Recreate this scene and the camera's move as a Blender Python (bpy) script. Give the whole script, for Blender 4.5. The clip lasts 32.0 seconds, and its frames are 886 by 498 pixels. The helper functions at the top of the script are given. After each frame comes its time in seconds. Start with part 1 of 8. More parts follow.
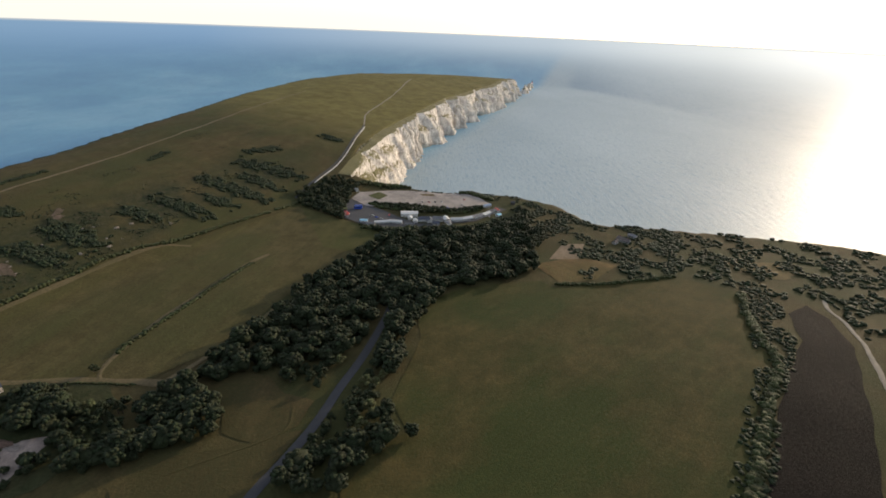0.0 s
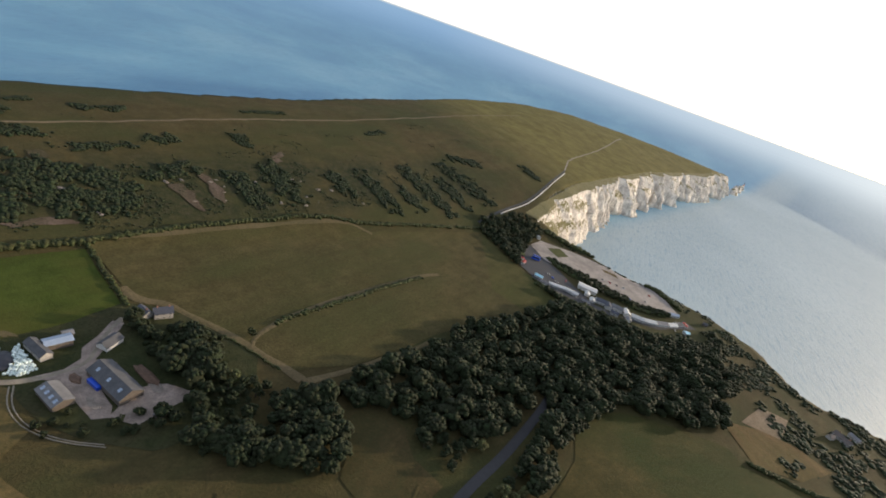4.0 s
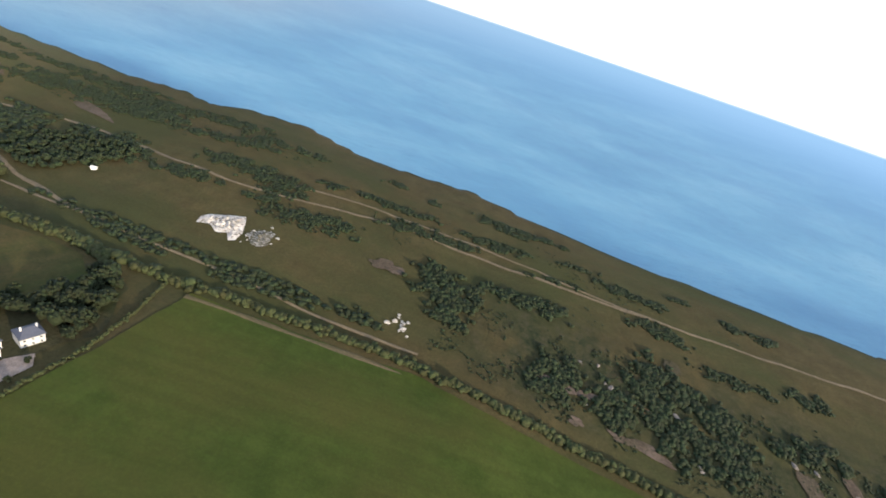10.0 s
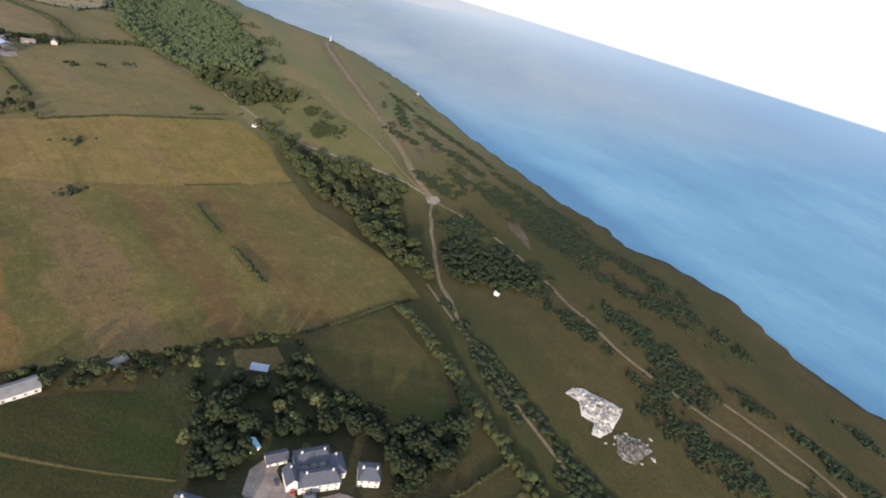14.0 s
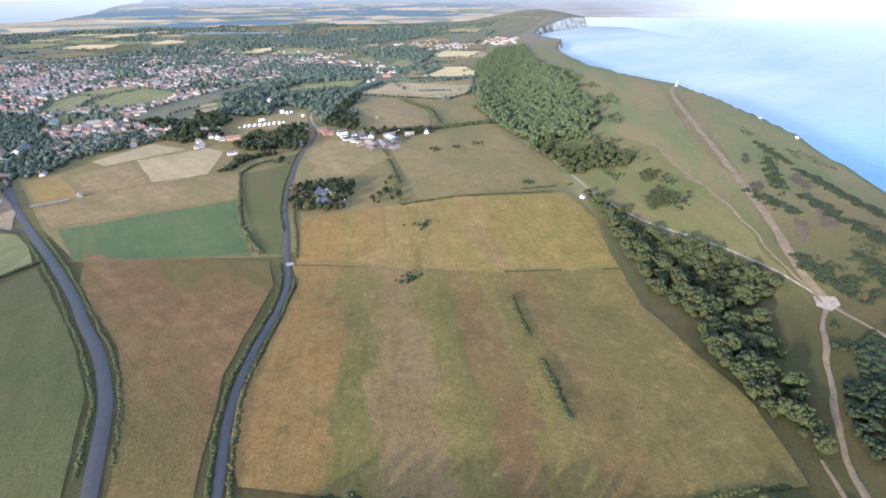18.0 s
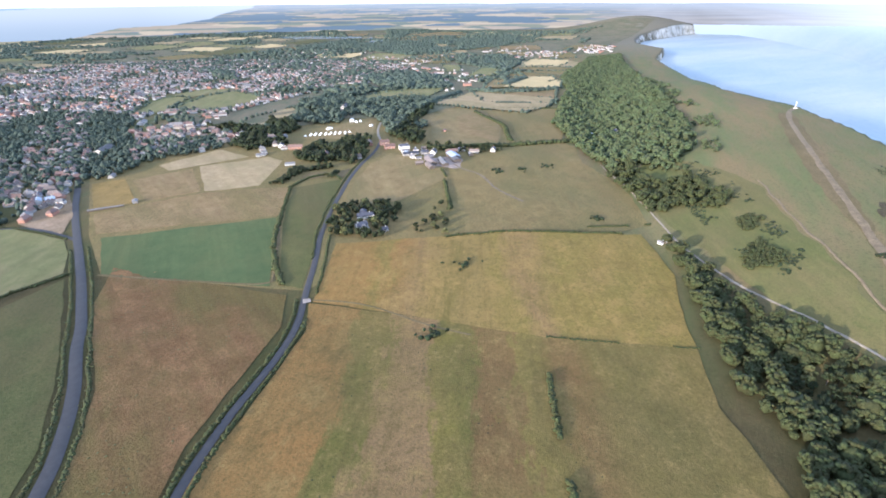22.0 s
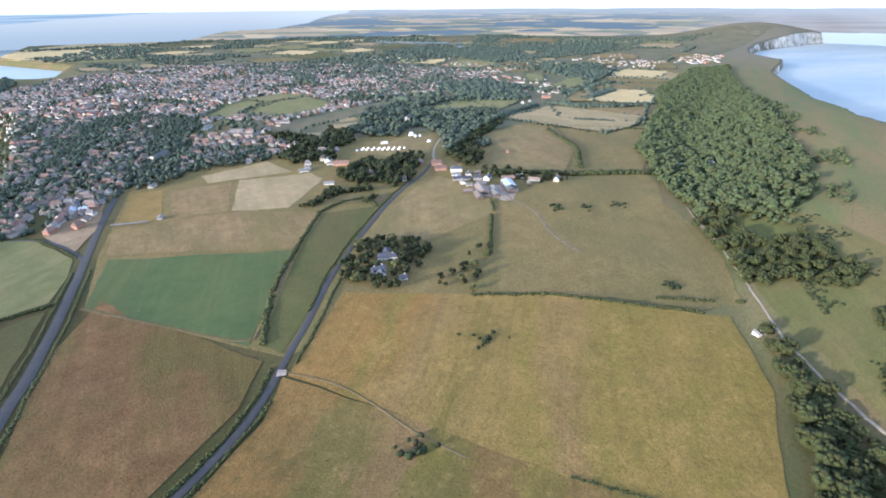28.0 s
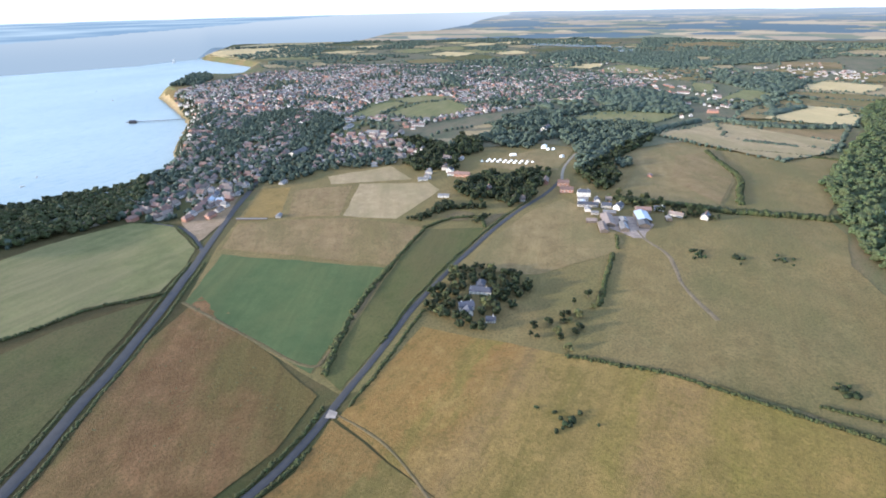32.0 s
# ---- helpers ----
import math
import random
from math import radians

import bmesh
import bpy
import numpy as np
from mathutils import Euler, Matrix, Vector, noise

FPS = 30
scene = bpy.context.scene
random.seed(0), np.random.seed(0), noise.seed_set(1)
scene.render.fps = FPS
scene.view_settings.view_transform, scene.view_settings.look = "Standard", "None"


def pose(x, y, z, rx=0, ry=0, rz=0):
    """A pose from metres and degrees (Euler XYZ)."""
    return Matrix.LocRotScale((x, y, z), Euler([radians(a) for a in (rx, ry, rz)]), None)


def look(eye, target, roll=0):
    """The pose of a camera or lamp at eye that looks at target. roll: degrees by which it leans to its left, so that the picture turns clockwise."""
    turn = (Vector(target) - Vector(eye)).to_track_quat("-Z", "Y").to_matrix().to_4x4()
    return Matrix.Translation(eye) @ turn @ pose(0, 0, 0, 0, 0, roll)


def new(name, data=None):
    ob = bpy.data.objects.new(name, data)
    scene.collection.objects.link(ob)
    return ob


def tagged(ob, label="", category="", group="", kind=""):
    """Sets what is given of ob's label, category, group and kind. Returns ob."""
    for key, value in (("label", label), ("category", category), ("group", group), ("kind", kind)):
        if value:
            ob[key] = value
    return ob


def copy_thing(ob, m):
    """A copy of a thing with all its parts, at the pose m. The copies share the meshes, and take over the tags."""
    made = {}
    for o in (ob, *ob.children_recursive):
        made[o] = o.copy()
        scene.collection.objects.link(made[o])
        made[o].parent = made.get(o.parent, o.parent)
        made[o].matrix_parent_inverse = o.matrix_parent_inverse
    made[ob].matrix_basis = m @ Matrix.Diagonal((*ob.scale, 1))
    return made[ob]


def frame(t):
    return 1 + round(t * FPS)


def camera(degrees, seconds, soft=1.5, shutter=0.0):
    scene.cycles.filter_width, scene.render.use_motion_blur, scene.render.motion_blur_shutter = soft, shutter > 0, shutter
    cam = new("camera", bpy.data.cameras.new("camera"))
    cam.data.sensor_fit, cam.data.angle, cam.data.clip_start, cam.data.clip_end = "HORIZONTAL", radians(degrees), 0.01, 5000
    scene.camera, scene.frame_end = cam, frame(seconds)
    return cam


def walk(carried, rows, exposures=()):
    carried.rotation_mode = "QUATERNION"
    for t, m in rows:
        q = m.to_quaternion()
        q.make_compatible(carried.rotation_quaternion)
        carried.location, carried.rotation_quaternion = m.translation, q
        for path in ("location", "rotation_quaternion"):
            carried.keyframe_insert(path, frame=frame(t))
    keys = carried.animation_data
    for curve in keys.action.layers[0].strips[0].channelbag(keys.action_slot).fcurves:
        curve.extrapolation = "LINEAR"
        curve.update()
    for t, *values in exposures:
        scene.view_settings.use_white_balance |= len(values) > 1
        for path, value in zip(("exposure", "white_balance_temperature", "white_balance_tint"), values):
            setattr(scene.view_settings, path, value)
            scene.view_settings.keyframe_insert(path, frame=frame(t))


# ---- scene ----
from mathutils import geometry

cam = camera(83.8, 32.0, 1.8)
# seconds, eye (east, north, height above the sea), turn about x, y, z
ROWS = [
    (0.0, 0.00, 0.00, 304.00, 65.42, -2.14, 109.01),
    (0.5, -4.08, -9.32, 303.70, 65.39, -2.37, 109.29),
    (1.0, -8.30, -18.51, 303.09, 65.47, -2.45, 109.34),
    (1.5, -12.56, -27.72, 302.26, 65.54, -2.53, 109.43),
    (2.0, -16.83, -37.30, 301.35, 65.23, -6.00, 113.46),
    (2.5, -20.59, -47.81, 300.68, 65.19, -14.88, 116.37),
    (4.5, -29.84, -95.16, 299.50, 64.14, -17.88, 138.38),
    (5.0, -30.80, -105.71, 298.38, 63.86, -17.92, 144.37),
    (5.5, -30.78, -115.53, 296.80, 63.60, -17.42, 151.03),
    (6.0, -30.07, -125.94, 294.94, 63.52, -17.19, 157.62),
    (6.5, -28.96, -136.13, 293.48, 63.59, -17.03, 162.26),
    (7.0, -27.51, -146.25, 291.61, 63.48, -16.84, 168.09),
    (7.5, -25.98, -156.49, 289.26, 63.52, -16.66, 173.20),
    (8.0, -24.29, -166.68, 287.24, 63.55, -16.48, 178.15),
    (8.5, -22.03, -176.93, 286.16, 63.35, -16.35, -176.18),
    (9.0, -18.90, -187.86, 285.40, 63.08, -16.12, -168.53),
    (9.5, -13.94, -198.26, 284.44, 63.07, -16.45, -164.52),
    (10.0, -7.77, -208.30, 283.82, 62.95, -16.91, -159.59),
    (10.5, -0.65, -217.94, 283.95, 62.76, -16.90, -153.04),
    (11.0, 7.55, -226.53, 284.65, 66.16, -16.76, -149.22),
    (11.5, 16.90, -234.40, 285.40, 67.88, -16.44, -141.73),
    (12.0, 26.80, -241.79, 285.92, 63.74, -16.41, -135.66),
    (12.5, 36.75, -248.83, 286.59, 64.61, -16.13, -130.06),
    (13.0, 47.18, -255.41, 287.20, 65.71, -15.92, -123.92),
    (13.5, 58.62, -261.10, 287.44, 63.52, -15.60, -118.06),
    (14.0, 70.46, -265.89, 287.21, 61.93, -15.09, -112.34),
    (14.5, 82.28, -270.08, 286.39, 62.77, -14.13, -106.22),
    (15.0, 94.17, -273.22, 285.68, 66.94, -13.80, -100.94),
    (15.5, 105.71, -275.30, 286.32, 68.95, -13.12, -95.91),
    (17.5, 150.42, -281.16, 291.56, 62.04, -0.01, -80.07),
    (18.0, 161.36, -283.21, 292.16, 62.07, 0.13, -77.78),
    (18.5, 172.16, -285.51, 292.39, 62.18, 0.20, -76.18),
    (19.0, 182.95, -288.15, 292.56, 62.28, 0.26, -74.71),
    (19.5, 193.64, -290.78, 292.85, 62.32, 0.25, -73.41),
    (20.0, 204.20, -293.04, 293.08, 62.36, 0.34, -71.84),
    (20.5, 214.91, -294.56, 292.98, 62.49, 0.50, -70.77),
    (21.0, 225.75, -296.28, 293.05, 62.53, 0.39, -69.90),
    (21.5, 236.56, -298.20, 293.18, 62.59, 0.34, -68.55),
    (22.0, 247.16, -299.87, 293.25, 62.63, 0.35, -67.41),
    (22.5, 257.88, -301.25, 293.34, 62.62, 0.37, -66.40),
    (23.0, 268.42, -302.10, 293.69, 62.60, 0.31, -65.55),
    (23.5, 278.79, -302.27, 293.74, 62.65, 0.35, -64.78),
    (24.0, 289.10, -302.37, 293.46, 62.73, 0.33, -64.00),
    (24.5, 299.22, -302.59, 293.20, 62.76, 0.37, -63.30),
    (25.0, 308.86, -302.81, 293.16, 62.83, 0.46, -62.43),
    (25.5, 318.84, -302.37, 293.19, 62.89, 0.54, -61.34),
    (27.5, 356.72, -298.33, 293.24, 63.15, 0.58, -58.86),
    (28.0, 366.15, -297.28, 293.45, 63.14, 0.46, -57.20),
    (28.5, 375.64, -296.35, 293.89, 63.05, -4.32, -51.43),
    (29.0, 385.13, -294.97, 294.60, 63.07, -6.66, -48.68),
    (29.5, 393.69, -292.85, 295.02, 63.13, -5.91, -46.11),
    (30.0, 401.81, -290.55, 295.43, 63.18, -1.13, -43.27),
    (30.5, 410.22, -288.54, 295.55, 63.22, 1.69, -41.99),
    (31.0, 419.16, -287.00, 295.72, 63.33, 0.92, -41.50),
    (31.5, 428.23, -285.59, 295.83, 63.41, 0.96, -40.73),
    (32.0, 437.28, -284.24, 295.88, 63.48, 1.07, -40.00),
]
walk(cam, [(t, pose(x, y, z, rx, ry, rz)) for t, x, y, z, rx, ry, rz in ROWS],
     exposures=[(0.0, 0.14, 6150, 12), (2.5, 0.17, 6150, 12), (4.5, 0.45, 6100, 12), (7.0, 0.76, 5900, 10), (9.0, 0.95, 5700, 10), (11.0, 0.85, 5700, 12), (12.0, 0.33, 5700, 12), (13.0, 0.55, 5700, 14), (15.5, 1.18, 5750, 14), (18.0, 1.70, 5160, 16), (24.0, 1.60, 5160, 15), (32.0, 1.46, 5160, 12)])

# ---- light: low evening sun over the sea in the west ----
SUN_AZ, SUN_EL = 296.0, 10.0
world = bpy.data.worlds.new("evening_sky")
scene.world = world
world.use_nodes = True
wn = world.node_tree
sky = wn.nodes.new("ShaderNodeTexSky")
sky.sky_type = "NISHITA"
sky.sun_disc = False
sky.sun_elevation = radians(SUN_EL)
sky.sun_rotation = radians(SUN_AZ)
sky.air_density, sky.dust_density, sky.ozone_density = 1.0, 0.6, 1.5
wn.nodes["Background"].inputs["Strength"].default_value = 0.15
az, el = radians(SUN_AZ), radians(SUN_EL)
to_sun = Vector((math.sin(az) * math.cos(el), math.cos(az) * math.cos(el), math.sin(el)))
# thin bright haze low over the sea, brightest round the sun
way = wn.nodes.new("ShaderNodeTexCoord").outputs["Generated"]
parts = wn.nodes.new("ShaderNodeSeparateXYZ")
wn.links.new(way, parts.inputs[0])
low = wn.nodes.new("ShaderNodeMapRange")
low.interpolation_type = "SMOOTHSTEP"
low.inputs["From Min"].default_value, low.inputs["From Max"].default_value = 0.0, 0.30
low.inputs["To Min"].default_value, low.inputs["To Max"].default_value = 1.0, 0.0
wn.links.new(parts.outputs["Z"], low.inputs["Value"])
haze_sky = wn.nodes.new("ShaderNodeMix")
haze_sky.data_type = "RGBA"
haze_sky.inputs[6].default_value, haze_sky.inputs[7].default_value = (4.5, 4.7, 5.1, 1), (10.5, 10.2, 9.2, 1)
wn.links.new(low.outputs[0], haze_sky.inputs[0])
near_sun = wn.nodes.new("ShaderNodeVectorMath")
near_sun.operation = "DOT_PRODUCT"
near_sun.inputs[1].default_value = to_sun
wn.links.new(way, near_sun.inputs[0])
glow = wn.nodes.new("ShaderNodeMapRange")
glow.interpolation_type = "SMOOTHSTEP"
glow.inputs["From Min"].default_value, glow.inputs["From Max"].default_value = 0.72, 1.0
wn.links.new(near_sun.outputs["Value"], glow.inputs["Value"])
aureole = wn.nodes.new("ShaderNodeMix")
aureole.data_type, aureole.blend_type = "RGBA", "ADD"
aureole.inputs[7].default_value = (9.0, 7.6, 5.4, 1)
wn.links.new(glow.outputs[0], aureole.inputs[0])
wn.links.new(haze_sky.outputs[2], aureole.inputs[6])
veil = wn.nodes.new("ShaderNodeMix")
veil.data_type = "RGBA"
veil.inputs[0].default_value = 0.5
wn.links.new(sky.outputs[0], veil.inputs[6])
wn.links.new(aureole.outputs[2], veil.inputs[7])
wn.links.new(veil.outputs[2], wn.nodes["Background"].inputs["Color"])
sun = new("sun", bpy.data.lights.new("sun", "SUN"))
sun.data.energy, sun.data.angle, sun.data.color = 4.2, radians(2.5), (1.0, 0.78, 0.52)
sun.matrix_world = look(to_sun * 100, (0, 0, 0))

# ---- the lie of the land, in metres above the sea ----
COAST_SOUTH = [(-2480, -455), (-2250, -640), (-2000, -800), (-1750, -925), (-1364, -933), (-1093, -900), (-784, -825), (-495, -750),
               (-300, -715), (-150, -707), (0, -700), (90, -715), (200, -692), (300, -716), (365, -702), (398, -670), (440, -680), (500, -664), (600, -652), (700, -636),
               (950, -622), (1150, -584), (1316, -545), (1535, -445), (1870, -400), (2485, -320), (2800, -280), (3150, -300), (3330, -305), (3420, -245), (3560, -175), (3800, -150), (4050, -170), (4250, -240), (4414, -310), (4700, -420), (5600, -900)]
COAST_NORTH = [(5600, 5200), (4246, 4650), (3380, 4526), (2452, 4367), (1893, 4214), (1394, 3258), (1459, 2562), (1216, 2125), (1055, 2252), (828, 1840),
               (822, 1656), (785, 1260), (705, 1050), (622, 800), (565, 704), (470, 616), (400, 570), (250, 545), (60, 600), (-300, 720), (-600, 580),
               (-755, 400), (-775, 325), (-755, 200), (-730, 60), (-715, 0), (-775, -60), (-790, -130), (-785, -190), (-758, -260), (-760, -340),
               (-885, -400), (-1000, -430), (-1215, -447), (-1500, -463), (-1800, -455), (-2150, -435)]
COAST = np.array(COAST_SOUTH + COAST_NORTH, float)


def outline_distance(x, y, ring):
    """Metres from the outline of a closed ring: positive inside, negative outside."""
    best = np.full(x.shape, 1e9)
    inside = np.zeros(x.shape, bool)
    for (ax, ay), (bx, by) in zip(ring, np.roll(ring, -1, axis=0)):
        dx, dy = bx - ax, by - ay
        s = np.clip(((x - ax) * dx + (y - ay) * dy) / (dx * dx + dy * dy), 0, 1)
        best = np.minimum(best, (x - ax - s * dx) ** 2 + (y - ay - s * dy) ** 2)
        if ay != by:
            inside ^= ((ay > y) != (by > y)) & (x < ax + (y - ay) * dx / dy)
    return np.where(inside, 1, -1) * np.sqrt(best)


def ease(t):
    t = np.clip(t, 0, 1)
    return t * t * (3 - 2 * t)


def waves(x, y, size, seed):
    """Smooth uneven relief between about -1 and 1."""
    a = seed * 1.7
    return (np.sin(x / size + a + 1.3 * np.sin(y / size * 0.7 + a)) + np.sin(y / size * 1.1 - a + 1.1 * np.sin(x / size * 0.8 + 2 * a))
            + 0.6 * np.sin((x + y) / size * 1.9 + a) * np.sin((x - y) / size * 1.7 - a)) / 2.6


def base_height(x, y):
    east = np.interp(x, (-1000, -700, -300, 0, 300, 520, 800, 1000, 1500, 2500, 5000), (44, 46, 62, 74, 73, 57, 57, 57, 44, 25, 30))
    north = np.interp(y, (-300, 0, 300, 700, 1500, 5000), (4, 0, -6, -14, -18, -15)) * ease((x - 200) / 300)
    hill = 48 * np.exp(-((x + 250) / 260) ** 2 - ((y - 430) / 230) ** 2)
    afton = 95 * np.exp(-((x - 4900) / 620) ** 2 - ((y + 60) / 420) ** 2)
    return east + north + hill + afton


def inland_height(x, y):
    foot = np.interp(x, (-2400, -900, -780, -600, -380, -125, 70, 200, 540, 725, 1093, 1500, 2200, 2700), (-250, -250, -330, -405, -425, -452, -446, -425, -440, -335, -225, -170, -150, -200))
    south = np.interp(x, (-2480, -2000, -1750, -1364, -1093, -784, -495, -300, 0, 365, 700, 950, 1316, 1535, 1870, 2485, 2800), (-460, -800, -925, -933, -900, -825, -750, -715, -695, -690, -612, -605, -545, -445, -400, -320, -250))
    crest = np.interp(x, (-2480, -2200, -1900, -1600, -1300, -1000, -500, 0, 300, 500, 700, 1000, 1300, 1600, 1900, 2500, 3000), (72, 98, 116, 128, 128, 122, 115, 112, 108, 101, 103, 110, 112, 98, 70, 40, 20))
    t = np.clip((foot - y) / np.maximum(foot - south - 30, 40), 0, 1)
    base = base_height(x, y)
    up = 1 - (1 - t) ** 1.9
    return base + np.maximum(crest - base, 0) * (0.35 * ease(t) + 0.65 * up) + 1.2 * waves(x, y, 55, 1) + 0.5 * waves(x, y, 17, 2)


def height(x, y):
    """Height of the ground; outside the coast it falls below the sea."""
    x, y = np.asarray(x, float), np.asarray(y, float)
    d = outline_distance(x, y, COAST)
    chalk = (x < -742) & (y > -600) & (y < -352)
    inset = np.interp(x, (-1050, -900, -800, -742), (34, 44, 62, 70))
    width = np.where(chalk, 12.0, np.where(y > 600, 60.0, np.where(x > 3300, 42.0, 14.0)))
    fall = ease((d + np.where(chalk, -inset, np.where(y < -560, 13, 6))) / width)
    return -6 + (inland_height(x, y) + 6) * fall

# ---- materials ----
def nodes_of(name):
    m = bpy.data.materials.new(name)
    m.use_nodes = True
    return m, m.node_tree.nodes, m.node_tree.links, m.node_tree.nodes["Principled BSDF"]


def noise_node(n, l, vector, scale, detail=4.0, rough=0.6):
    t = n.new("ShaderNodeTexNoise")
    t.inputs["Scale"].default_value, t.inputs["Detail"].default_value, t.inputs["Roughness"].default_value = scale, detail, rough
    l.new(vector, t.inputs["Vector"])
    return t.outputs["Fac"]


def ramp(n, l, fac, *stops):
    r = n.new("ShaderNodeValToRGB")
    while len(r.color_ramp.elements) < len(stops):
        r.color_ramp.elements.new(0.5)
    for e, (p, c) in zip(r.color_ramp.elements, stops):
        e.position, e.color = p, (*c, 1)
    l.new(fac, r.inputs["Fac"])
    return r.outputs["Color"]


def mixed(n, l, a, b, fac, mode="MIX"):
    m = n.new("ShaderNodeMix")
    m.data_type, m.blend_type = "RGBA", mode
    for socket, value in ((m.inputs[0], fac), (m.inputs[6], a), (m.inputs[7], b)):
        if isinstance(value, (int, float)):
            socket.default_value = value
        elif isinstance(value, tuple):
            socket.default_value = (*value, 1)
        else:
            l.new(value, socket)
    return m.outputs[2]


def bumped(n, l, b, fac, strength, distance):
    k = n.new("ShaderNodeBump")
    k.inputs["Strength"].default_value, k.inputs["Distance"].default_value = strength, distance
    l.new(fac, k.inputs["Height"])
    l.new(k.outputs[0], b.inputs["Normal"])


def stretched(n, l, angle, across, along):
    """World position turned by angle, so that noise runs in long streaks that way."""
    g = n.new("ShaderNodeNewGeometry")
    m = n.new("ShaderNodeMapping")
    m.vector_type = "TEXTURE"
    m.inputs["Rotation"].default_value = (0, 0, radians(angle))
    m.inputs["Scale"].default_value = (along, across, across)
    l.new(g.outputs["Position"], m.inputs["Vector"])
    return m.outputs[0]


def grassland(name, low, high, patch, angle=0.0, streak=0.5, bump=0.6, speck=(0.03, 0.04, 0.015), speckle=0.45):
    """Field or downland turf: two tones in large patches, a third in blotches, streaks one way, fine specks of darker growth."""
    m, n, l, b = nodes_of(name)
    g = n.new("ShaderNodeNewGeometry").outputs["Position"]
    big = noise_node(n, l, stretched(n, l, angle, 1.0, 1.8), 0.012, 6, 0.68)
    mid = noise_node(n, l, g, 0.06, 6, 0.7)
    fine = noise_node(n, l, g, 0.55, 4, 0.75)
    lines = noise_node(n, l, stretched(n, l, angle, 1.0, 14.0), 0.11, 4, 0.6)
    c = ramp(n, l, mid, (0.34, low), (0.62, high))
    c = mixed(n, l, c, patch, ramp(n, l, big, (0.42, (0, 0, 0)), (0.60, (0.9, 0.9, 0.9))))
    dark = tuple(v * 0.62 for v in low)
    c = mixed(n, l, c, dark, mixed(n, l, (0, 0, 0), (streak * 0.6,) * 3, ramp(n, l, lines, (0.42, (1, 1, 1)), (0.6, (0, 0, 0)))))
    c = mixed(n, l, c, speck, mixed(n, l, (0, 0, 0), (speckle, speckle, speckle), ramp(n, l, fine, (0.36, (1, 1, 1)), (0.52, (0, 0, 0)))))
    c = mixed(n, l, c, tuple(min(1, v * 1.5) for v in high), mixed(n, l, (0, 0, 0), (0.4, 0.4, 0.4), ramp(n, l, fine, (0.55, (0, 0, 0)), (0.72, (0.6, 0.6, 0.6)))))
    l.new(c, b.inputs["Base Color"])
    b.inputs["Roughness"].default_value = 0.95
    b.inputs["Specular IOR Level"].default_value = 0.1
    bumped(n, l, b, fine, bump, 0.8)
    return m


def banded(name, angle, start, stops, spread, dark, light, speck):
    """Rough grass in long uneven bands that run at angle degrees, by metres across from start."""
    m, n, l, b = nodes_of(name)
    g = n.new("ShaderNodeNewGeometry").outputs["Position"]
    turn = n.new("ShaderNodeVectorMath")
    turn.operation = "DOT_PRODUCT"
    turn.inputs[1].default_value = (-math.sin(radians(angle)), math.cos(radians(angle)), 0)
    l.new(g, turn.inputs[0])
    waver = noise_node(n, l, stretched(n, l, angle, 1.0, 2.2), 0.028, 6, 0.75)
    shift = n.new("ShaderNodeMath")
    shift.operation = "MULTIPLY_ADD"
    shift.inputs[1].default_value = 90.0
    l.new(waver, shift.inputs[0])
    l.new(turn.outputs["Value"], shift.inputs[2])
    across = n.new("ShaderNodeMapRange")
    across.inputs["From Min"].default_value, across.inputs["From Max"].default_value = start + 45, start + 45 + spread
    l.new(shift.outputs[0], across.inputs["Value"])
    c = ramp(n, l, across.outputs[0], *[(k / spread, tone) for k, tone in stops])
    c = mixed(n, l, c, tuple(0.5 * (u + v) for u, v in zip(dark, light)), ramp(n, l, noise_node(n, l, g, 0.02, 5, 0.7), (0.30, (0.85, 0.85, 0.85)), (0.70, (0.2, 0.2, 0.2))))
    blotch = noise_node(n, l, g, 0.045, 6, 0.7)
    c = mixed(n, l, c, light, ramp(n, l, blotch, (0.52, (0, 0, 0)), (0.70, (0.75, 0.75, 0.75))))
    c = mixed(n, l, c, dark, ramp(n, l, blotch, (0.30, (0.7, 0.7, 0.7)), (0.46, (0, 0, 0))))
    tuft = noise_node(n, l, g, 0.18, 5, 0.75)
    c = mixed(n, l, c, dark, ramp(n, l, tuft, (0.32, (0.55, 0.55, 0.55)), (0.46, (0, 0, 0))))
    c = mixed(n, l, c, tuple(v * 1.2 for v in light), ramp(n, l, tuft, (0.56, (0, 0, 0)), (0.72, (0.5, 0.5, 0.5))))
    lines = noise_node(n, l, stretched(n, l, angle, 1.0, 16.0), 0.16, 4, 0.65)
    c = mixed(n, l, c, tuple(v * 0.6 for v in dark), ramp(n, l, lines, (0.34, (0.22, 0.22, 0.22)), (0.50, (0, 0, 0))))
    fine = noise_node(n, l, g, 0.6, 5, 0.78)
    c = mixed(n, l, c, speck, ramp(n, l, fine, (0.34, (0.6, 0.6, 0.6)), (0.50, (0, 0, 0))))
    c = mixed(n, l, c, tuple(v * 1.35 for v in light), ramp(n, l, fine, (0.56, (0, 0, 0)), (0.74, (0.4, 0.4, 0.4))))
    l.new(c, b.inputs["Base Color"])
    b.inputs["Roughness"].default_value = 0.95
    b.inputs["Specular IOR Level"].default_value = 0.1
    bumped(n, l, b, fine, 0.9, 0.8)
    return m


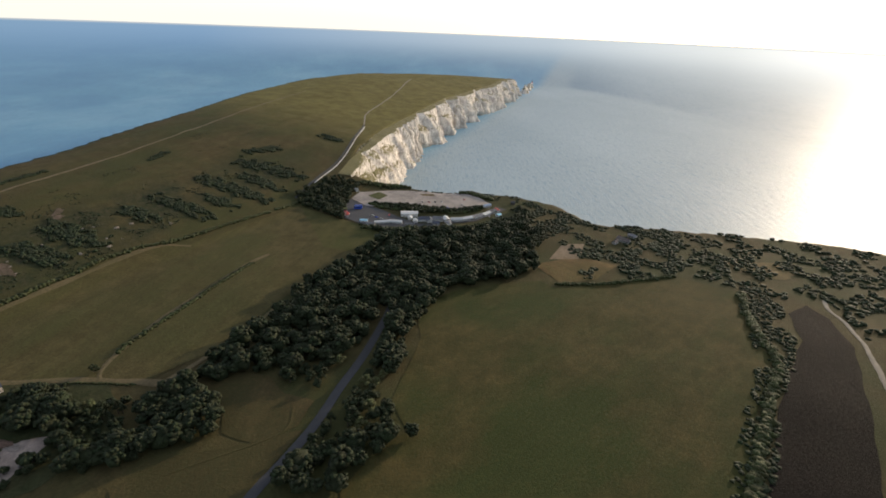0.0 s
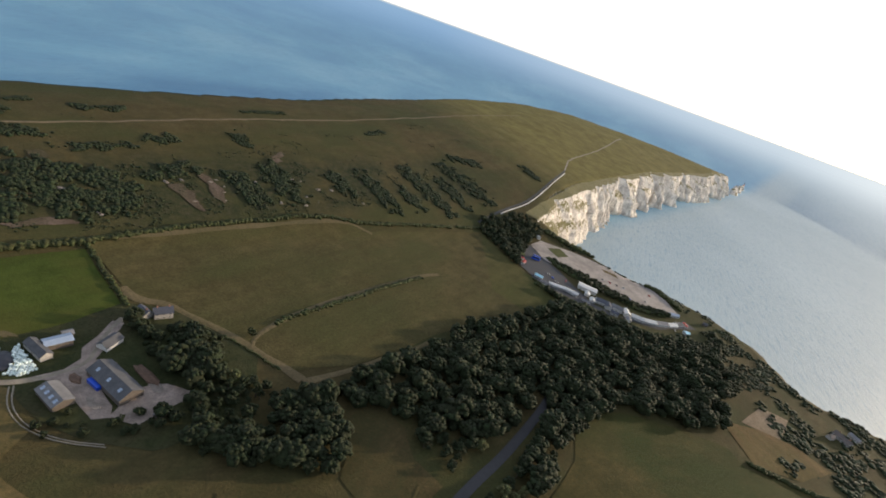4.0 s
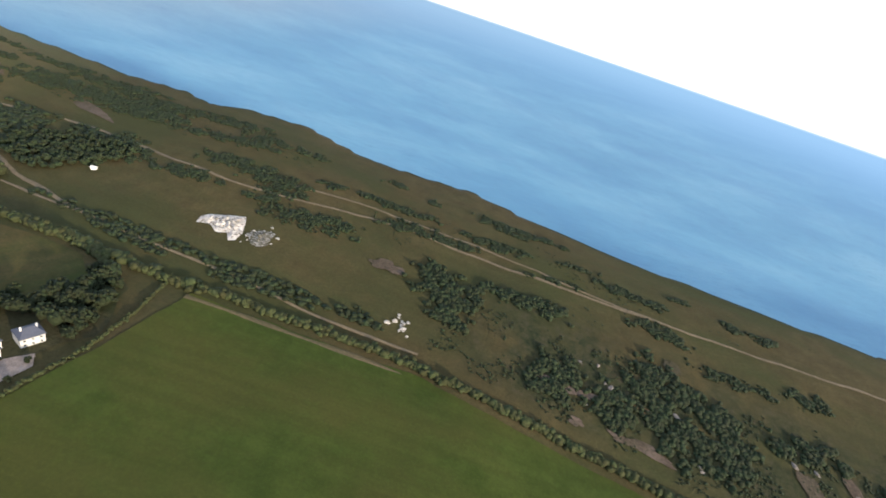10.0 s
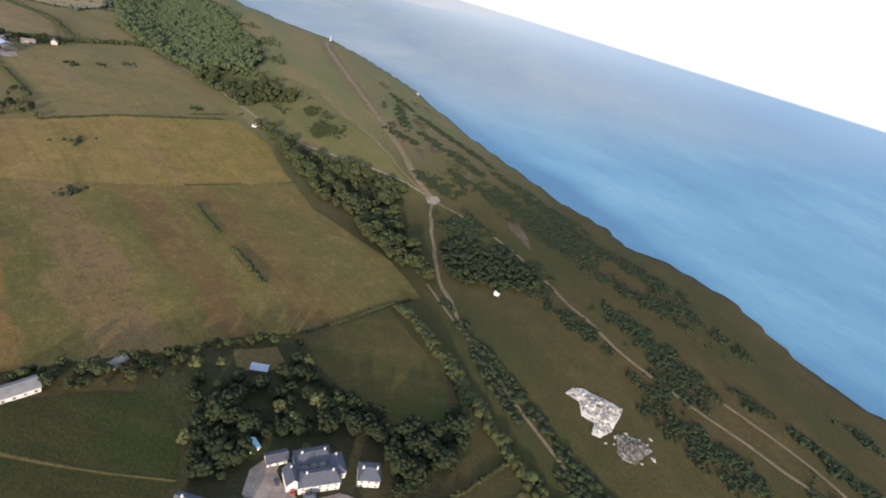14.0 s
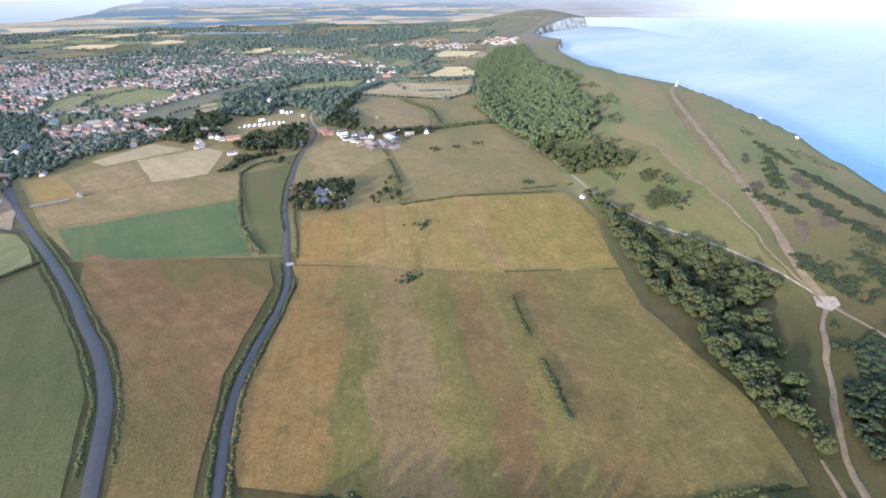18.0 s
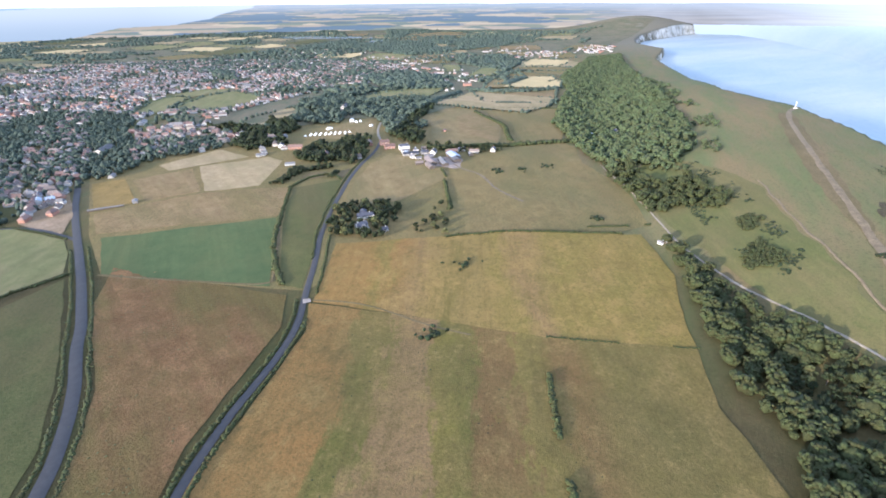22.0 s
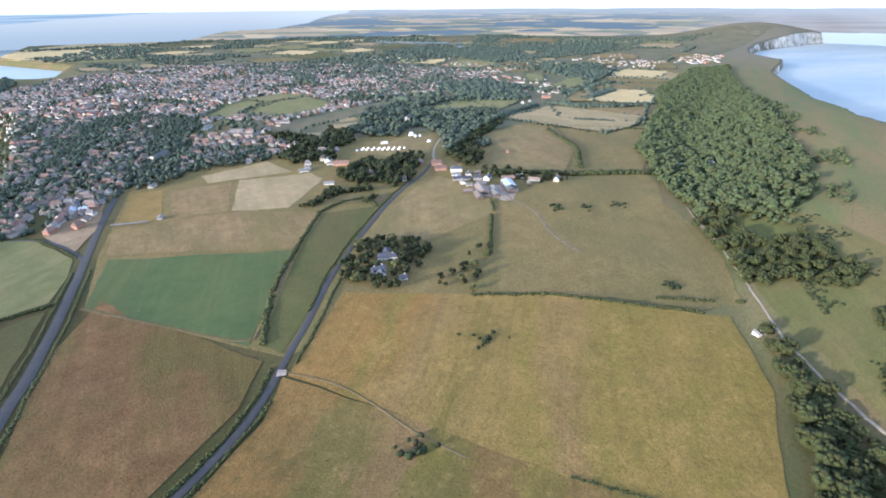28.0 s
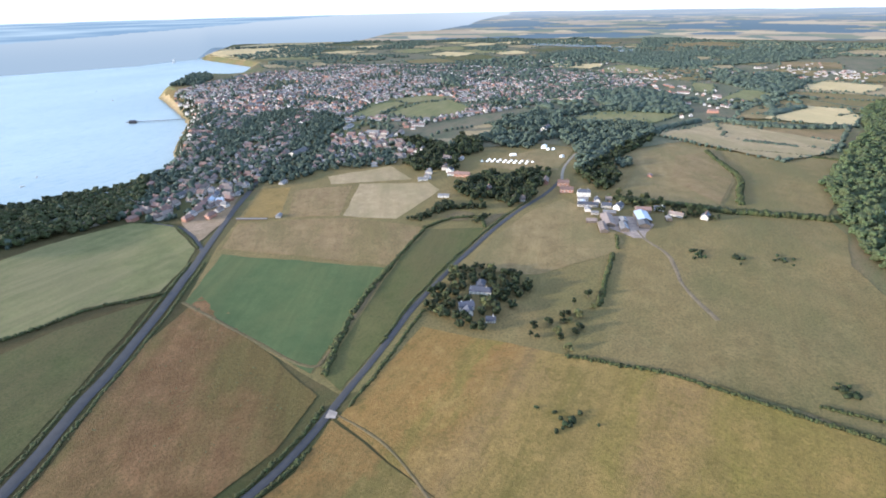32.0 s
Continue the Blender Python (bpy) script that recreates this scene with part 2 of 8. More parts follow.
def plain(name, colour, rough=0.7, vary=0.25, size=0.6, bump=0.2, metal=0.0, depth=0.03, per_object=0.0):
    """A worn, slightly blotched surface of one colour."""
    m, n, l, b = nodes_of(name)
    g = n.new("ShaderNodeTexCoord").outputs["Object"]
    f = noise_node(n, l, g, size, 5, 0.65)
    f2 = noise_node(n, l, g, size * 9, 4, 0.7)
    low = tuple(v * (1 - vary) for v in colour)
    high = tuple(min(1, v * (1 + vary * 0.7)) for v in colour)
    c = ramp(n, l, f, (0.3, low), (0.7, high))
    c = mixed(n, l, c, tuple(v * (1 - vary) for v in low), mixed(n, l, (0, 0, 0), (0.5, 0.5, 0.5), ramp(n, l, f2, (0.35, (1, 1, 1)), (0.55, (0, 0, 0)))))
    if per_object:
        o = n.new("ShaderNodeObjectInfo")
        h = n.new("ShaderNodeHueSaturation")
        r = n.new("ShaderNodeMapRange")
        r.inputs["To Min"].default_value, r.inputs["To Max"].default_value = 1 - per_object, 1 + per_object
        l.new(o.outputs["Random"], r.inputs["Value"])
        l.new(r.outputs[0], h.inputs["Value"])
        l.new(c, h.inputs["Color"])
        c = h.outputs[0]
    l.new(c, b.inputs["Base Color"])
    b.inputs["Roughness"].default_value, b.inputs["Metallic"].default_value = rough, metal
    bumped(n, l, b, f2, bump, depth)
    return m


def foliage(name, dark, light, island=True, size=1.2):
    """Leaves: two greens in clumps, every clump or plant a little different."""
    m, n, l, b = nodes_of(name)
    g = n.new("ShaderNodeNewGeometry")
    f = noise_node(n, l, g.outputs["Position"], size, 4, 0.75)
    c = ramp(n, l, f, (0.32, dark), (0.68, light))
    h = n.new("ShaderNodeHueSaturation")
    r = n.new("ShaderNodeMapRange")
    r.inputs["To Min"].default_value, r.inputs["To Max"].default_value = 0.78, 1.24
    hue = n.new("ShaderNodeMapRange")
    hue.inputs["To Min"].default_value, hue.inputs["To Max"].default_value = 0.465, 0.515
    if island:
        source = g.outputs["Random Per Island"]
    else:
        source = n.new("ShaderNodeObjectInfo").outputs["Random"]
    l.new(source, r.inputs["Value"])
    l.new(source, hue.inputs["Value"])
    l.new(r.outputs[0], h.inputs["Value"])
    l.new(hue.outputs[0], h.inputs["Hue"])
    l.new(c, h.inputs["Color"])
    l.new(h.outputs[0], b.inputs["Base Color"])
    b.inputs["Roughness"].default_value = 0.8
    b.inputs["Specular IOR Level"].default_value = 0.2
    bumped(n, l, b, noise_node(n, l, g.outputs["Position"], 2.6, 3, 0.7), 0.9, 0.5)
    return m


M = {}
M["stubble"] = grassland("stubble_field", (0.062, 0.051, 0.019), (0.097, 0.078, 0.031), (0.062, 0.061, 0.021), 10, 0.3, 0.6, (0.026, 0.024, 0.010))
M["green"] = grassland("green_crop", (0.040, 0.056, 0.009), (0.062, 0.078, 0.014), (0.068, 0.066, 0.015), 12, 0.35, 0.4, (0.026, 0.034, 0.010), 0.2)
M["meadow"] = grassland("meadow", (0.050, 0.044, 0.014), (0.082, 0.062, 0.021), (0.036, 0.046, 0.012), -30, 0.3)
# the dry grass at about 0.6, with shade put into its colour
M["darkdry"] = grassland("shaded_dry_grass", (0.066, 0.047, 0.020), (0.095, 0.068, 0.029), (0.050, 0.044, 0.017), 20, 0.4)
M["brackish"] = grassland("rough_brown_pasture", (0.062, 0.052, 0.018), (0.095, 0.070, 0.026), (0.042, 0.056, 0.015), 70, 0.4)
M["darkrough"] = grassland("dark_rough_pasture", (0.036, 0.034, 0.012), (0.060, 0.048, 0.018), (0.030, 0.044, 0.011), 60, 0.5, 0.9, (0.018, 0.022, 0.008), 0.5)
M["dry"] = grassland("dry_grass", (0.111, 0.078, 0.032), (0.155, 0.111, 0.046), (0.081, 0.067, 0.025), 20, 0.4)
ORANGE, PINK, GREENISH, YELLOW, BROWN, OLIVE = (0.218, 0.115, 0.037), (0.212, 0.132, 0.067), (0.084, 0.090, 0.019), (0.154, 0.130, 0.030), (0.130, 0.071, 0.030), (0.110, 0.096, 0.025)
M["ochre"] = banded("ochre_grass", 20, -450, ((0, YELLOW), (25, PINK), (45, YELLOW), (78, (0.205, 0.150, 0.055)), (95, OLIVE), (112, (0.215, 0.150, 0.052)), (130, PINK), (150, ORANGE), (160, YELLOW), (172, ORANGE), (210, ORANGE), (240, (0.215, 0.150, 0.060))),
                    240, (0.118, 0.092, 0.026), (0.255, 0.168, 0.060), (0.070, 0.056, 0.019))
M["strips"] = banded("streaked_rough_grass", 20, -520, ((0, OLIVE), (30, (0.098, 0.090, 0.026)), (60, OLIVE), (85, BROWN), (100, OLIVE), (116, YELLOW), (120, BROWN), (142, BROWN), (148, GREENISH), (172, YELLOW), (176, PINK), (204, PINK), (210, GREENISH), (231, GREENISH), (238, ORANGE), (280, ORANGE)),
                     280, (0.094, 0.072, 0.025), (0.205, 0.145, 0.054), (0.052, 0.048, 0.016))
M["bracken"] = grassland("rusty_bracken", (0.122, 0.069, 0.029), (0.200, 0.118, 0.054), (0.100, 0.084, 0.028), 60, 0.5, 1.2, (0.055, 0.040, 0.018), 0.5)
M["darkgreen"] = grassland("dark_green_crop", (0.060, 0.085, 0.034), (0.079, 0.103, 0.042), (0.092, 0.104, 0.042), 48, 0.35, 0.3, speckle=0.12)
M["palegreen"] = grassland("pale_green_crop", (0.122, 0.124, 0.050), (0.166, 0.160, 0.068), (0.192, 0.166, 0.080), 30, 0.4, 0.3, speckle=0.15)
M["pasture"] = grassland("grazed_pasture", (0.152, 0.112, 0.047), (0.195, 0.146, 0.063), (0.132, 0.112, 0.045), 25, 0.3)
M["cowgrass"] = grassland("short_pasture", (0.070, 0.074, 0.026), (0.092, 0.092, 0.034), (0.100, 0.084, 0.036), 40, 0.3)
M["tan"] = grassland("tan_stubble", (0.178, 0.121, 0.059), (0.244, 0.172, 0.086), (0.148, 0.117, 0.049), 60, 0.4)
M["pale"] = grassland("pale_stubble", (0.244, 0.183, 0.100), (0.318, 0.246, 0.142), (0.222, 0.179, 0.090), 55, 0.35, 0.4, speckle=0.12)
M["gold"] = grassland("golden_stubble", (0.385, 0.289, 0.141), (0.474, 0.363, 0.192), (0.370, 0.296, 0.148), 70, 0.25, 0.3, speckle=0.08)
M["heather"] = grassland("dark_heather", (0.005, 0.003, 0.0024), (0.009, 0.0056, 0.0038), (0.008, 0.006, 0.0036), 0, 0.3, 1.2, (0.008, 0.008, 0.006), 0.5)
M["heather"].node_tree.nodes["Principled BSDF"].inputs["Specular IOR Level"].default_value = 0.1
M["earth"] = grassland("bare_earth", (0.222, 0.159, 0.104), (0.318, 0.237, 0.163), (0.163, 0.118, 0.067), 0, 0.2)
M["dry_path"] = grassland("dry_grass_strip", (0.122, 0.092, 0.049), (0.158, 0.119, 0.064), (0.105, 0.086, 0.041), 0, 0.2)
M["scree"] = grassland("pink_scree", (0.089, 0.063, 0.046), (0.155, 0.115, 0.089), (0.059, 0.052, 0.027), 80, 0.5, 1.2, (0.022, 0.026, 0.011), 0.5)
M["hay"] = grassland("dry_hay_pasture", (0.168, 0.122, 0.056), (0.238, 0.176, 0.084), (0.148, 0.122, 0.054), 35, 0.35, 0.6, (0.05, 0.05, 0.020), 0.35)
M["gravel"] = plain("gravel_yard", (0.285, 0.225, 0.185), 0.95, 0.45, 0.16, 0.5)
M["chalk_path"] = plain("chalk_path", (0.235, 0.20, 0.15), 0.95, 0.35, 0.15, 0.4)
M["trodden"] = plain("trodden_grass", (0.150, 0.112, 0.062), 0.95, 0.35, 0.15, 0.4)
M["tarmac"] = plain("tarmac", (0.038, 0.037, 0.039), 0.85, 0.2, 0.2, 0.3)
M["lot"] = plain("pale_car_park", (0.30, 0.255, 0.215), 0.9, 0.4, 0.05, 0.3)
M["leaf"] = foliage("broadleaf", (0.010, 0.016, 0.0058), (0.027, 0.035, 0.0125))
M["leaf_belt"] = foliage("hedgerow_leaf", (0.019, 0.028, 0.0095), (0.048, 0.056, 0.020), True, 0.7)
M["leaf_pale"] = foliage("olive_leaf", (0.045, 0.052, 0.018), (0.105, 0.110, 0.042))
M["flank"] = grassland("green_flank_turf", (0.082, 0.089, 0.029), (0.110, 0.110, 0.038), (0.128, 0.106, 0.046), 20, 0.35, 0.6, (0.04, 0.05, 0.021), 0.4)
# haze of distance greys and blues this base colour
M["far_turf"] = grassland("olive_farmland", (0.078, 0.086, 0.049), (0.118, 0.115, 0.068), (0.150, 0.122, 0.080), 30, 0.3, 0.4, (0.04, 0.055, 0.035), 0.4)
M["corner"] = grassland("greener_stubble", (0.056, 0.052, 0.017), (0.086, 0.076, 0.026), (0.055, 0.064, 0.018), 10, 0.3, 0.5, (0.026, 0.028, 0.010), 0.25)
# dark olive ground, with the shade under trees put into the colour
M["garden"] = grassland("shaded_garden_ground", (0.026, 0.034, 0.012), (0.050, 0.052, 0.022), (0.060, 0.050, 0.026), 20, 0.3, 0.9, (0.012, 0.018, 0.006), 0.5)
M["leaf_wood"] = foliage("woodland_leaf", (0.034, 0.049, 0.021), (0.058, 0.077, 0.033), True, 0.5)
# distance haze put into the leaf colour: paler and bluer than near trees
M["leaf_far"] = foliage("hazed_far_leaf", (0.033, 0.048, 0.036), (0.062, 0.082, 0.060), True, 0.25)
M["gorse"] = foliage("gorse", (0.011, 0.019, 0.0075), (0.031, 0.041, 0.016), True, 0.8)
M["hedge"] = foliage("hedge_leaf", (0.022, 0.030, 0.010), (0.058, 0.066, 0.022), True, 0.9)
M["bark"] = plain("bark", (0.085, 0.065, 0.048), 0.95, 0.4, 1.5, 0.8)
M["slate"] = plain("blue_slate", (0.060, 0.064, 0.085), 0.7, 0.25, 0.5, 0.4, per_object=0.25)
M["tile"] = plain("red_clay_tile", (0.185, 0.118, 0.098), 0.85, 0.3, 0.5, 0.4, per_object=0.3)
M["brown_tile"] = plain("brown_tile", (0.165, 0.132, 0.115), 0.85, 0.3, 0.5, 0.4, per_object=0.3)
M["sheet"] = plain("grey_fibre_cement_sheet", (0.17, 0.165, 0.165), 0.85, 0.3, 0.25, 0.3, per_object=0.2)
M["sheet_dark"] = plain("dark_weathered_sheet", (0.085, 0.085, 0.090), 0.85, 0.35, 0.25, 0.3)
M["sheet_blue"] = plain("pale_blue_metal_sheet", (0.30, 0.36, 0.45), 0.5, 0.12, 0.3, 0.1)
M["render"] = plain("white_render", (0.56, 0.545, 0.51), 0.85, 0.12, 0.4, 0.15, per_object=0.12)
M["brick"] = plain("red_brick", (0.32, 0.17, 0.12), 0.9, 0.25, 0.8, 0.3, per_object=0.2)
M["stone"] = plain("grey_stone", (0.40, 0.37, 0.33), 0.9, 0.25, 0.6, 0.4, per_object=0.15)
M["timber"] = plain("weathered_timber", (0.115, 0.093, 0.074), 0.9, 0.3, 1.0, 0.4)
M["canvas"] = plain("white_canvas", (0.86, 0.85, 0.80), 0.8, 0.05, 0.5, 0.1)
M["wrap"] = plain("pale_silage_wrap", (0.70, 0.78, 0.74), 0.35, 0.1, 0.8, 0.2)
M["black_sheet"] = plain("black_plastic", (0.022, 0.022, 0.030), 0.4, 0.3, 0.8, 0.3)
M["blue_paint"] = plain("blue_paint", (0.015, 0.075, 0.52), 0.35, 0.1)
M["red_paint"] = plain("red_paint", (0.50, 0.06, 0.035), 0.4, 0.1)
M["cyan_paint"] = plain("pale_cyan_cover", (0.36, 0.62, 0.72), 0.4, 0.1)
M["rubber"] = plain("rubber", (0.02, 0.02, 0.02), 0.8, 0.2)
M["rust"] = plain("rusty_scrap", (0.125, 0.075, 0.048), 0.9, 0.5, 0.6, 0.8)
M["granite"] = plain("pale_granite", (0.62, 0.60, 0.56), 0.8, 0.15, 0.8, 0.2)
M["rock"] = plain("pale_rock", (0.24, 0.20, 0.165), 0.95, 0.4, 0.3, 0.8, depth=0.4)
M["rock_white"] = plain("white_chalk_rubble", (0.60, 0.545, 0.475), 0.95, 0.6, 0.5, 1.0, depth=0.8)
def rubble_material(name, white, earth, share):
    """Broken chalk with earth and turf showing between the blocks."""
    m, n, l, b = nodes_of(name)
    g = n.new("ShaderNodeNewGeometry").outputs["Position"]
    block = noise_node(n, l, g, 0.42, 6, 0.8)
    stain = noise_node(n, l, g, 0.11, 4, 0.6)
    c = mixed(n, l, white, tuple(v * 0.62 for v in white), ramp(n, l, stain, (0.40, (1, 1, 1)), (0.60, (0, 0, 0))))
    c = mixed(n, l, c, earth, ramp(n, l, block, (share - 0.05, (1, 1, 1)), (share + 0.05, (0, 0, 0))))
    l.new(c, b.inputs["Base Color"])
    b.inputs["Roughness"].default_value = 0.95
    bumped(n, l, b, block, 1.0, 1.5)
    return m


M["pit_chalk"] = rubble_material("broken_white_chalk", (0.70, 0.63, 0.55), (0.105, 0.085, 0.050), 0.45)
M["pit_grey"] = rubble_material("grey_chalk_rubble", (0.40, 0.37, 0.33), (0.075, 0.066, 0.036), 0.52)
M["town_wall"] = plain("cream_town_wall", (0.40, 0.38, 0.355), 0.85, 0.15, 0.4, 0.15, per_object=0.35)
M["iron"] = plain("dark_iron", (0.06, 0.06, 0.065), 0.6, 0.3)


def glass_material():
    m, n, l, b = nodes_of("window_glass")
    b.inputs["Base Color"].default_value = (0.03, 0.035, 0.04, 1)
    b.inputs["Roughness"].default_value = 0.08
    b.inputs["IOR"].default_value = 1.5
    return m


def chalk_material():
    """Cream chalk in ledges, with grey weathering and grass on the gentler slopes."""
    m, n, l, b = nodes_of("chalk")
    geo = n.new("ShaderNodeNewGeometry")
    p = geo.outputs["Position"]
    mid = noise_node(n, l, p, 0.05, 6, 0.65)
    fine = noise_node(n, l, p, 0.35, 5, 0.7)
    flute = n.new("ShaderNodeMapping")
    flute.inputs["Scale"].default_value = (1, 1, 0.12)
    l.new(p, flute.inputs["Vector"])
    ribs = noise_node(n, l, flute.outputs[0], 0.12, 5, 0.7)
    c = ramp(n, l, mid, (0.32, (0.47, 0.40, 0.33)), (0.62, (0.80, 0.73, 0.63)))
    c = mixed(n, l, c, (0.34, 0.285, 0.235), ramp(n, l, ribs, (0.34, (0.85, 0.85, 0.85)), (0.5, (0, 0, 0))))
    c = mixed(n, l, c, (0.30, 0.26, 0.17), ramp(n, l, fine, (0.3, (0.7, 0.7, 0.7)), (0.45, (0, 0, 0))))
    s = n.new("ShaderNodeSeparateXYZ")
    l.new(geo.outputs["Normal"], s.inputs[0])
    add = n.new("ShaderNodeMath")
    add.operation = "ADD"
    l.new(s.outputs["Z"], add.inputs[0])
    low = n.new("ShaderNodeMath")
    low.operation = "MULTIPLY_ADD"
    low.inputs[1].default_value, low.inputs[2].default_value = 0.7, -0.35
    l.new(mid, low.inputs[0])
    l.new(low.outputs[0], add.inputs[1])
    c = mixed(n, l, c, (0.150, 0.128, 0.045), ramp(n, l, add.outputs[0], (0.62, (0, 0, 0)), (0.78, (1, 1, 1))))
    l.new(c, b.inputs["Base Color"])
    b.inputs["Roughness"].default_value = 0.95
    bumped(n, l, b, ribs, 1.0, 3.0)
    return m


def down_material():
    """Dry downland turf; where it steepens towards the shore, the chalk or, farther north, the clay shows."""
    m = grassland("downland_turf", (0.060, 0.046, 0.019), (0.083, 0.065, 0.027), (0.046, 0.050, 0.0175), 4, 0.3, 0.8, (0.028, 0.030, 0.012), 0.4)
    n, l = m.node_tree.nodes, m.node_tree.links
    b = n["Principled BSDF"]
    turf = b.inputs["Base Color"].links[0].from_socket
    geo = n.new("ShaderNodeNewGeometry")
    # the steep scrubby part of the slope, fading unevenly into the turf
    zone = None
    where = n.new("ShaderNodeSeparateXYZ")
    l.new(geo.outputs["Position"], where.inputs[0])
    for axis, a0, a1 in (("X", 60, -20), ("X", -760, -640), ("Y", -592, -545), ("Y", -462, -482)):
        k = n.new("ShaderNodeMapRange")
        k.inputs["From Min"].default_value, k.inputs["From Max"].default_value = a0, a1
        l.new(where.outputs[axis], k.inputs["Value"])
        if zone:
            m2 = n.new("ShaderNodeMath")
            m2.operation = "MULTIPLY"
            l.new(zone, m2.inputs[0])
            l.new(k.outputs[0], m2.inputs[1])
            zone = m2.outputs[0]
        else:
            zone = k.outputs[0]
    ragged = n.new("ShaderNodeMath")
    ragged.operation = "MULTIPLY"
    l.new(zone, ragged.inputs[0])
    l.new(ramp(n, l, noise_node(n, l, geo.outputs["Position"], 0.028, 6, 0.7), (0.38, (0, 0, 0)), (0.56, (1, 1, 1))), ragged.inputs[1])
    growth = ramp(n, l, noise_node(n, l, geo.outputs["Position"], 0.16, 6, 0.75), (0.34, (0.016, 0.021, 0.010)), (0.50, (0.034, 0.037, 0.016)), (0.66, (0.062, 0.050, 0.030)))
    turf = mixed(n, l, turf, growth, ragged.outputs[0])
    s, p = n.new("ShaderNodeSeparateXYZ"), n.new("ShaderNodeSeparateXYZ")
    l.new(geo.outputs["Normal"], s.inputs[0])
    l.new(geo.outputs["Position"], p.inputs[0])
    north = n.new("ShaderNodeMapRange")
    north.inputs["From Min"].default_value, north.inputs["From Max"].default_value = 300, 700
    l.new(p.outputs["Y"], north.inputs["Value"])
    face = mixed(n, l, (0.60, 0.55, 0.45), (0.30, 0.22, 0.11), north.outputs[0])
    far = n.new("ShaderNodeMapRange")
    far.inputs["From Min"].default_value, far.inputs["From Max"].default_value = 480, 760
    l.new(p.outputs["X"], far.inputs["Value"])
    sward = ramp(n, l, noise_node(n, l, stretched(n, l, 5, 1.0, 4.0), 0.018, 5, 0.65), (0.40, (0.148, 0.114, 0.058)), (0.60, (0.100, 0.110, 0.046)))
    sward = mixed(n, l, sward, (0.050, 0.058, 0.024), ramp(n, l, noise_node(n, l, geo.outputs["Position"], 0.4, 4, 0.7), (0.32, (0.7, 0.7, 0.7)), (0.48, (0, 0, 0))))
    turf = mixed(n, l, turf, sward, far.outputs[0])
    # far eastern hill: haze put into the turf colour, paler from x 2600
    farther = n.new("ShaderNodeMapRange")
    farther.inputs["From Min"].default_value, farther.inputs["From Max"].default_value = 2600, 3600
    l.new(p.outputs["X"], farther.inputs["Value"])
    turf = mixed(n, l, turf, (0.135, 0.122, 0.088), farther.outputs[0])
    # western headland: low golden sunlight put into the turf colour
    west = n.new("ShaderNodeMapRange")
    west.inputs["From Min"].default_value, west.inputs["From Max"].default_value = -780, -1050
    l.new(p.outputs["X"], west.inputs["Value"])
    golden = ramp(n, l, noise_node(n, l, geo.outputs["Position"], 0.03, 5, 0.65), (0.38, (0.105, 0.088, 0.026)), (0.62, (0.150, 0.128, 0.042)))
    turf = mixed(n, l, turf, golden, west.outputs[0])
    rough = noise_node(n, l, geo.outputs["Position"], 0.08, 5, 0.7)
    eastern = n.new("ShaderNodeMapRange")
    eastern.inputs["From Min"].default_value, eastern.inputs["From Max"].default_value = 2600, 3100
    l.new(p.outputs["X"], eastern.inputs["Value"])
    weedy = mixed(n, l, face, (0.10, 0.10, 0.035), ramp(n, l, rough, (0.42, (1, 1, 1)), (0.56, (0, 0, 0))))
    beyond = n.new("ShaderNodeMapRange")
    beyond.inputs["From Min"].default_value, beyond.inputs["From Max"].default_value = 4780, 5000
    l.new(p.outputs["X"], beyond.inputs["Value"])
    inner = n.new("ShaderNodeMapRange")
    inner.inputs["From Min"].default_value, inner.inputs["From Max"].default_value = 4200, 4330
    l.new(p.outputs["X"], inner.inputs["Value"])
    broken = ramp(n, l, noise_node(n, l, geo.outputs["Position"], 0.022, 5, 0.7), (0.38, (0.26, 0.24, 0.19)), (0.58, (0.60, 0.57, 0.51)))
    grassy = mixed(n, l, broken, (0.125, 0.110, 0.075), ramp(n, l, noise_node(n, l, geo.outputs["Position"], 0.012, 3, 0.6), (0.44, (1, 1, 1)), (0.56, (0, 0, 0))))
    chalk = mixed(n, l, mixed(n, l, grassy, broken, inner.outputs[0]), (0.20, 0.18, 0.13), beyond.outputs[0])
    face = mixed(n, l, weedy, chalk, eastern.outputs[0])
    c = mixed(n, l, turf, face, ramp(n, l, s.outputs["Z"], (0.55, (1, 1, 1)), (0.75, (0, 0, 0))))
    l.new(c, b.inputs["Base Color"])
    return m


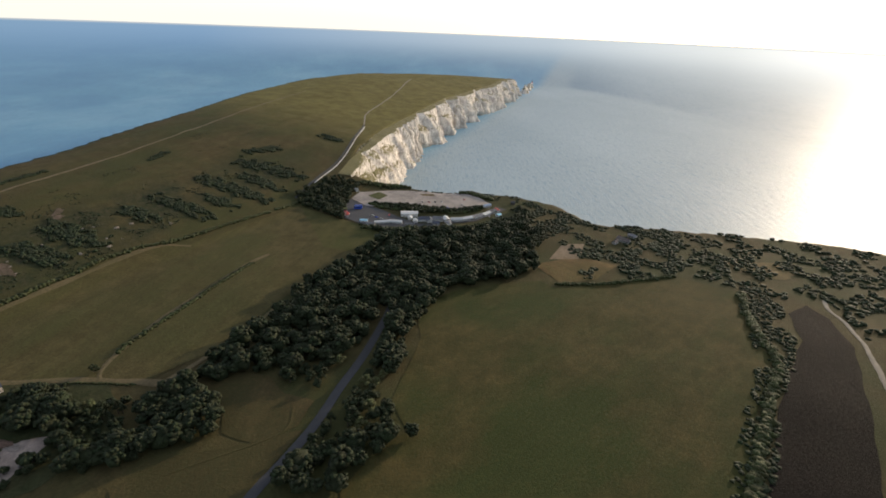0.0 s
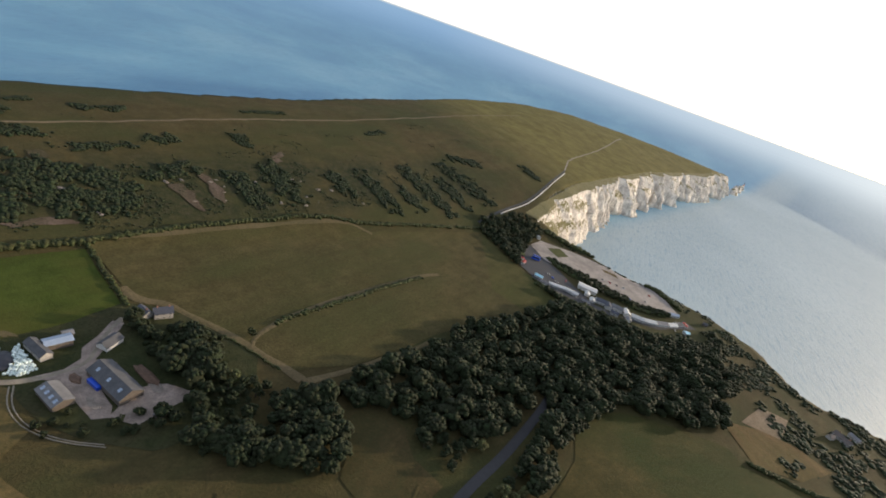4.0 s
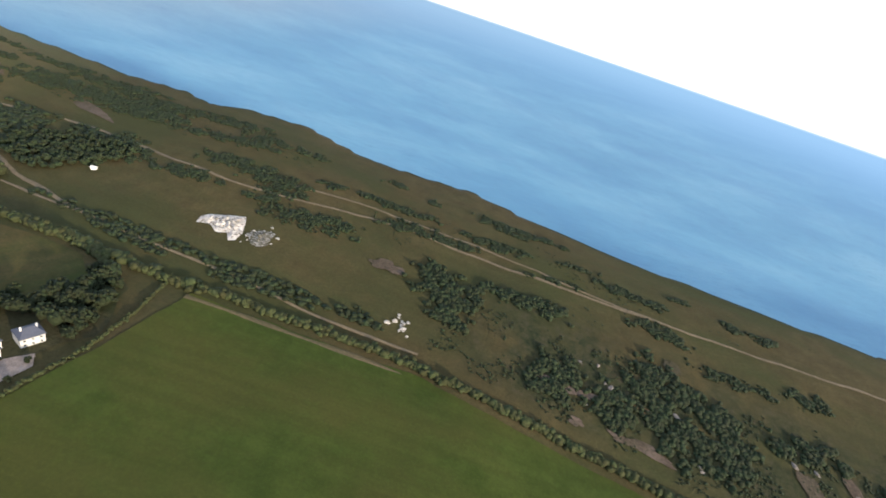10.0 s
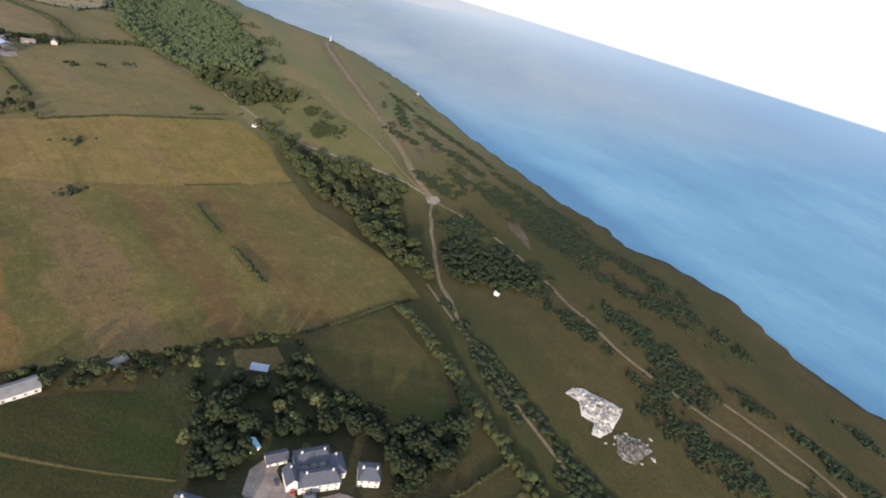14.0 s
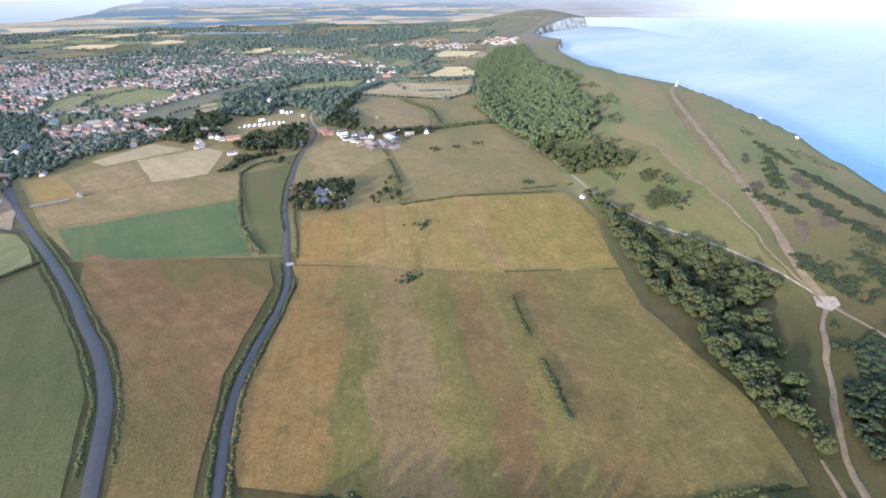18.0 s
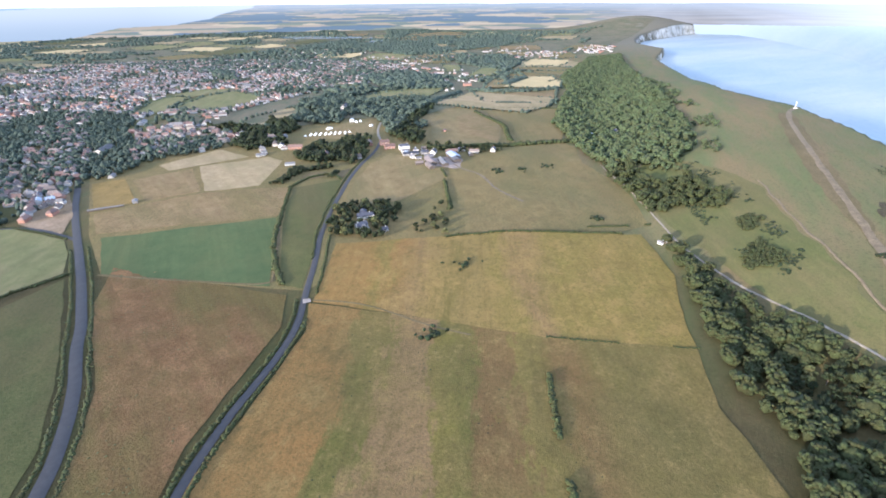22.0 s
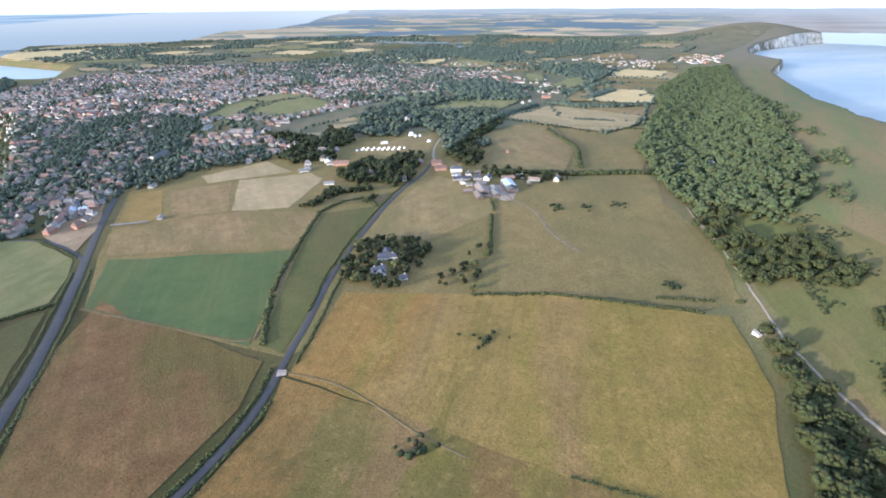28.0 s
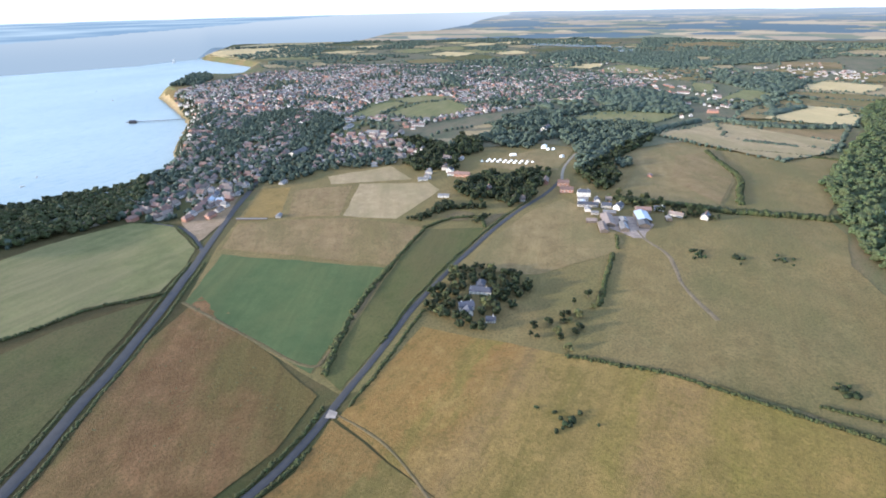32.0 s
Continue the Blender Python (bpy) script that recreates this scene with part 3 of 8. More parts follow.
def water_nodes(n, l, b):
    """Sea water: broad drifts of tone, long swell and short ripples, paler in the bays."""
    p = n.new("ShaderNodeNewGeometry").outputs["Position"]
    wide = noise_node(n, l, stretched(n, l, 25, 1.0, 1.7), 0.0028, 5, 0.6)
    drift = noise_node(n, l, stretched(n, l, -10, 1.0, 1.6), 0.006, 5, 0.62)
    c = ramp(n, l, wide, (0.34, (0.094, 0.244, 0.358)), (0.50, (0.123, 0.290, 0.400)), (0.66, (0.172, 0.344, 0.438)))
    c = mixed(n, l, c, (0.068, 0.192, 0.330), ramp(n, l, drift, (0.34, (0.4, 0.4, 0.4)), (0.56, (0, 0, 0))))
    # paler base tone for the bays, mixed in by position
    pale_bay = ramp(n, l, wide, (0.36, (0.270, 0.335, 0.345)), (0.66, (0.330, 0.395, 0.400)))
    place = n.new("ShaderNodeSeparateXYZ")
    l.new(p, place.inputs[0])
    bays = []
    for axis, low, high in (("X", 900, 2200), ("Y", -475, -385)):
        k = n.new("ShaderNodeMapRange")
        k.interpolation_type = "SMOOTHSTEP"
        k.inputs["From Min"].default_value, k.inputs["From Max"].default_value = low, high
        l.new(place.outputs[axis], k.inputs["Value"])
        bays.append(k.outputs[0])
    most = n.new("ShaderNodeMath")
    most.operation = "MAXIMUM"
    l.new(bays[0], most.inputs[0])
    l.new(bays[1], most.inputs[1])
    c = mixed(n, l, c, pale_bay, most.outputs[0])
    # eastern water: pale sky glare put into the base colour, in bands
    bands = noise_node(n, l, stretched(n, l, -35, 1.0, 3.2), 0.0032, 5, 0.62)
    glare_tone = ramp(n, l, bands, (0.34, (0.205, 0.262, 0.300)), (0.52, (0.270, 0.305, 0.312)), (0.68, (0.335, 0.350, 0.330)))
    c = mixed(n, l, c, glare_tone, bays[0])
    ripple = noise_node(n, l, stretched(n, l, 20, 1.0, 5.0), 0.14, 5, 0.7)
    c = mixed(n, l, c, (0.060, 0.160, 0.255), ramp(n, l, ripple, (0.34, (0.35, 0.35, 0.35)), (0.50, (0, 0, 0))))
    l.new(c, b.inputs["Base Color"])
    b.inputs["Roughness"].default_value = 0.55
    b.inputs["Specular IOR Level"].default_value = 1.0
    b.inputs["IOR"].default_value = 1.33
    level = n.new("ShaderNodeCombineXYZ")
    level.inputs["Z"].default_value = 1.0
    swell = noise_node(n, l, stretched(n, l, 20, 1.0, 4.0), 0.09, 6, 0.72)
    bumped(n, l, b, swell, 0.45, 2.4)
    l.new(level.outputs[0], b.inputs["Normal"].links[0].from_node.inputs["Normal"])


def water_material():
    m, n, l, b = nodes_of("sea_water")
    water_nodes(n, l, b)
    return m


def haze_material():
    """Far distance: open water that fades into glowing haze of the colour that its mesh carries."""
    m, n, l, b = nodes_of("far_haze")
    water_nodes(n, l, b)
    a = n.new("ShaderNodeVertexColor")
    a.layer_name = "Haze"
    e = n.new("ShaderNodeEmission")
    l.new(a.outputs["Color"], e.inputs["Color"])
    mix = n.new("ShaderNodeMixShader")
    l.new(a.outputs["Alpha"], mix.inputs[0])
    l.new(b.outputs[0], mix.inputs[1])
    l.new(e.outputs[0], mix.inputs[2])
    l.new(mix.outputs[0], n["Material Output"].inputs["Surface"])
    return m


def still_water():
    m, n, l, b = nodes_of("still_water")
    b.inputs["Base Color"].default_value = (0.16, 0.20, 0.22, 1)
    b.inputs["Roughness"].default_value = 0.12
    b.inputs["IOR"].default_value = 1.33
    return m


M["still_water"] = still_water()
M["glass"], M["chalk"], M["down"], M["water"], M["haze"] = glass_material(), chalk_material(), down_material(), water_material(), haze_material()

# ---- building helpers ----
RNG = np.random.default_rng(7)


def mesh_of(name, verts, faces, material=None, smooth=False):
    me = bpy.data.meshes.new(name)
    me.from_pydata([tuple(v) for v in verts], [], [tuple(f) for f in faces])
    if material:
        me.materials.append(M[material])
    if smooth:
        me.shade_smooth()
    me.update()
    return me


def thing(name, label, category, place=(0, 0, 0), turn=0.0, group="", kind=""):
    ob = new(name)
    ob.empty_display_size = 0.5
    ob.matrix_basis = pose(*place, 0, 0, turn)
    return tagged(ob, label, category, group, kind)


def part(name, bm, material, parent, label=""):
    """Links a bmesh, or a mesh that is ready, as one mesh object under a thing or a part."""
    if isinstance(bm, bmesh.types.BMesh):
        me = bpy.data.meshes.new(name)
        bm.to_mesh(me)
        bm.free()
        me.materials.append(M[material])
    else:
        me = bm
    ob = new(name, me)
    ob.parent = parent
    return tagged(ob, label)


def box(bm, x0, x1, y0, y1, z0, z1, bevel=0.0):
    r = bmesh.ops.create_cube(bm, size=1.0, matrix=Matrix.Translation(((x0 + x1) / 2, (y0 + y1) / 2, (z0 + z1) / 2)) @ Matrix.Diagonal((x1 - x0, y1 - y0, z1 - z0, 1)))
    if bevel:
        es = {e for v in r["verts"] for e in v.link_edges}
        bmesh.ops.bevel(bm, geom=list(es), offset=bevel, segments=1, affect="EDGES")
    return bm


def tube(bm, r0, r1, z0, z1, at=(0, 0), sides=10):
    bmesh.ops.create_cone(bm, cap_ends=True, segments=sides, radius1=r0, radius2=r1, depth=z1 - z0, matrix=Matrix.Translation((at[0], at[1], (z0 + z1) / 2)))
    return bm


def ground_z(x, y):
    return float(height(np.array([x]), np.array([y]))[0])


def densify(points, step, closed=False, wander=0.0, seed=1):
    """A finer line through the points, with a slight natural wander."""
    p = np.array(points, float)
    if closed:
        p = np.vstack([p, p[:1]])
    out = []
    for a, b in zip(p[:-1], p[1:]):
        k = max(1, int(np.hypot(*(b - a)) / step))
        out.append(a + (b - a) * (np.arange(k) / k)[:, None])
    out = np.vstack(out + ([] if closed else [p[-1:]]))
    if wander:
        out = out + wander * np.stack([waves(out[:, 0], out[:, 1], 9.0, seed), waves(out[:, 0], out[:, 1], 8.0, seed + 3)], 1)
    return out


def rounded(points, rounds=2):
    """Cuts the corners of an open line, so that it bends smoothly."""
    p = np.array(points, float)
    for _ in range(rounds):
        q = np.empty((2 * len(p) - 2, 2))
        q[0::2] = 0.75 * p[:-1] + 0.25 * p[1:]
        q[1::2] = 0.25 * p[:-1] + 0.75 * p[1:]
        p = np.vstack([p[:1], q, p[-1:]])
    return p


def drape(name, ring, material, label, category="field", lift=0.35, cell=9.0, wander=1.2, kind="structure"):
    """A patch of ground cover laid on the land inside a ring."""
    edge = densify(ring, cell, True, wander)
    lo, hi = edge.min(0), edge.max(0)
    gx, gy = np.meshgrid(np.arange(lo[0], hi[0], cell), np.arange(lo[1], hi[1], cell))
    gx, gy = gx.ravel() + RNG.uniform(-1, 1, gx.size), gy.ravel() + RNG.uniform(-1, 1, gy.size)
    ok = outline_distance(gx, gy, edge) > cell * 0.45
    pts = np.vstack([edge, np.stack([gx[ok], gy[ok]], 1)])
    vs, _, fs, *_ = geometry.delaunay_2d_cdt([Vector(p) for p in pts], [], [list(range(len(edge)))], 1, 0.01)
    xy = np.array([tuple(v) for v in vs])
    z = height(xy[:, 0], xy[:, 1]) + lift
    ob = new(name, mesh_of(name, np.column_stack([xy, z]), fs, material, True))
    return tagged(ob, label, category, kind=kind)


def blob(x, y, rx, ry, turn, seed, n=26):
    """A ragged ring round a place."""
    r = np.random.default_rng(seed)
    a = np.arange(n) / n * 6.2832
    k = 1 + 0.22 * np.sin(2 * a + seed) + 0.18 * np.sin(3 * a + 2 * seed) + 0.14 * np.sin(5 * a + seed) + r.uniform(-0.12, 0.12, n)
    u, v, c, s = rx * k * np.cos(a), ry * k * np.sin(a), math.cos(radians(turn)), math.sin(radians(turn))
    return [(x + c * p - s * q, y + s * p + c * q) for p, q in zip(u, v)]


def strip(name, line, width, material, label, category="road", lift=0.58, kind="structure", wander=0.0, uneven=0.0):
    """A road, track or path along a line on the land."""
    c = densify(rounded(line), 4.0, False, wander)
    d = np.gradient(c, axis=0)
    d /= np.maximum(np.hypot(d[:, 0], d[:, 1]), 1e-6)[:, None]
    side = np.stack([-d[:, 1], d[:, 0]], 1)
    w = width / 2 * (1 + uneven * waves(c[:, 0], c[:, 1], 11.0, 5))
    rows = [c + side * (w * k)[:, None] for k in (-1, -0.4, 0.4, 1)]
    zc = height(c[:, 0], c[:, 1])
    v = np.vstack([np.column_stack([r, np.maximum(height(r[:, 0], r[:, 1]), zc - 0.5) + lift * (1 if abs(k) < 1 else 0.6)]) for r, k in zip(rows, (-1, -0.4, 0.4, 1))])
    n = len(c)
    f = [(j * n + i, j * n + i + 1, (j + 1) * n + i + 1, (j + 1) * n + i) for j in range(3) for i in range(n - 1)]
    ob = new(name, mesh_of(name, v, [q[::-1] for q in f], material, True))
    return tagged(ob, label, category, kind=kind)


def inside(ring, spacing, margin=0.0, seed=3, jitter=0.42):
    """Points scattered evenly inside a ring."""
    r = np.random.default_rng(seed)
    ring = np.array(ring, float)
    lo, hi = ring.min(0), ring.max(0)
    x, y = np.meshgrid(np.arange(lo[0], hi[0], spacing), np.arange(lo[1], hi[1], spacing))
    x[1::2] += spacing / 2
    x = x.ravel() + r.uniform(-jitter, jitter, x.size) * spacing
    y = y.ravel() + r.uniform(-jitter, jitter, y.size) * spacing
    ok = (outline_distance(x, y, ring) > margin) & (outline_distance(x, y, COAST) > 6)
    return np.stack([x[ok], y[ok]], 1)


def icosphere(level):
    bm = bmesh.new()
    bmesh.ops.create_icosphere(bm, subdivisions=level, radius=1.0)
    v = np.array([tuple(p.co) for p in bm.verts])
    f = np.array([[p.index for p in q.verts] for q in bm.faces])
    bm.free()
    return v, f


ICO1, ICO2 = icosphere(1), icosphere(2)


def clumps(name, places, radius, squash, material, label, category, base=ICO1, rough=0.28, sink=0.25, kind="stuff", seed=5, up=0.0):
    """One mesh of many leafy lumps that stand on the land: places (n, 2), radius (n,) metres."""
    r = np.random.default_rng(seed)
    v0, f0 = base
    n = len(places)
    radius = np.broadcast_to(radius, (n,))
    squash = np.broadcast_to(squash, (n,))
    z = height(places[:, 0], places[:, 1])
    a = r.uniform(0, 6.28, n)
    ca, sa = np.cos(a), np.sin(a)
    lump = 1 + r.uniform(-rough, rough, (n, len(v0)))
    sx = r.uniform(0.8, 1.25, n)
    x, y = v0[None, :, 0] * lump * (radius * sx)[:, None], v0[None, :, 1] * lump * (radius / sx)[:, None]
    vx = x * ca[:, None] - y * sa[:, None] + places[:, 0, None]
    vy = x * sa[:, None] + y * ca[:, None] + places[:, 1, None]
    vz = (v0[None, :, 2] * lump + 1 - 2 * sink) * (radius * squash)[:, None] + (z + up)[:, None]
    v = np.stack([vx, vy, vz], -1).reshape(-1, 3)
    f = (f0[None] + (np.arange(n) * len(v0))[:, None, None]).reshape(-1, 3)
    me = bpy.data.meshes.new(name)
    me.vertices.add(len(v))
    me.vertices.foreach_set("co", v.ravel())
    me.loops.add(f.size)
    me.loops.foreach_set("vertex_index", f.ravel())
    me.polygons.add(len(f))
    me.polygons.foreach_set("loop_start", np.arange(0, f.size, 3))
    me.update(calc_edges=True)
    me.materials.append(M[material])
    me.shade_smooth()
    ob = new(name, me)
    return tagged(ob, label, category, kind=kind)

# ---- ground, sea and far distance ----
def steps(*parts):
    return np.concatenate([np.arange(a, b, s) for a, b, s in parts])


def build_ground():
    gx = steps((-2600, -1200, 12), (-1200, 1400, 6), (1400, 2600, 12), (2600, 3300, 25), (3300, 5000, 14))
    gy = steps((-1000, -300, 7), (-300, 500, 8), (500, 2600, 15), (2600, 4800, 40))
    x, y = np.meshgrid(gx, gy)
    z = height(x, y)
    i = np.arange(x.size).reshape(x.shape)
    q = np.stack([i[:-1, :-1], i[:-1, 1:], i[1:, 1:], i[1:, :-1]], -1).reshape(-1, 4)
    q = q[(z.ravel()[q] > -5.9).any(1)]
    used, inv = np.unique(q, return_inverse=True)
    v = np.stack([x.ravel(), y.ravel(), z.ravel()], 1)[used]
    f = inv.reshape(-1, 4)
    me = bpy.data.meshes.new("ground")
    me.vertices.add(len(v))
    me.vertices.foreach_set("co", v.ravel())
    me.loops.add(f.size)
    me.loops.foreach_set("vertex_index", f.ravel())
    me.polygons.add(len(f))
    me.polygons.foreach_set("loop_start", np.arange(0, f.size, 4))
    me.update(calc_edges=True)
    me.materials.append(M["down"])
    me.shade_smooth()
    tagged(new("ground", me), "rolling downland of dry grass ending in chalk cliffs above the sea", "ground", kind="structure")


MID = (200.0, -150.0)
RIM = 4700.0


def build_sea():
    bm = bmesh.new()
    bmesh.ops.create_circle(bm, cap_ends=True, radius=RIM, segments=180)
    me = bpy.data.meshes.new("sea")
    bm.to_mesh(me)
    bm.free()
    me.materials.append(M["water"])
    ob = new("sea", me)
    ob.location = (*MID, 0)
    tagged(ob, "calm pale blue sea with fine ripples", "water", kind="structure")


def build_distance():
    """The rim of the view: far sea, far shore and hazy farmland up to the horizon, as seen from far off."""
    az = np.radians(np.concatenate([np.arange(0, 125, 0.2), np.arange(125, 330, 0.8), np.arange(330, 360.01, 0.2)]))
    z = np.concatenate([np.linspace(0, 196, 50), np.linspace(199, 262, 50)])
    A, Z = np.meshgrid(az, z)
    # over open sea the rim rises as a gentle ramp, so that the water before it still mirrors the sky
    foot = np.interp(np.degrees(A), (0, 14, 16.5, 19.0, 19.7, 98, 112, 126, 140, 208, 246, 268, 302, 330, 352, 360), (3350, 3400, 3560, 3630, 4680, 4680, 2600, 1800, 1450, 1450, 3200, 3200, 1500, 1500, 3350, 3350))
    reach_of = foot + (RIM - foot) * np.clip(Z / 262, 0, 1)
    d = reach_of / np.maximum(1 - Z / 294.0, 0.02)
    x, y = MID[0] + d * np.sin(A), MID[1] + d * np.cos(A)
    deg = np.degrees(A)
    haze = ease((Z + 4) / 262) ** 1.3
    # distance haze and sun glare put into the sea colour, strongest towards the sun
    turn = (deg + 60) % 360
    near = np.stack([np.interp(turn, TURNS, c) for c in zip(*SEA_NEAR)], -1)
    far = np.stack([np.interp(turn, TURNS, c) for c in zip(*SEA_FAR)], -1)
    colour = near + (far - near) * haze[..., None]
    # woods, pasture and stubble of the far country, distance haze put into their colour
    r = np.random.default_rng(31)
    seeds = r.uniform((-2000, -3000), (16000, 14000), (1300, 2))
    tones = np.array([(0.060, 0.075, 0.070), (0.20, 0.155, 0.100), (0.27, 0.210, 0.130), (0.115, 0.115, 0.075), (0.22, 0.170, 0.115), (0.085, 0.098, 0.075)])[r.integers(0, 6, len(seeds))]
    flat = np.stack([np.clip(x, -2000, 16000), np.clip(y, -3000, 14000)], -1).reshape(-1, 2)
    own = np.zeros(len(flat), int)
    best = np.full(len(flat), 1e18)
    for k, (sx, sy) in enumerate(seeds):
        gap = (flat[:, 0] - sx) ** 2 + (flat[:, 1] - sy) ** 2
        closer = gap < best
        best[closer], own[closer] = gap[closer], k
    land = tones[own].reshape(*x.shape, 3)
    w = 0.8 * waves(x, y, 620, 9) + 0.5 * waves(x, y, 240, 3)
    land = np.where((w > 0.10)[..., None], np.array((0.058, 0.082, 0.098)), land)
    bare = np.array((0.185, 0.165, 0.145)) + 0.045 * waves(x, y, 260, 6)[..., None]
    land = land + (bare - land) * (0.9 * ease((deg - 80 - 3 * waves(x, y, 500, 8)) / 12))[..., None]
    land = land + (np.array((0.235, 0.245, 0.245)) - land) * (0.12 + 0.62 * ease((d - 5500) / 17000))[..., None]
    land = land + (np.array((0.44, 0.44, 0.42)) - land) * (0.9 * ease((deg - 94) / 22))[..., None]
    shore = np.interp(deg, (0, 2, 8, 14, 21, 28, 33, 36), (7000, 7400, 8600, 10000, 12800, 20000, 30000, 60000))
    mainland = ((deg < 33) | (deg > 330)) & (d > shore * (1 + 0.05 * waves(x, y, 700, 2))) & (Z < 250 + 4 * np.sin(A * 37) + 3 * np.sin(A * 83))
    island = (deg > 33.5) & (deg < 121) & (Z < 251 + 4 * np.sin(A * 23) + 2 * np.sin(A * 61) + 12 * np.exp(-((deg - 41) / 4) ** 2))
    reach = np.interp(deg, (33.4, 35.5, 38, 42.7, 46, 50, 52), (4700, 5400, 6600, 7000, 9000, 20000, 90000))
    island &= d < reach
    island &= d > np.interp(deg, (90, 92, 103, 114, 121), (0, 6250, 6700, 7900, 14000))
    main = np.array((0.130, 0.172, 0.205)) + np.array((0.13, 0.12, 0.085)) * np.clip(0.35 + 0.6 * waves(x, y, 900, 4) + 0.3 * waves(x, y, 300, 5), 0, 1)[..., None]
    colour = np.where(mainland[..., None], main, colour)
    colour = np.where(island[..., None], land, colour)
    # pale glowing haze laid over the rows nearest the horizon
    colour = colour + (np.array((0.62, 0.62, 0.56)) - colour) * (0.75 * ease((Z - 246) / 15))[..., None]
    i = np.arange(A.size).reshape(A.shape)
    f = np.stack([i[:-1, :-1], i[1:, :-1], i[1:, 1:], i[:-1, 1:]], -1).reshape(-1, 4)
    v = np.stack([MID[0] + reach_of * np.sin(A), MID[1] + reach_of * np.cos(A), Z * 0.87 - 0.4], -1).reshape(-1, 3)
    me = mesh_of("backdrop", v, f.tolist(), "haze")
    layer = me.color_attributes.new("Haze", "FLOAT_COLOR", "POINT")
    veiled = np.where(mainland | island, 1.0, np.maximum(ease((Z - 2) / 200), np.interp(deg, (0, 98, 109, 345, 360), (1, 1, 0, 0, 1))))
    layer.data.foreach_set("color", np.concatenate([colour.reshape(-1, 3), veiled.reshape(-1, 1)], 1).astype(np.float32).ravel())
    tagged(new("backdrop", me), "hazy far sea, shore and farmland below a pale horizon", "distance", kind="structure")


# sea tones at the rim, haze and sun glare included, by degrees east of west-north-west
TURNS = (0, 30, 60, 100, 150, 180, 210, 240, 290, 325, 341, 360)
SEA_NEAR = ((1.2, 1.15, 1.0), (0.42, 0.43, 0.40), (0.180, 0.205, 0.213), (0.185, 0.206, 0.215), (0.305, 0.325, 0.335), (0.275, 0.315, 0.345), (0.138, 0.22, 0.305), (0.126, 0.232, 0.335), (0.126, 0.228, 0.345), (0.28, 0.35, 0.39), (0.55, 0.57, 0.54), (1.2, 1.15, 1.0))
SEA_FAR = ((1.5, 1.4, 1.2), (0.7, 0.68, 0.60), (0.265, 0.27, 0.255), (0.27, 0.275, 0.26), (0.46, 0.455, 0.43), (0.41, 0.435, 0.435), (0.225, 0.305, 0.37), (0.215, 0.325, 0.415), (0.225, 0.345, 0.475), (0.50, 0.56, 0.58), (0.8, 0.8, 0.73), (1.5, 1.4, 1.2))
build_ground()
build_sea()
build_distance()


def build_cliff(name, line, label, rise, seed, buttress=44.0, lean=38.0):
    """A chalk face in buttresses and gullies, from the shore up to the turf."""
    c = densify(rounded(line, 2), 4.0)
    d = np.gradient(c, axis=0)
    d /= np.hypot(d[:, 0], d[:, 1])[:, None]
    inward = np.stack([d[:, 1], -d[:, 0]], 1) * rise
    s = np.arange(len(c)) * 4.0
    rows = 26
    lean = np.interp(s, (0, 60, 150, 300), (70, 66, 46, lean))
    buttress = np.interp(s, (0, 110, 260), (14, 24, buttress))
    top = c + inward * (lean + 14)[:, None]
    zt = inland_height(top[:, 0], top[:, 1])
    verts = []
    for j in range(rows + 1):
        u = j / rows
        ribs = np.abs(np.sin(s / 58 + 1.7 * np.sin(s / 137 + seed) + 0.3 * np.sin(u * 5))) ** 0.8 + 0.35 * np.abs(np.sin(s / 17 + 2.4 * np.sin(s / 61) + 0.9 * u)) + 0.06 * np.sin(s / 5.1 + 3 * u)
        off = lean * u ** 1.25 + (1 - ribs) * buttress * (1 - 0.55 * u) + 3.2 * waves(s, np.full(len(s), 70 * u), 11, seed + 2) * math.sin(3.1 * u) + 1.8 * np.sin(u * 17 + s / 31) + 0.9 * RNG.uniform(-1, 1, len(s))
        if j == rows:
            off = lean + 16.0
        z = -3 + (zt + 3.6) * u + (1.5 * waves(s, s * 0.3 + 40 * u, 9, seed) if 0 < j < rows else 0)
        p = c + inward * np.asarray(off)[:, None]
        verts.append(np.column_stack([p, np.broadcast_to(z, len(s))]))
    v = np.vstack(verts)
    n = len(c)
    f = [(j * n + i, j * n + i + 1, (j + 1) * n + i + 1, (j + 1) * n + i) for j in range(rows) for i in range(n - 1)]
    ob = new(name, mesh_of(name, v, f, "chalk", False))
    tagged(ob, label, "cliff", kind="structure")


build_cliff("chalk_cliff", [(-742, -346), (-800, -360), (-885, -392), (-1000, -424), (-1215, -441), (-1500, -457), (-1800, -449), (-2150, -430), (-2470, -442)],
            "tall cream chalk cliffs in buttresses above the bay", -1, 1.0)


def build_stack(x, y, tall, wide, long, seed):
    """A pointed chalk rock in the sea."""
    v, f = icosphere(3)
    r = 1 + 0.22 * np.sin(v[:, 0] * 5 + seed) * np.sin(v[:, 2] * 7 + seed) + np.random.default_rng(seed).uniform(-0.09, 0.09, len(v))
    w = v * r[:, None]
    taper = 1 - 0.55 * np.clip(w[:, 2], 0, 1)
    w = np.stack([w[:, 0] * taper * long, w[:, 1] * taper * wide, w[:, 2] * tall], 1)
    ob = new("sea_stack", mesh_of("sea_stack", w, f.tolist(), "chalk"))
    ob.location = (x, y, 0)
    tagged(ob, "jagged white chalk stack standing in the sea", "rock", "sea stacks off the headland")


build_stack(-2590, -445, 34, 22, 60, 1)
build_stack(-2720, -450, 30, 18, 42, 2)
build_stack(-2850, -458, 27, 14, 34, 3)


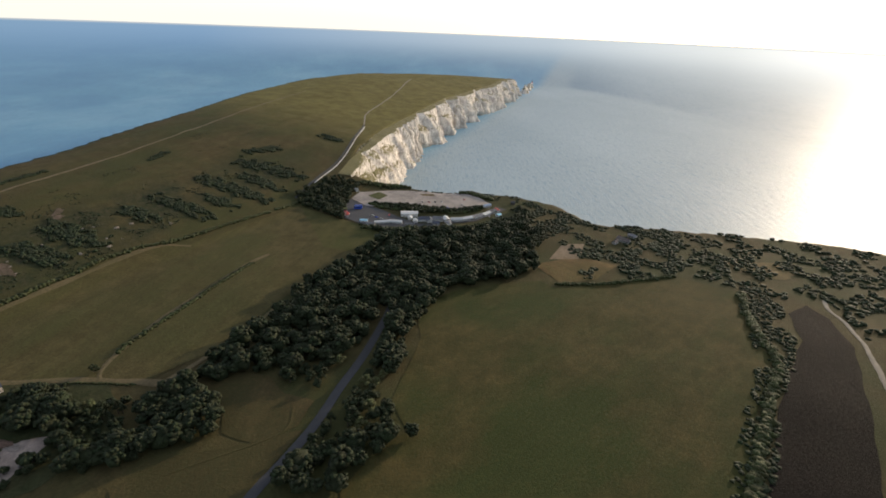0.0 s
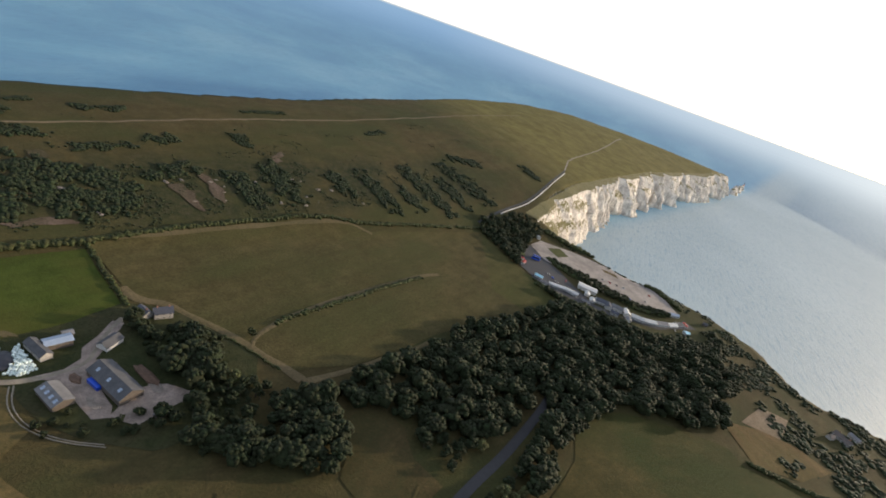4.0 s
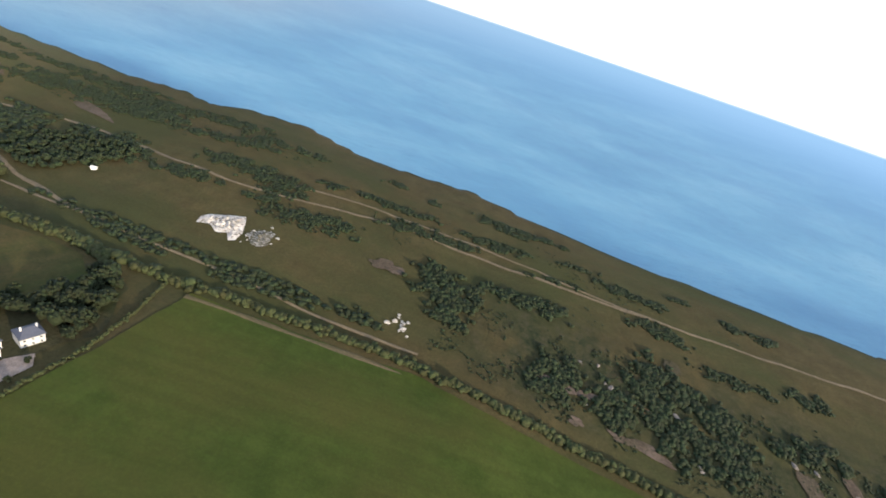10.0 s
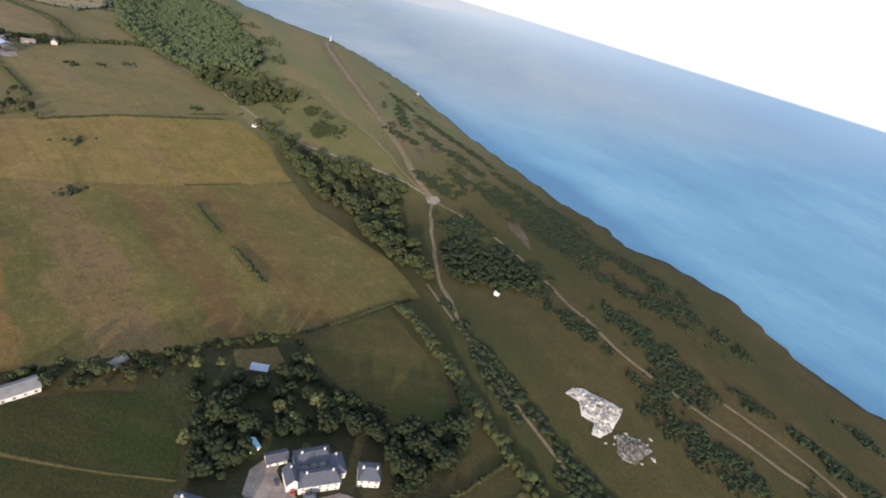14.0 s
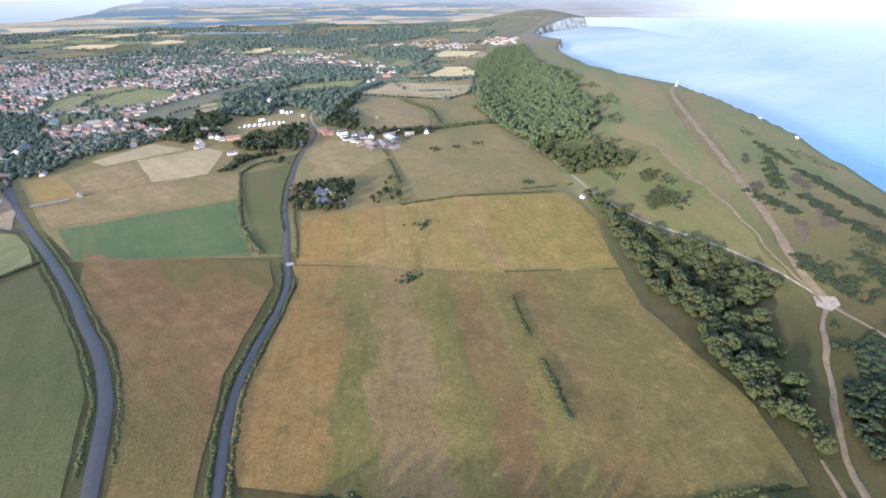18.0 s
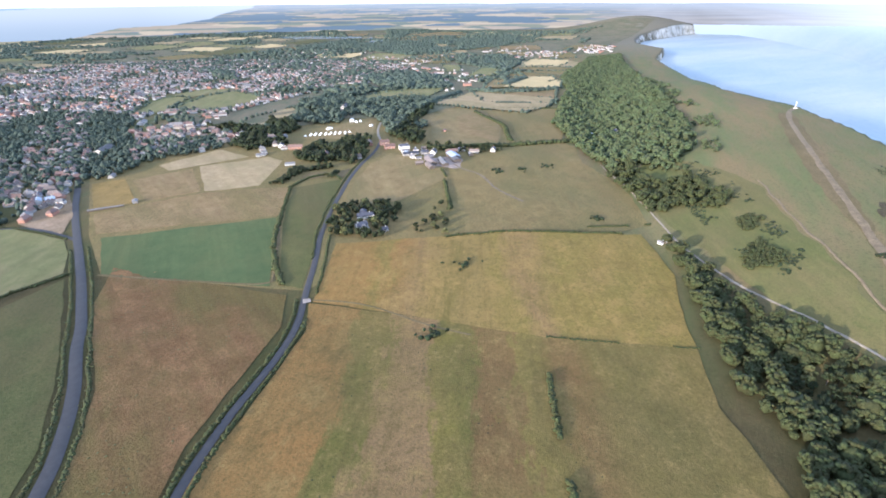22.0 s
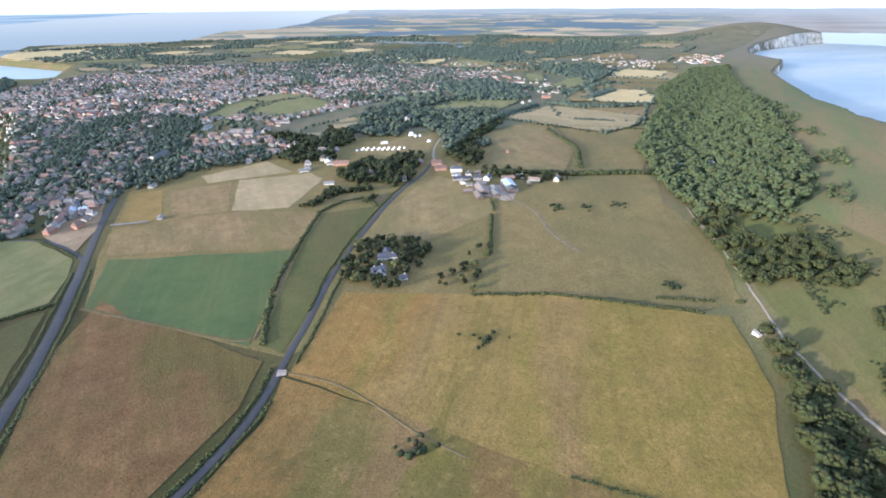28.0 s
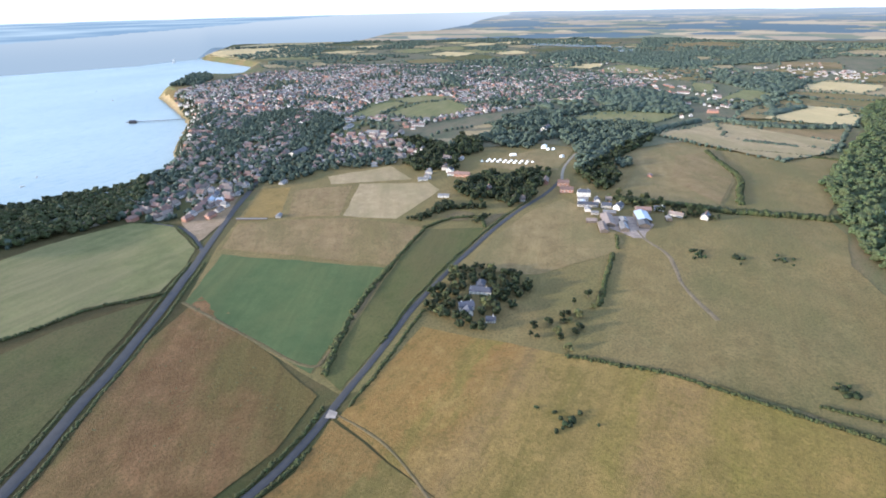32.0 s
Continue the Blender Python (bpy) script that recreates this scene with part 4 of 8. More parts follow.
def build_lighthouse(x, y):
    t = thing("lighthouse", "banded red and white lighthouse on the last rock", "lighthouse", (x, y, 0))
    part("base", tube(bmesh.new(), 6, 5, -1, 8, sides=20), "stone", t)
    for k in range(5):
        part("band", tube(bmesh.new(), 4.4 - 0.35 * k, 4.05 - 0.35 * k, 8 + 4.2 * k, 12.2 + 4.2 * k, sides=20), "red_paint" if k % 2 else "render", t)
    part("lantern", tube(bmesh.new(), 1.8, 1.8, 29, 32, sides=12), "glass", t)
    part("platform", tube(bmesh.new(), 3.6, 3.6, 32, 32.6, sides=20), "iron", t)


build_lighthouse(-2900, -462)

# ---- fields, heath and clearings ----
TOWN = np.array([(370, 480), (488, 590), (648, 815), (790, 1250), (840, 1650), (1194, 1960), (1742, 2084), (2151, 1696), (2366, 1177), (2214, 640), (1800, 560), (1600, 640), (1450, 640),
                 (1180, 640), (1010, 560), (1000, 420), (910, 420), (830, 464), (701, 464), (613, 400), (542, 395), (483, 430), (421, 410), (369, 385)], float)
GREENS = np.array([(1060, 850), (1208, 965), (1320, 1020), (1450, 1020), (1500, 940), (1450, 880), (1400, 735), (1310, 700), (1180, 685), (1150, 780)], float)
MIXED_GRASS = [(530, -56), (546, -156), (556, -250), (584, -360), (526, -370), (457, -403), (417, -420), (359, -428), (349, -394), (331, -356), (321, -328), (318, -284),
               (309, -255), (304, -217), (300, -185), (297, -150), (324, -128), (356, -112), (416, -100), (493, -80), (526, -58)]
OCHRE = [(636, -13), (690, -108), (738, -190), (762, -292), (772, -312), (690, -345), (620, -352), (584, -360), (556, -250), (546, -156), (533, -58), (604, -28)]
drape("field", [(-134, -460), (-197, -462), (-311, -464), (-375, -460), (-398, -436), (-585, -413), (-564, -339), (-539, -258), (-528, -239), (-406, -272), (-368, -269), (-294, -267), (-239, -268), (-190, -283), (-184, -310), (-173, -338), (-160, -364), (-159, -377), (-140, -384), (-137, -426)],
      "stubble", "wide field of cut brown stubble below the down")
drape("field", [(-585, -411), (-564, -339), (-539, -258), (-528, -239), (-470, -254), (-466, -303)], "corner", "corner of greener grass beside the attraction", lift=0.42)
drape("field", [(186, -424), (152, -430), (97, -440), (28, -451), (-10, -449), (-91, -450), (-130, -453), (-132, -382), (-103, -372), (-68, -367), (-32, -356), (-6, -352), (12, -341), (42, -319), (80, -290), (130, -262), (186, -285), (183, -357)],
      "green", "bright green crop field below the down")
drape("field", [(-66, -326), (-58, -332), (-30, -344), (-9, -341), (19, -324), (50, -300), (90, -270), (60, -190), (-20, -180), (-60, -215), (-62, -250), (-51, -281), (-66, -295), (-62, -309)], "dry", "dry brown pasture beside the farm lane")
drape("field", [(-60, -215), (-20, -180), (60, -190), (130, -262), (186, -285), (195, -240), (230, -150), (120, -110), (0, -118), (-90, -135), (-122, -205)], "meadow", "rough pasture north of the farm", lift=0.25)
drape("field", [(-374, -147), (-420, -122), (-466, -74), (-481, -45), (-470, -29), (-494, 7), (-523, 53), (-557, 96), (-536, 155), (-466, 148), (-424, 150), (-396, 153), (-359, 140), (-302, 121), (-220, 100), (-120, 60), (-100, -60), (-165, -107), (-187, -105), (-222, -91), (-244, -113), (-326, -122)],
      "meadow", "broad olive-green meadow above the bay")
drape("field", [(-122, -222), (-150, -212), (-170, -184), (-192, -162), (-198, -153), (-147, -152), (-110, -155), (-95, -190)], "darkdry", "small dry field beside the road")
drape("clearing", [(-206, -236), (-232, -226), (-234, -205), (-224, -184), (-224, -162), (-200, -158), (-178, -174), (-176, -196), (-198, -216)], "darkdry", "brown clearing among the trees", "clearing")
drape("heath", [(-500, 192), (-528, 216), (-500, 226), (-439, 224), (-351, 200), (-280, 180), (-170, 150), (-130, 100), (-246, 118), (-330, 142), (-440, 186)], "heather", "dark purple-brown heather slope", "heath")
drape("clearing", [(-548, -45), (-607, -35), (-619, -8), (-563, -10)], "earth", "bare sandy clearing", "clearing")
drape("clearing", [(-524, -58), (-555, -30), (-569, 2), (-567, 35), (-514, 12), (-483, -22)], "bracken", "patch of rusty bracken", "clearing")
drape("clearing", blob(-625, 200, 38, 24, 110, 22), "dry", "sandy patch on the heath", "clearing")
drape("field", [(514, 165), (533, -30), (492, -58), (423, -76), (371, -91), (316, -118), (270, -139), (250, -108), (300, -76), (334, -47), (353, -29), (384, 3), (419, 57), (455, 110)], "bracken", "field of rusty brown bracken between the roads")
drape("field", [(558, 246), (672, 94), (540, -5), (520, 74), (497, 160)], "darkgreen", "dark green crop with tramlines")
drape("field", [(563, 262), (604, 325), (653, 292), (708, 248), (763, 157), (763, 144), (678, 95)], "tan", "strip of tan stubble", lift=0.45)
drape("field", [(765, 142), (817, 97), (718, 48), (652, 19), (547, -36), (546, -12), (673, 85)], "cowgrass", "narrow green pasture beside the lane", lift=0.45)
drape("field", [(680, 437), (715, 413), (651, 308), (617, 343)], "ochre", "small golden field beside the road")
drape("field", [(712, 394), (787, 355), (711, 257), (659, 301)], "tan", "dry field behind the houses")
drape("field", [(800, 354), (879, 283), (869, 244), (757, 194), (713, 251)], "pale", "pale cut hay field")
drape("field", [(783, 423), (889, 400), (873, 317), (796, 363), (766, 381)], "pale", "pale stubble field by the trees")
drape("field", OCHRE, "ochre", "field of dry ochre grass")
drape("field", MIXED_GRASS, "strips", "wide rough field streaked ochre and green")
drape("field", [(309, -330), (328, -358), (345, -397), (302, -405), (260, -411), (239, -398), (237, -368), (255, -359), (270, -343), (288, -334)], "brackish", "rounded rough pasture of brown and green grass beside the hedge")
drape("field", [(280, -190), (281, -217), (277, -257), (251, -263), (224, -262), (206, -246), (198, -210), (215, -178), (262, -170)], "darkrough", "dark rough field with worn paths beside the stable", lift=0.42)
drape("paddock", [(307, -288), (308, -313), (290, -315), (286, -301), (291, -289)], "dry", "small pale paddock with a hut", "field", lift=0.5, cell=6)
strip("path", [(262, -172), (247, -205), (236, -232), (226, -262)], 1.8, "dry", "worn path across the dark rough field", "path", uneven=0.4)
drape("field", [(692, -116), (769, -92), (876, -45), (967, -32), (1039, -86), (1133, -163), (1090, -190), (1008, -214), (950, -262), (880, -295), (800, -318), (768, -290), (757, -243), (732, -179)], "pasture", "large grazed pasture of dull green grass")
drape("field", [(963, 95), (947, 41), (910, -21), (897, -37), (866, -41), (775, -20), (722, 42), (743, 44), (818, 76), (899, 97)], "hay", "dry pasture beside the hamlet")
drape("field", [(684, -112), (690, -80), (700, -52), (745, -36), (775, -24), (862, -46), (766, -92), (695, -114)], "pasture", "paddock with scattered trees", lift=0.25)
drape("field", [(1017, 48), (1175, 112), (1237, 180), (1376, 163), (1383, 69), (1208, -26), (1060, -66)], "hay", "sloping dry pasture", lift=0.8)
drape("field", [(1150, 40), (1290, 105), (1370, 70), (1210, -22), (1090, -55)], "tan", "field of ripe dry grass", lift=1.2)
drape("field", [(1383, 66), (1481, -113), (1285, -138), (1143, -158), (1084, -80), (1208, -28)], "pasture", "dry pasture below the wood", lift=0.8)
drape("field", [(1652, 196), (1771, -29), (1533, -71), (1494, 108)], "tan", "tan field below the wood", lift=1.2)
drape("field", [(1044, 506), (1127, 548), (1276, 542), (1192, 456), (1094, 452), (1053, 438)], "pale", "pale cut field among trees", lift=1.0)
drape("field", [(1884, 883), (2098, 817), (1931, 691), (1836, 775)], "pale", "pale stubble field", lift=1.5)
drape("field", [(1072, 858), (1208, 951), (1298, 970), (1298, 917), (1188, 852), (1100, 793)], "palegreen", "green field among the houses", lift=1.5)
drape("field", [(1170, 827), (1328, 889), (1441, 894), (1395, 741), (1314, 707), (1184, 694), (1157, 781)], "palegreen", "green field beside the town", lift=1.5)
drape("field", [(1308, 1003), (1437, 1008), (1491, 943), (1404, 906), (1303, 919)], "palegreen", "pale green field", lift=1.5)
drape("field", [(996, 299), (1069, 303), (1189, 303), (1205, 257), (1061, 183), (1011, 235)], "hay", "camping meadow of short dry grass", lift=0.6)
drape("field", [(1791, 203), (2308, 254), (2374, -14), (2151, -38), (1830, 49)], "pasture", "terraced pale field", lift=2.0)
drape("field", [(2687, 257), (2625, 96), (2527, -12), (2380, -14), (2314, 254)], "pale", "terraced stubble field", lift=2.0)
drape("field", [(369, 361), (439, 407), (502, 423), (540, 388), (541, 285), (522, 246), (486, 196), (427, 200), (389, 182), (340, 180), (290, 300)], "palegreen", "pale green crop field above the shore")
drape("field", [(320, 130), (367, 155), (404, 171), (478, 183), (443, 129), (404, 70), (366, 17), (337, -18), (319, -34), (280, -63), (240, -92), (200, 0), (250, 80)], "cowgrass", "green pasture beside the main road")
drape("building_plot", [(550, 384), (599, 412), (645, 431), (594, 347), (551, 302)], "earth", "building plot of bare brown earth", "plot", lift=0.5)
drape("field", [(1420, 3380), (1860, 3850), (2389, 4221), (3023, 4248), (2257, 3331), (1822, 2939), (1483, 2703)], "gold", "golden stubble on the far headland", lift=3.0, cell=60)
drape("field", [(1520, 2620), (1800, 2850), (2000, 2780), (1780, 2450)], "palegreen", "green field on the far headland", lift=3.0, cell=50)
for x, y, rx, ry, turn, mat, label, sd in ((-224, -506, 16, 8, 107, "scree", "pink-brown scree on the slope", 1), (-252, -516, 17, 7, 101, "scree", "pinkish scree among scrub", 2), (-112, -482, 22, 4, 3, "scree", "line of pinkish scree at the foot of the slope", 35), (-128, -558, 9, 5, 137, "scree", "small scar of pale earth", 36), (-70, -475, 5, 3, 0, "scree", "spot of pale chalky earth", 37), (-343, -557, 8, 4, 9, "scree", "pale scar in the turf", 38), (98, -528, 14, 6, 14, "scree", "bare scar in the turf", 3),
                                           (436, -558, 34, 5, 172, "scree", "worn bare patch beside the track", 4), (655, -548, 30, 7, 165, "scree", "worn bare patch on the down", 5), (746, -556, 22, 7, 170, "scree", "worn bare patch near the cliff", 6),
                                           (-352, -568, 8, 4, 20, "scree", "small bare scar high on the slope", 7), (-60, -497, 22, 4, 5, "scree", "line of bare earth below the scrub", 8), (-100, -508, 14, 4, 5, "bracken", "rusty bracken on the slope", 9),
                                           (560, -556, 20, 4, 165, "scree", "bare patch of trodden chalk", 10), (735, -512, 13, 7, 160, "scree", "worn bare patch beside the wide track", 31), (633, -519, 16, 7, 160, "scree", "pinkish bare patch on the down", 32), (650, -545, 14, 6, 160, "scree", "pinkish bare patch near the cliff", 33), (821, -524, 18, 5, 170, "scree", "worn streak in the turf", 34)):
    drape("bare_patch", blob(x, y, rx, ry, turn, sd), mat, label, "bare ground", lift=0.7, cell=4, wander=1.5)
FAR_RINGS = []
FAR_KINDS = (("pale", "pale stubble field far off"), ("tan", "tan stubble field far off"), ("cowgrass", "green pasture far off"), ("pasture", "dry pasture far off"), ("gold", "golden stubble field far off"), ("palegreen", "pale green field far off"))


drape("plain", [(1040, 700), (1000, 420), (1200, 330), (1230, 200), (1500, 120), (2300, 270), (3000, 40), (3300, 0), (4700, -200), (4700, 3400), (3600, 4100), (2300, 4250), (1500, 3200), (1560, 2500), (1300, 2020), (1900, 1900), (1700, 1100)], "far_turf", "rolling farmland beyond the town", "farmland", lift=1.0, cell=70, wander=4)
drape("plain", [(545, -40), (700, -110), (770, -95), (880, -50), (1130, -160), (1480, -110), (1500, 120), (1230, 200), (1200, 330), (1000, 420), (830, 460), (700, 470), (560, 270), (500, 165)], "pasture", "patchwork of paddocks and rough grass", "farmland", lift=0.15, cell=14)


def far_fields():
    """The patchwork of fields beyond the town and the wooded down."""
    r = np.random.default_rng(12)
    count = 0
    for x in np.arange(1550, 4500, 330):
        for y in np.arange(120, 3600, 300):
            w, h = r.uniform(95, 165), r.uniform(80, 135)
            cx, cy = x + r.uniform(-60, 60), y + r.uniform(-60, 60)
            if np.hypot(cx - 200, cy + 150) > 4400 or outline_distance(np.array([cx]), np.array([cy]), COAST)[0] < 220:
                continue
            if outline_distance(np.array([cx]), np.array([cy]), TOWN)[0] > -120 or count >= 85 or r.random() < 0.18:
                continue
            a = r.uniform(-0.3, 0.3)
            ring = [(cx + math.cos(a) * u * w - math.sin(a) * v * h, cy + math.sin(a) * u * w + math.cos(a) * v * h)
                    for u, v in ((-1, -1), (r.uniform(-0.2, 0.2), -1.1), (1, -0.9), (0.95, 1), (0, r.uniform(0.85, 1.15)), (-1, 0.95))]
            m, label = FAR_KINDS[int(r.integers(0, len(FAR_KINDS)))]
            drape("field", ring, m, label, lift=3.0, cell=45, wander=4)
            FAR_RINGS.append(ring)
            count += 1


far_fields()
for ring, m, label in (([(1637, 679), (1739, 729), (1739, 613), (1617, 554)], "palegreen", "small green meadow among trees"), ([(1884, 312), (2241, 370), (2289, 284), (2079, 236)], "palegreen", "long green meadow below the village"),
                       ([(2330, 571), (2310, 482), (2097, 398), (2114, 469)], "palegreen", "green paddock by the wood"), ([(1519, 440), (1598, 404), (1549, 293), (1456, 373)], "palegreen", "green pasture among copses"),
                       ([(2601, 889), (2788, 727), (2621, 651), (2464, 787)], "tan", "brown stubble beyond the village"), ([(1718, 179), (1943, 231), (2029, 147), (1745, 132)], "hay", "dry field between hedges"),
                       ([(3666, 1560), (4050, 1540), (4150, 1100), (3420, 1220)], "tan", "broad tan stubble by the estuary")):
    drape("field", ring, m, label, lift=3.6, cell=30, wander=3)
    FAR_RINGS.append(ring)
for ring in ([(3490, 1667), (3643, 1680), (3420, 1430), (3276, 1305), (3262, 1442)], [(3514, 2407), (3631, 2108), (3647, 1769), (3506, 1677), (3386, 1993), (3356, 2268)], [(3991, 3539), (3962, 3136), (3594, 2639), (3500, 2700), (3699, 3013)]):
    drape("estuary", ring, "still_water", "still pale water of the estuary", "water", lift=4.2, cell=60, wander=6)
drape("flank", [(1006, -352), (951, -397), (895, -430), (787, -448), (695, -469), (592, -484), (560, -490), (593, -462), (634, -429), (696, -391), (770, -352), (819, -329), (880, -300), (960, -285), (1000, -300)], "flank", "greener turf on the flank of the down", "turf", lift=0.3, cell=10, wander=4)
drape("worn_turf", [(1240, -494), (1236, -516), (1039, -511), (830, -508), (771, -505), (771, -495), (840, -488), (930, -484), (1060, -484)], "dry_path", "fan of worn pale turf beside the track", "turf", lift=0.4, cell=10, wander=3)
drape("paddock", [(805, 156), (829, 161), (840, 141), (817, 129), (802, 138)], "dry_path", "small bare paddock between hedges", "field", lift=0.7, cell=6)
drape("paddock", [(820, 111), (853, 122), (870, 115), (826, 101)], "dry_path", "bare brown paddock beside the lane", "field", lift=0.7, cell=6)
drape("headland_turf", [(847, 1798), (886, 1757), (944, 1725), (934, 1577), (860, 1400), (825, 1400), (838, 1650)], "dry", "dry turf on the shore headland", "turf", lift=1.5, cell=20)
strip("beach", [(842, 1800), (834, 1650), (812, 1400), (796, 1262), (755, 1155), (716, 1048), (668, 920)], 22, "pale", "strip of pale sand below the slope", "beach", lift=2.0, wander=2, uneven=0.4)

# ---- roads, tracks and paths ----
MAIN_ROAD = [(250, -101), (290, -72), (327, -43), (345, -25), (374, 8), (409, 60), (428, 83), (449, 115), (484, 168), (531, 244), (591, 341), (651, 425), (692, 484), (740, 560)]
LANE = [(235, -160), (285, -146), (324, -124), (352, -110), (395, -96), (439, -87), (480, -76), (505, -65), (536, -47), (600, -14), (649, 16), (710, 44), (783, 73), (860, 102), (930, 118), (972, 128), (1030, 150)]
ALUM_ROAD = [(235, -160), (120, -140), (0, -138), (-90, -148), (-145, -151), (-173, -149), (-209, -148), (-243, -152), (-281, -154), (-350, -164), (-394, -175), (-492, -200), (-545, -215)]
strip("road", MAIN_ROAD, 8.0, "tarmac", "two-lane grey tarmac main road")
strip("road", LANE, 5.6, "tarmac", "narrow dark tarmac lane between verges")
strip("road", ALUM_ROAD, 6.5, "tarmac", "dark tarmac road under the trees")
strip("road", [(545, 268), (551, 332), (544, 374), (515, 421)], 5.0, "tarmac", "side road off the main road")
strip("road", [(1030, 150), (1066, 177), (1120, 208), (1185, 237)], 4.5, "chalk_path", "pale gravel drive to the camping meadow")
strip("track", [(130, -258), (80, -286), (55, -301), (40, -313), (22, -329), (5, -341), (-12, -349), (-29, -351), (-41, -347), (-54, -339), (-64, -331), (-80, -329), (-98, -331), (-107, -343), (-116, -356), (-128, -367)], 3.8, "chalk_path", "pale gravel farm lane", "track")
for side in (-0.9, 0.9):
    strip("track", [(-66 + side, -328), (-63 + side, -318), (-63 + side, -308), (-66 + side, -297), (-75 + side, -284), (-90, -272 + side)], 0.7, "chalk_path", "worn wheel rut beside the sheds", "track", uneven=0.3)
strip("path", [(-141, -202), (-157, -189), (-176, -173), (-195, -161), (-212, -170)], 2.2, "darkdry", "grassy track from the road into the clearing", "path", uneven=0.3)
strip("path", [(-600, -432), (-686, -446), (-758, -451), (-875, -484), (-1002, -523)], 3.6, "tarmac", "grey service road climbing the headland", "path")
strip("path", [(-1002, -523), (-1097, -570), (-1231, -593), (-1389, -624), (-1771, -726)], 3.0, "chalk_path", "pale chalk path over the headland", "path", wander=1)
strip("parapet", [(-660, -437), (-690, -441), (-758, -446), (-875, -479), (-985, -513)], 1.3, "granite", "low white parapet beside the service road", "wall", lift=1.6)
strip("track", [(530, -502), (450, -530), (370, -537), (280, -537), (214, -548), (129, -582), (43, -584), (-43, -594), (-123, -606), (-183, -617), (-277, -632), (-442, -659), (-654, -695), (-902, -753), (-1200, -800)], 2.8, "trodden", "worn grass track along the ridge", "track", wander=1.2, uneven=0.25)
strip("track", [(230, -566), (207, -575), (152, -592), (98, -594), (49, -600), (-11, -600), (-56, -600), (-123, -606)], 2.2, "trodden", "second worn grass track", "track", wander=1.2, uneven=0.25)
strip("path", [(377, -440), (310, -441), (200, -450), (153, -455), (115, -455), (40, -466)], 2.2, "trodden", "narrow trodden path", "path", uneven=0.2)
strip("path", [(526, -500), (460, -475), (393, -454), (352, -448), (298, -443), (269, -444)], 3.2, "trodden", "trodden path down to the fields", "path", wander=1.5, uneven=0.25)
strip("track", [(1285, -526), (1236, -505), (1039, -499), (852, -500), (776, -500), (689, -499), (633, -500), (587, -497), (530, -502)], 8.0, "trodden", "wide worn track up to the monument", "track", wander=0.8, uneven=0.25)
strip("path", [(909, -432), (798, -450), (702, -471), (649, -481), (589, -487), (545, -499)], 2.2, "trodden", "faint second track on the down", "path", wander=2, uneven=0.3)
strip("track", [(1010, -240), (958, -267), (872, -303), (807, -328), (754, -347), (713, -369), (671, -399), (620, -450), (560, -492), (530, -502)], 2.0, "chalk_path", "pale track beside the wood", "track", wander=1, uneven=0.2)
strip("path", [(-548, 236), (-516, 233), (-484, 237), (-437, 232), (-380, 222), (-280, 205), (-180, 190)], 3.5, "chalk_path", "pale path over the heath", "path", wander=1.5, uneven=0.3)
strip("path", [(534, -54), (541, -76), (545, -100), (543, -130), (538, -162), (539, -200)], 1.8, "dry_path", "faint path across the field", "path", uneven=0.3)
strip("path", [(935, -30), (918, -50), (906, -82), (880, -104), (852, -124), (820, -170)], 4.0, "trodden", "cart track into the pasture", "path", uneven=0.3)
strip("track", [(-138, -400), (-141, -384), (-158, -374), (-163, -362), (-176, -338), (-187, -312), (-196, -284), (-200, -270)], 6.5, "dry_path", "worn grass track along the field edge", "track", uneven=0.4)
strip("track", [(-187, -312), (-196, -322), (-230, -333), (-290, -341), (-391, -349), (-420, -345)], 4.5, "dry_path", "worn strip beside the broken hedge", "track", uneven=0.4)
strip("track", [(-200, -268), (-240, -263), (-294, -262), (-330, -263)], 5.0, "dry_path", "pale field edge below the wood", "track", uneven=0.5)
strip("track", [(186, -420), (150, -428), (97, -437), (60, -444), (28, -448)], 4.0, "dry_path", "dry strip along the green crop", "track", uneven=0.5)
strip("track", [(-150, -462), (-311, -461), (-375, -457), (-396, -432)], 5.0, "dry_path", "pale headland of the stubble", "track", uneven=0.6)
strip("track", [(497, 164), (521, 80), (541, -6), (560, 6), (620, 50), (672, 90)], 3.5, "dry_path", "pale margin of the crop", "track", uneven=0.4)
drape("lay_by", [(527, -52), (533, -47), (536, -53), (532, -57)], "lot", "white gravel apron at the field gate", "lay-by", lift=0.75, cell=4, wander=0.5)
drape("track_junction", [(538, -496), (536, -508), (524, -508), (518, -500), (526, -494)], "chalk_path", "bare chalky crossing of tracks", "junction", lift=0.8, cell=4, wander=2)

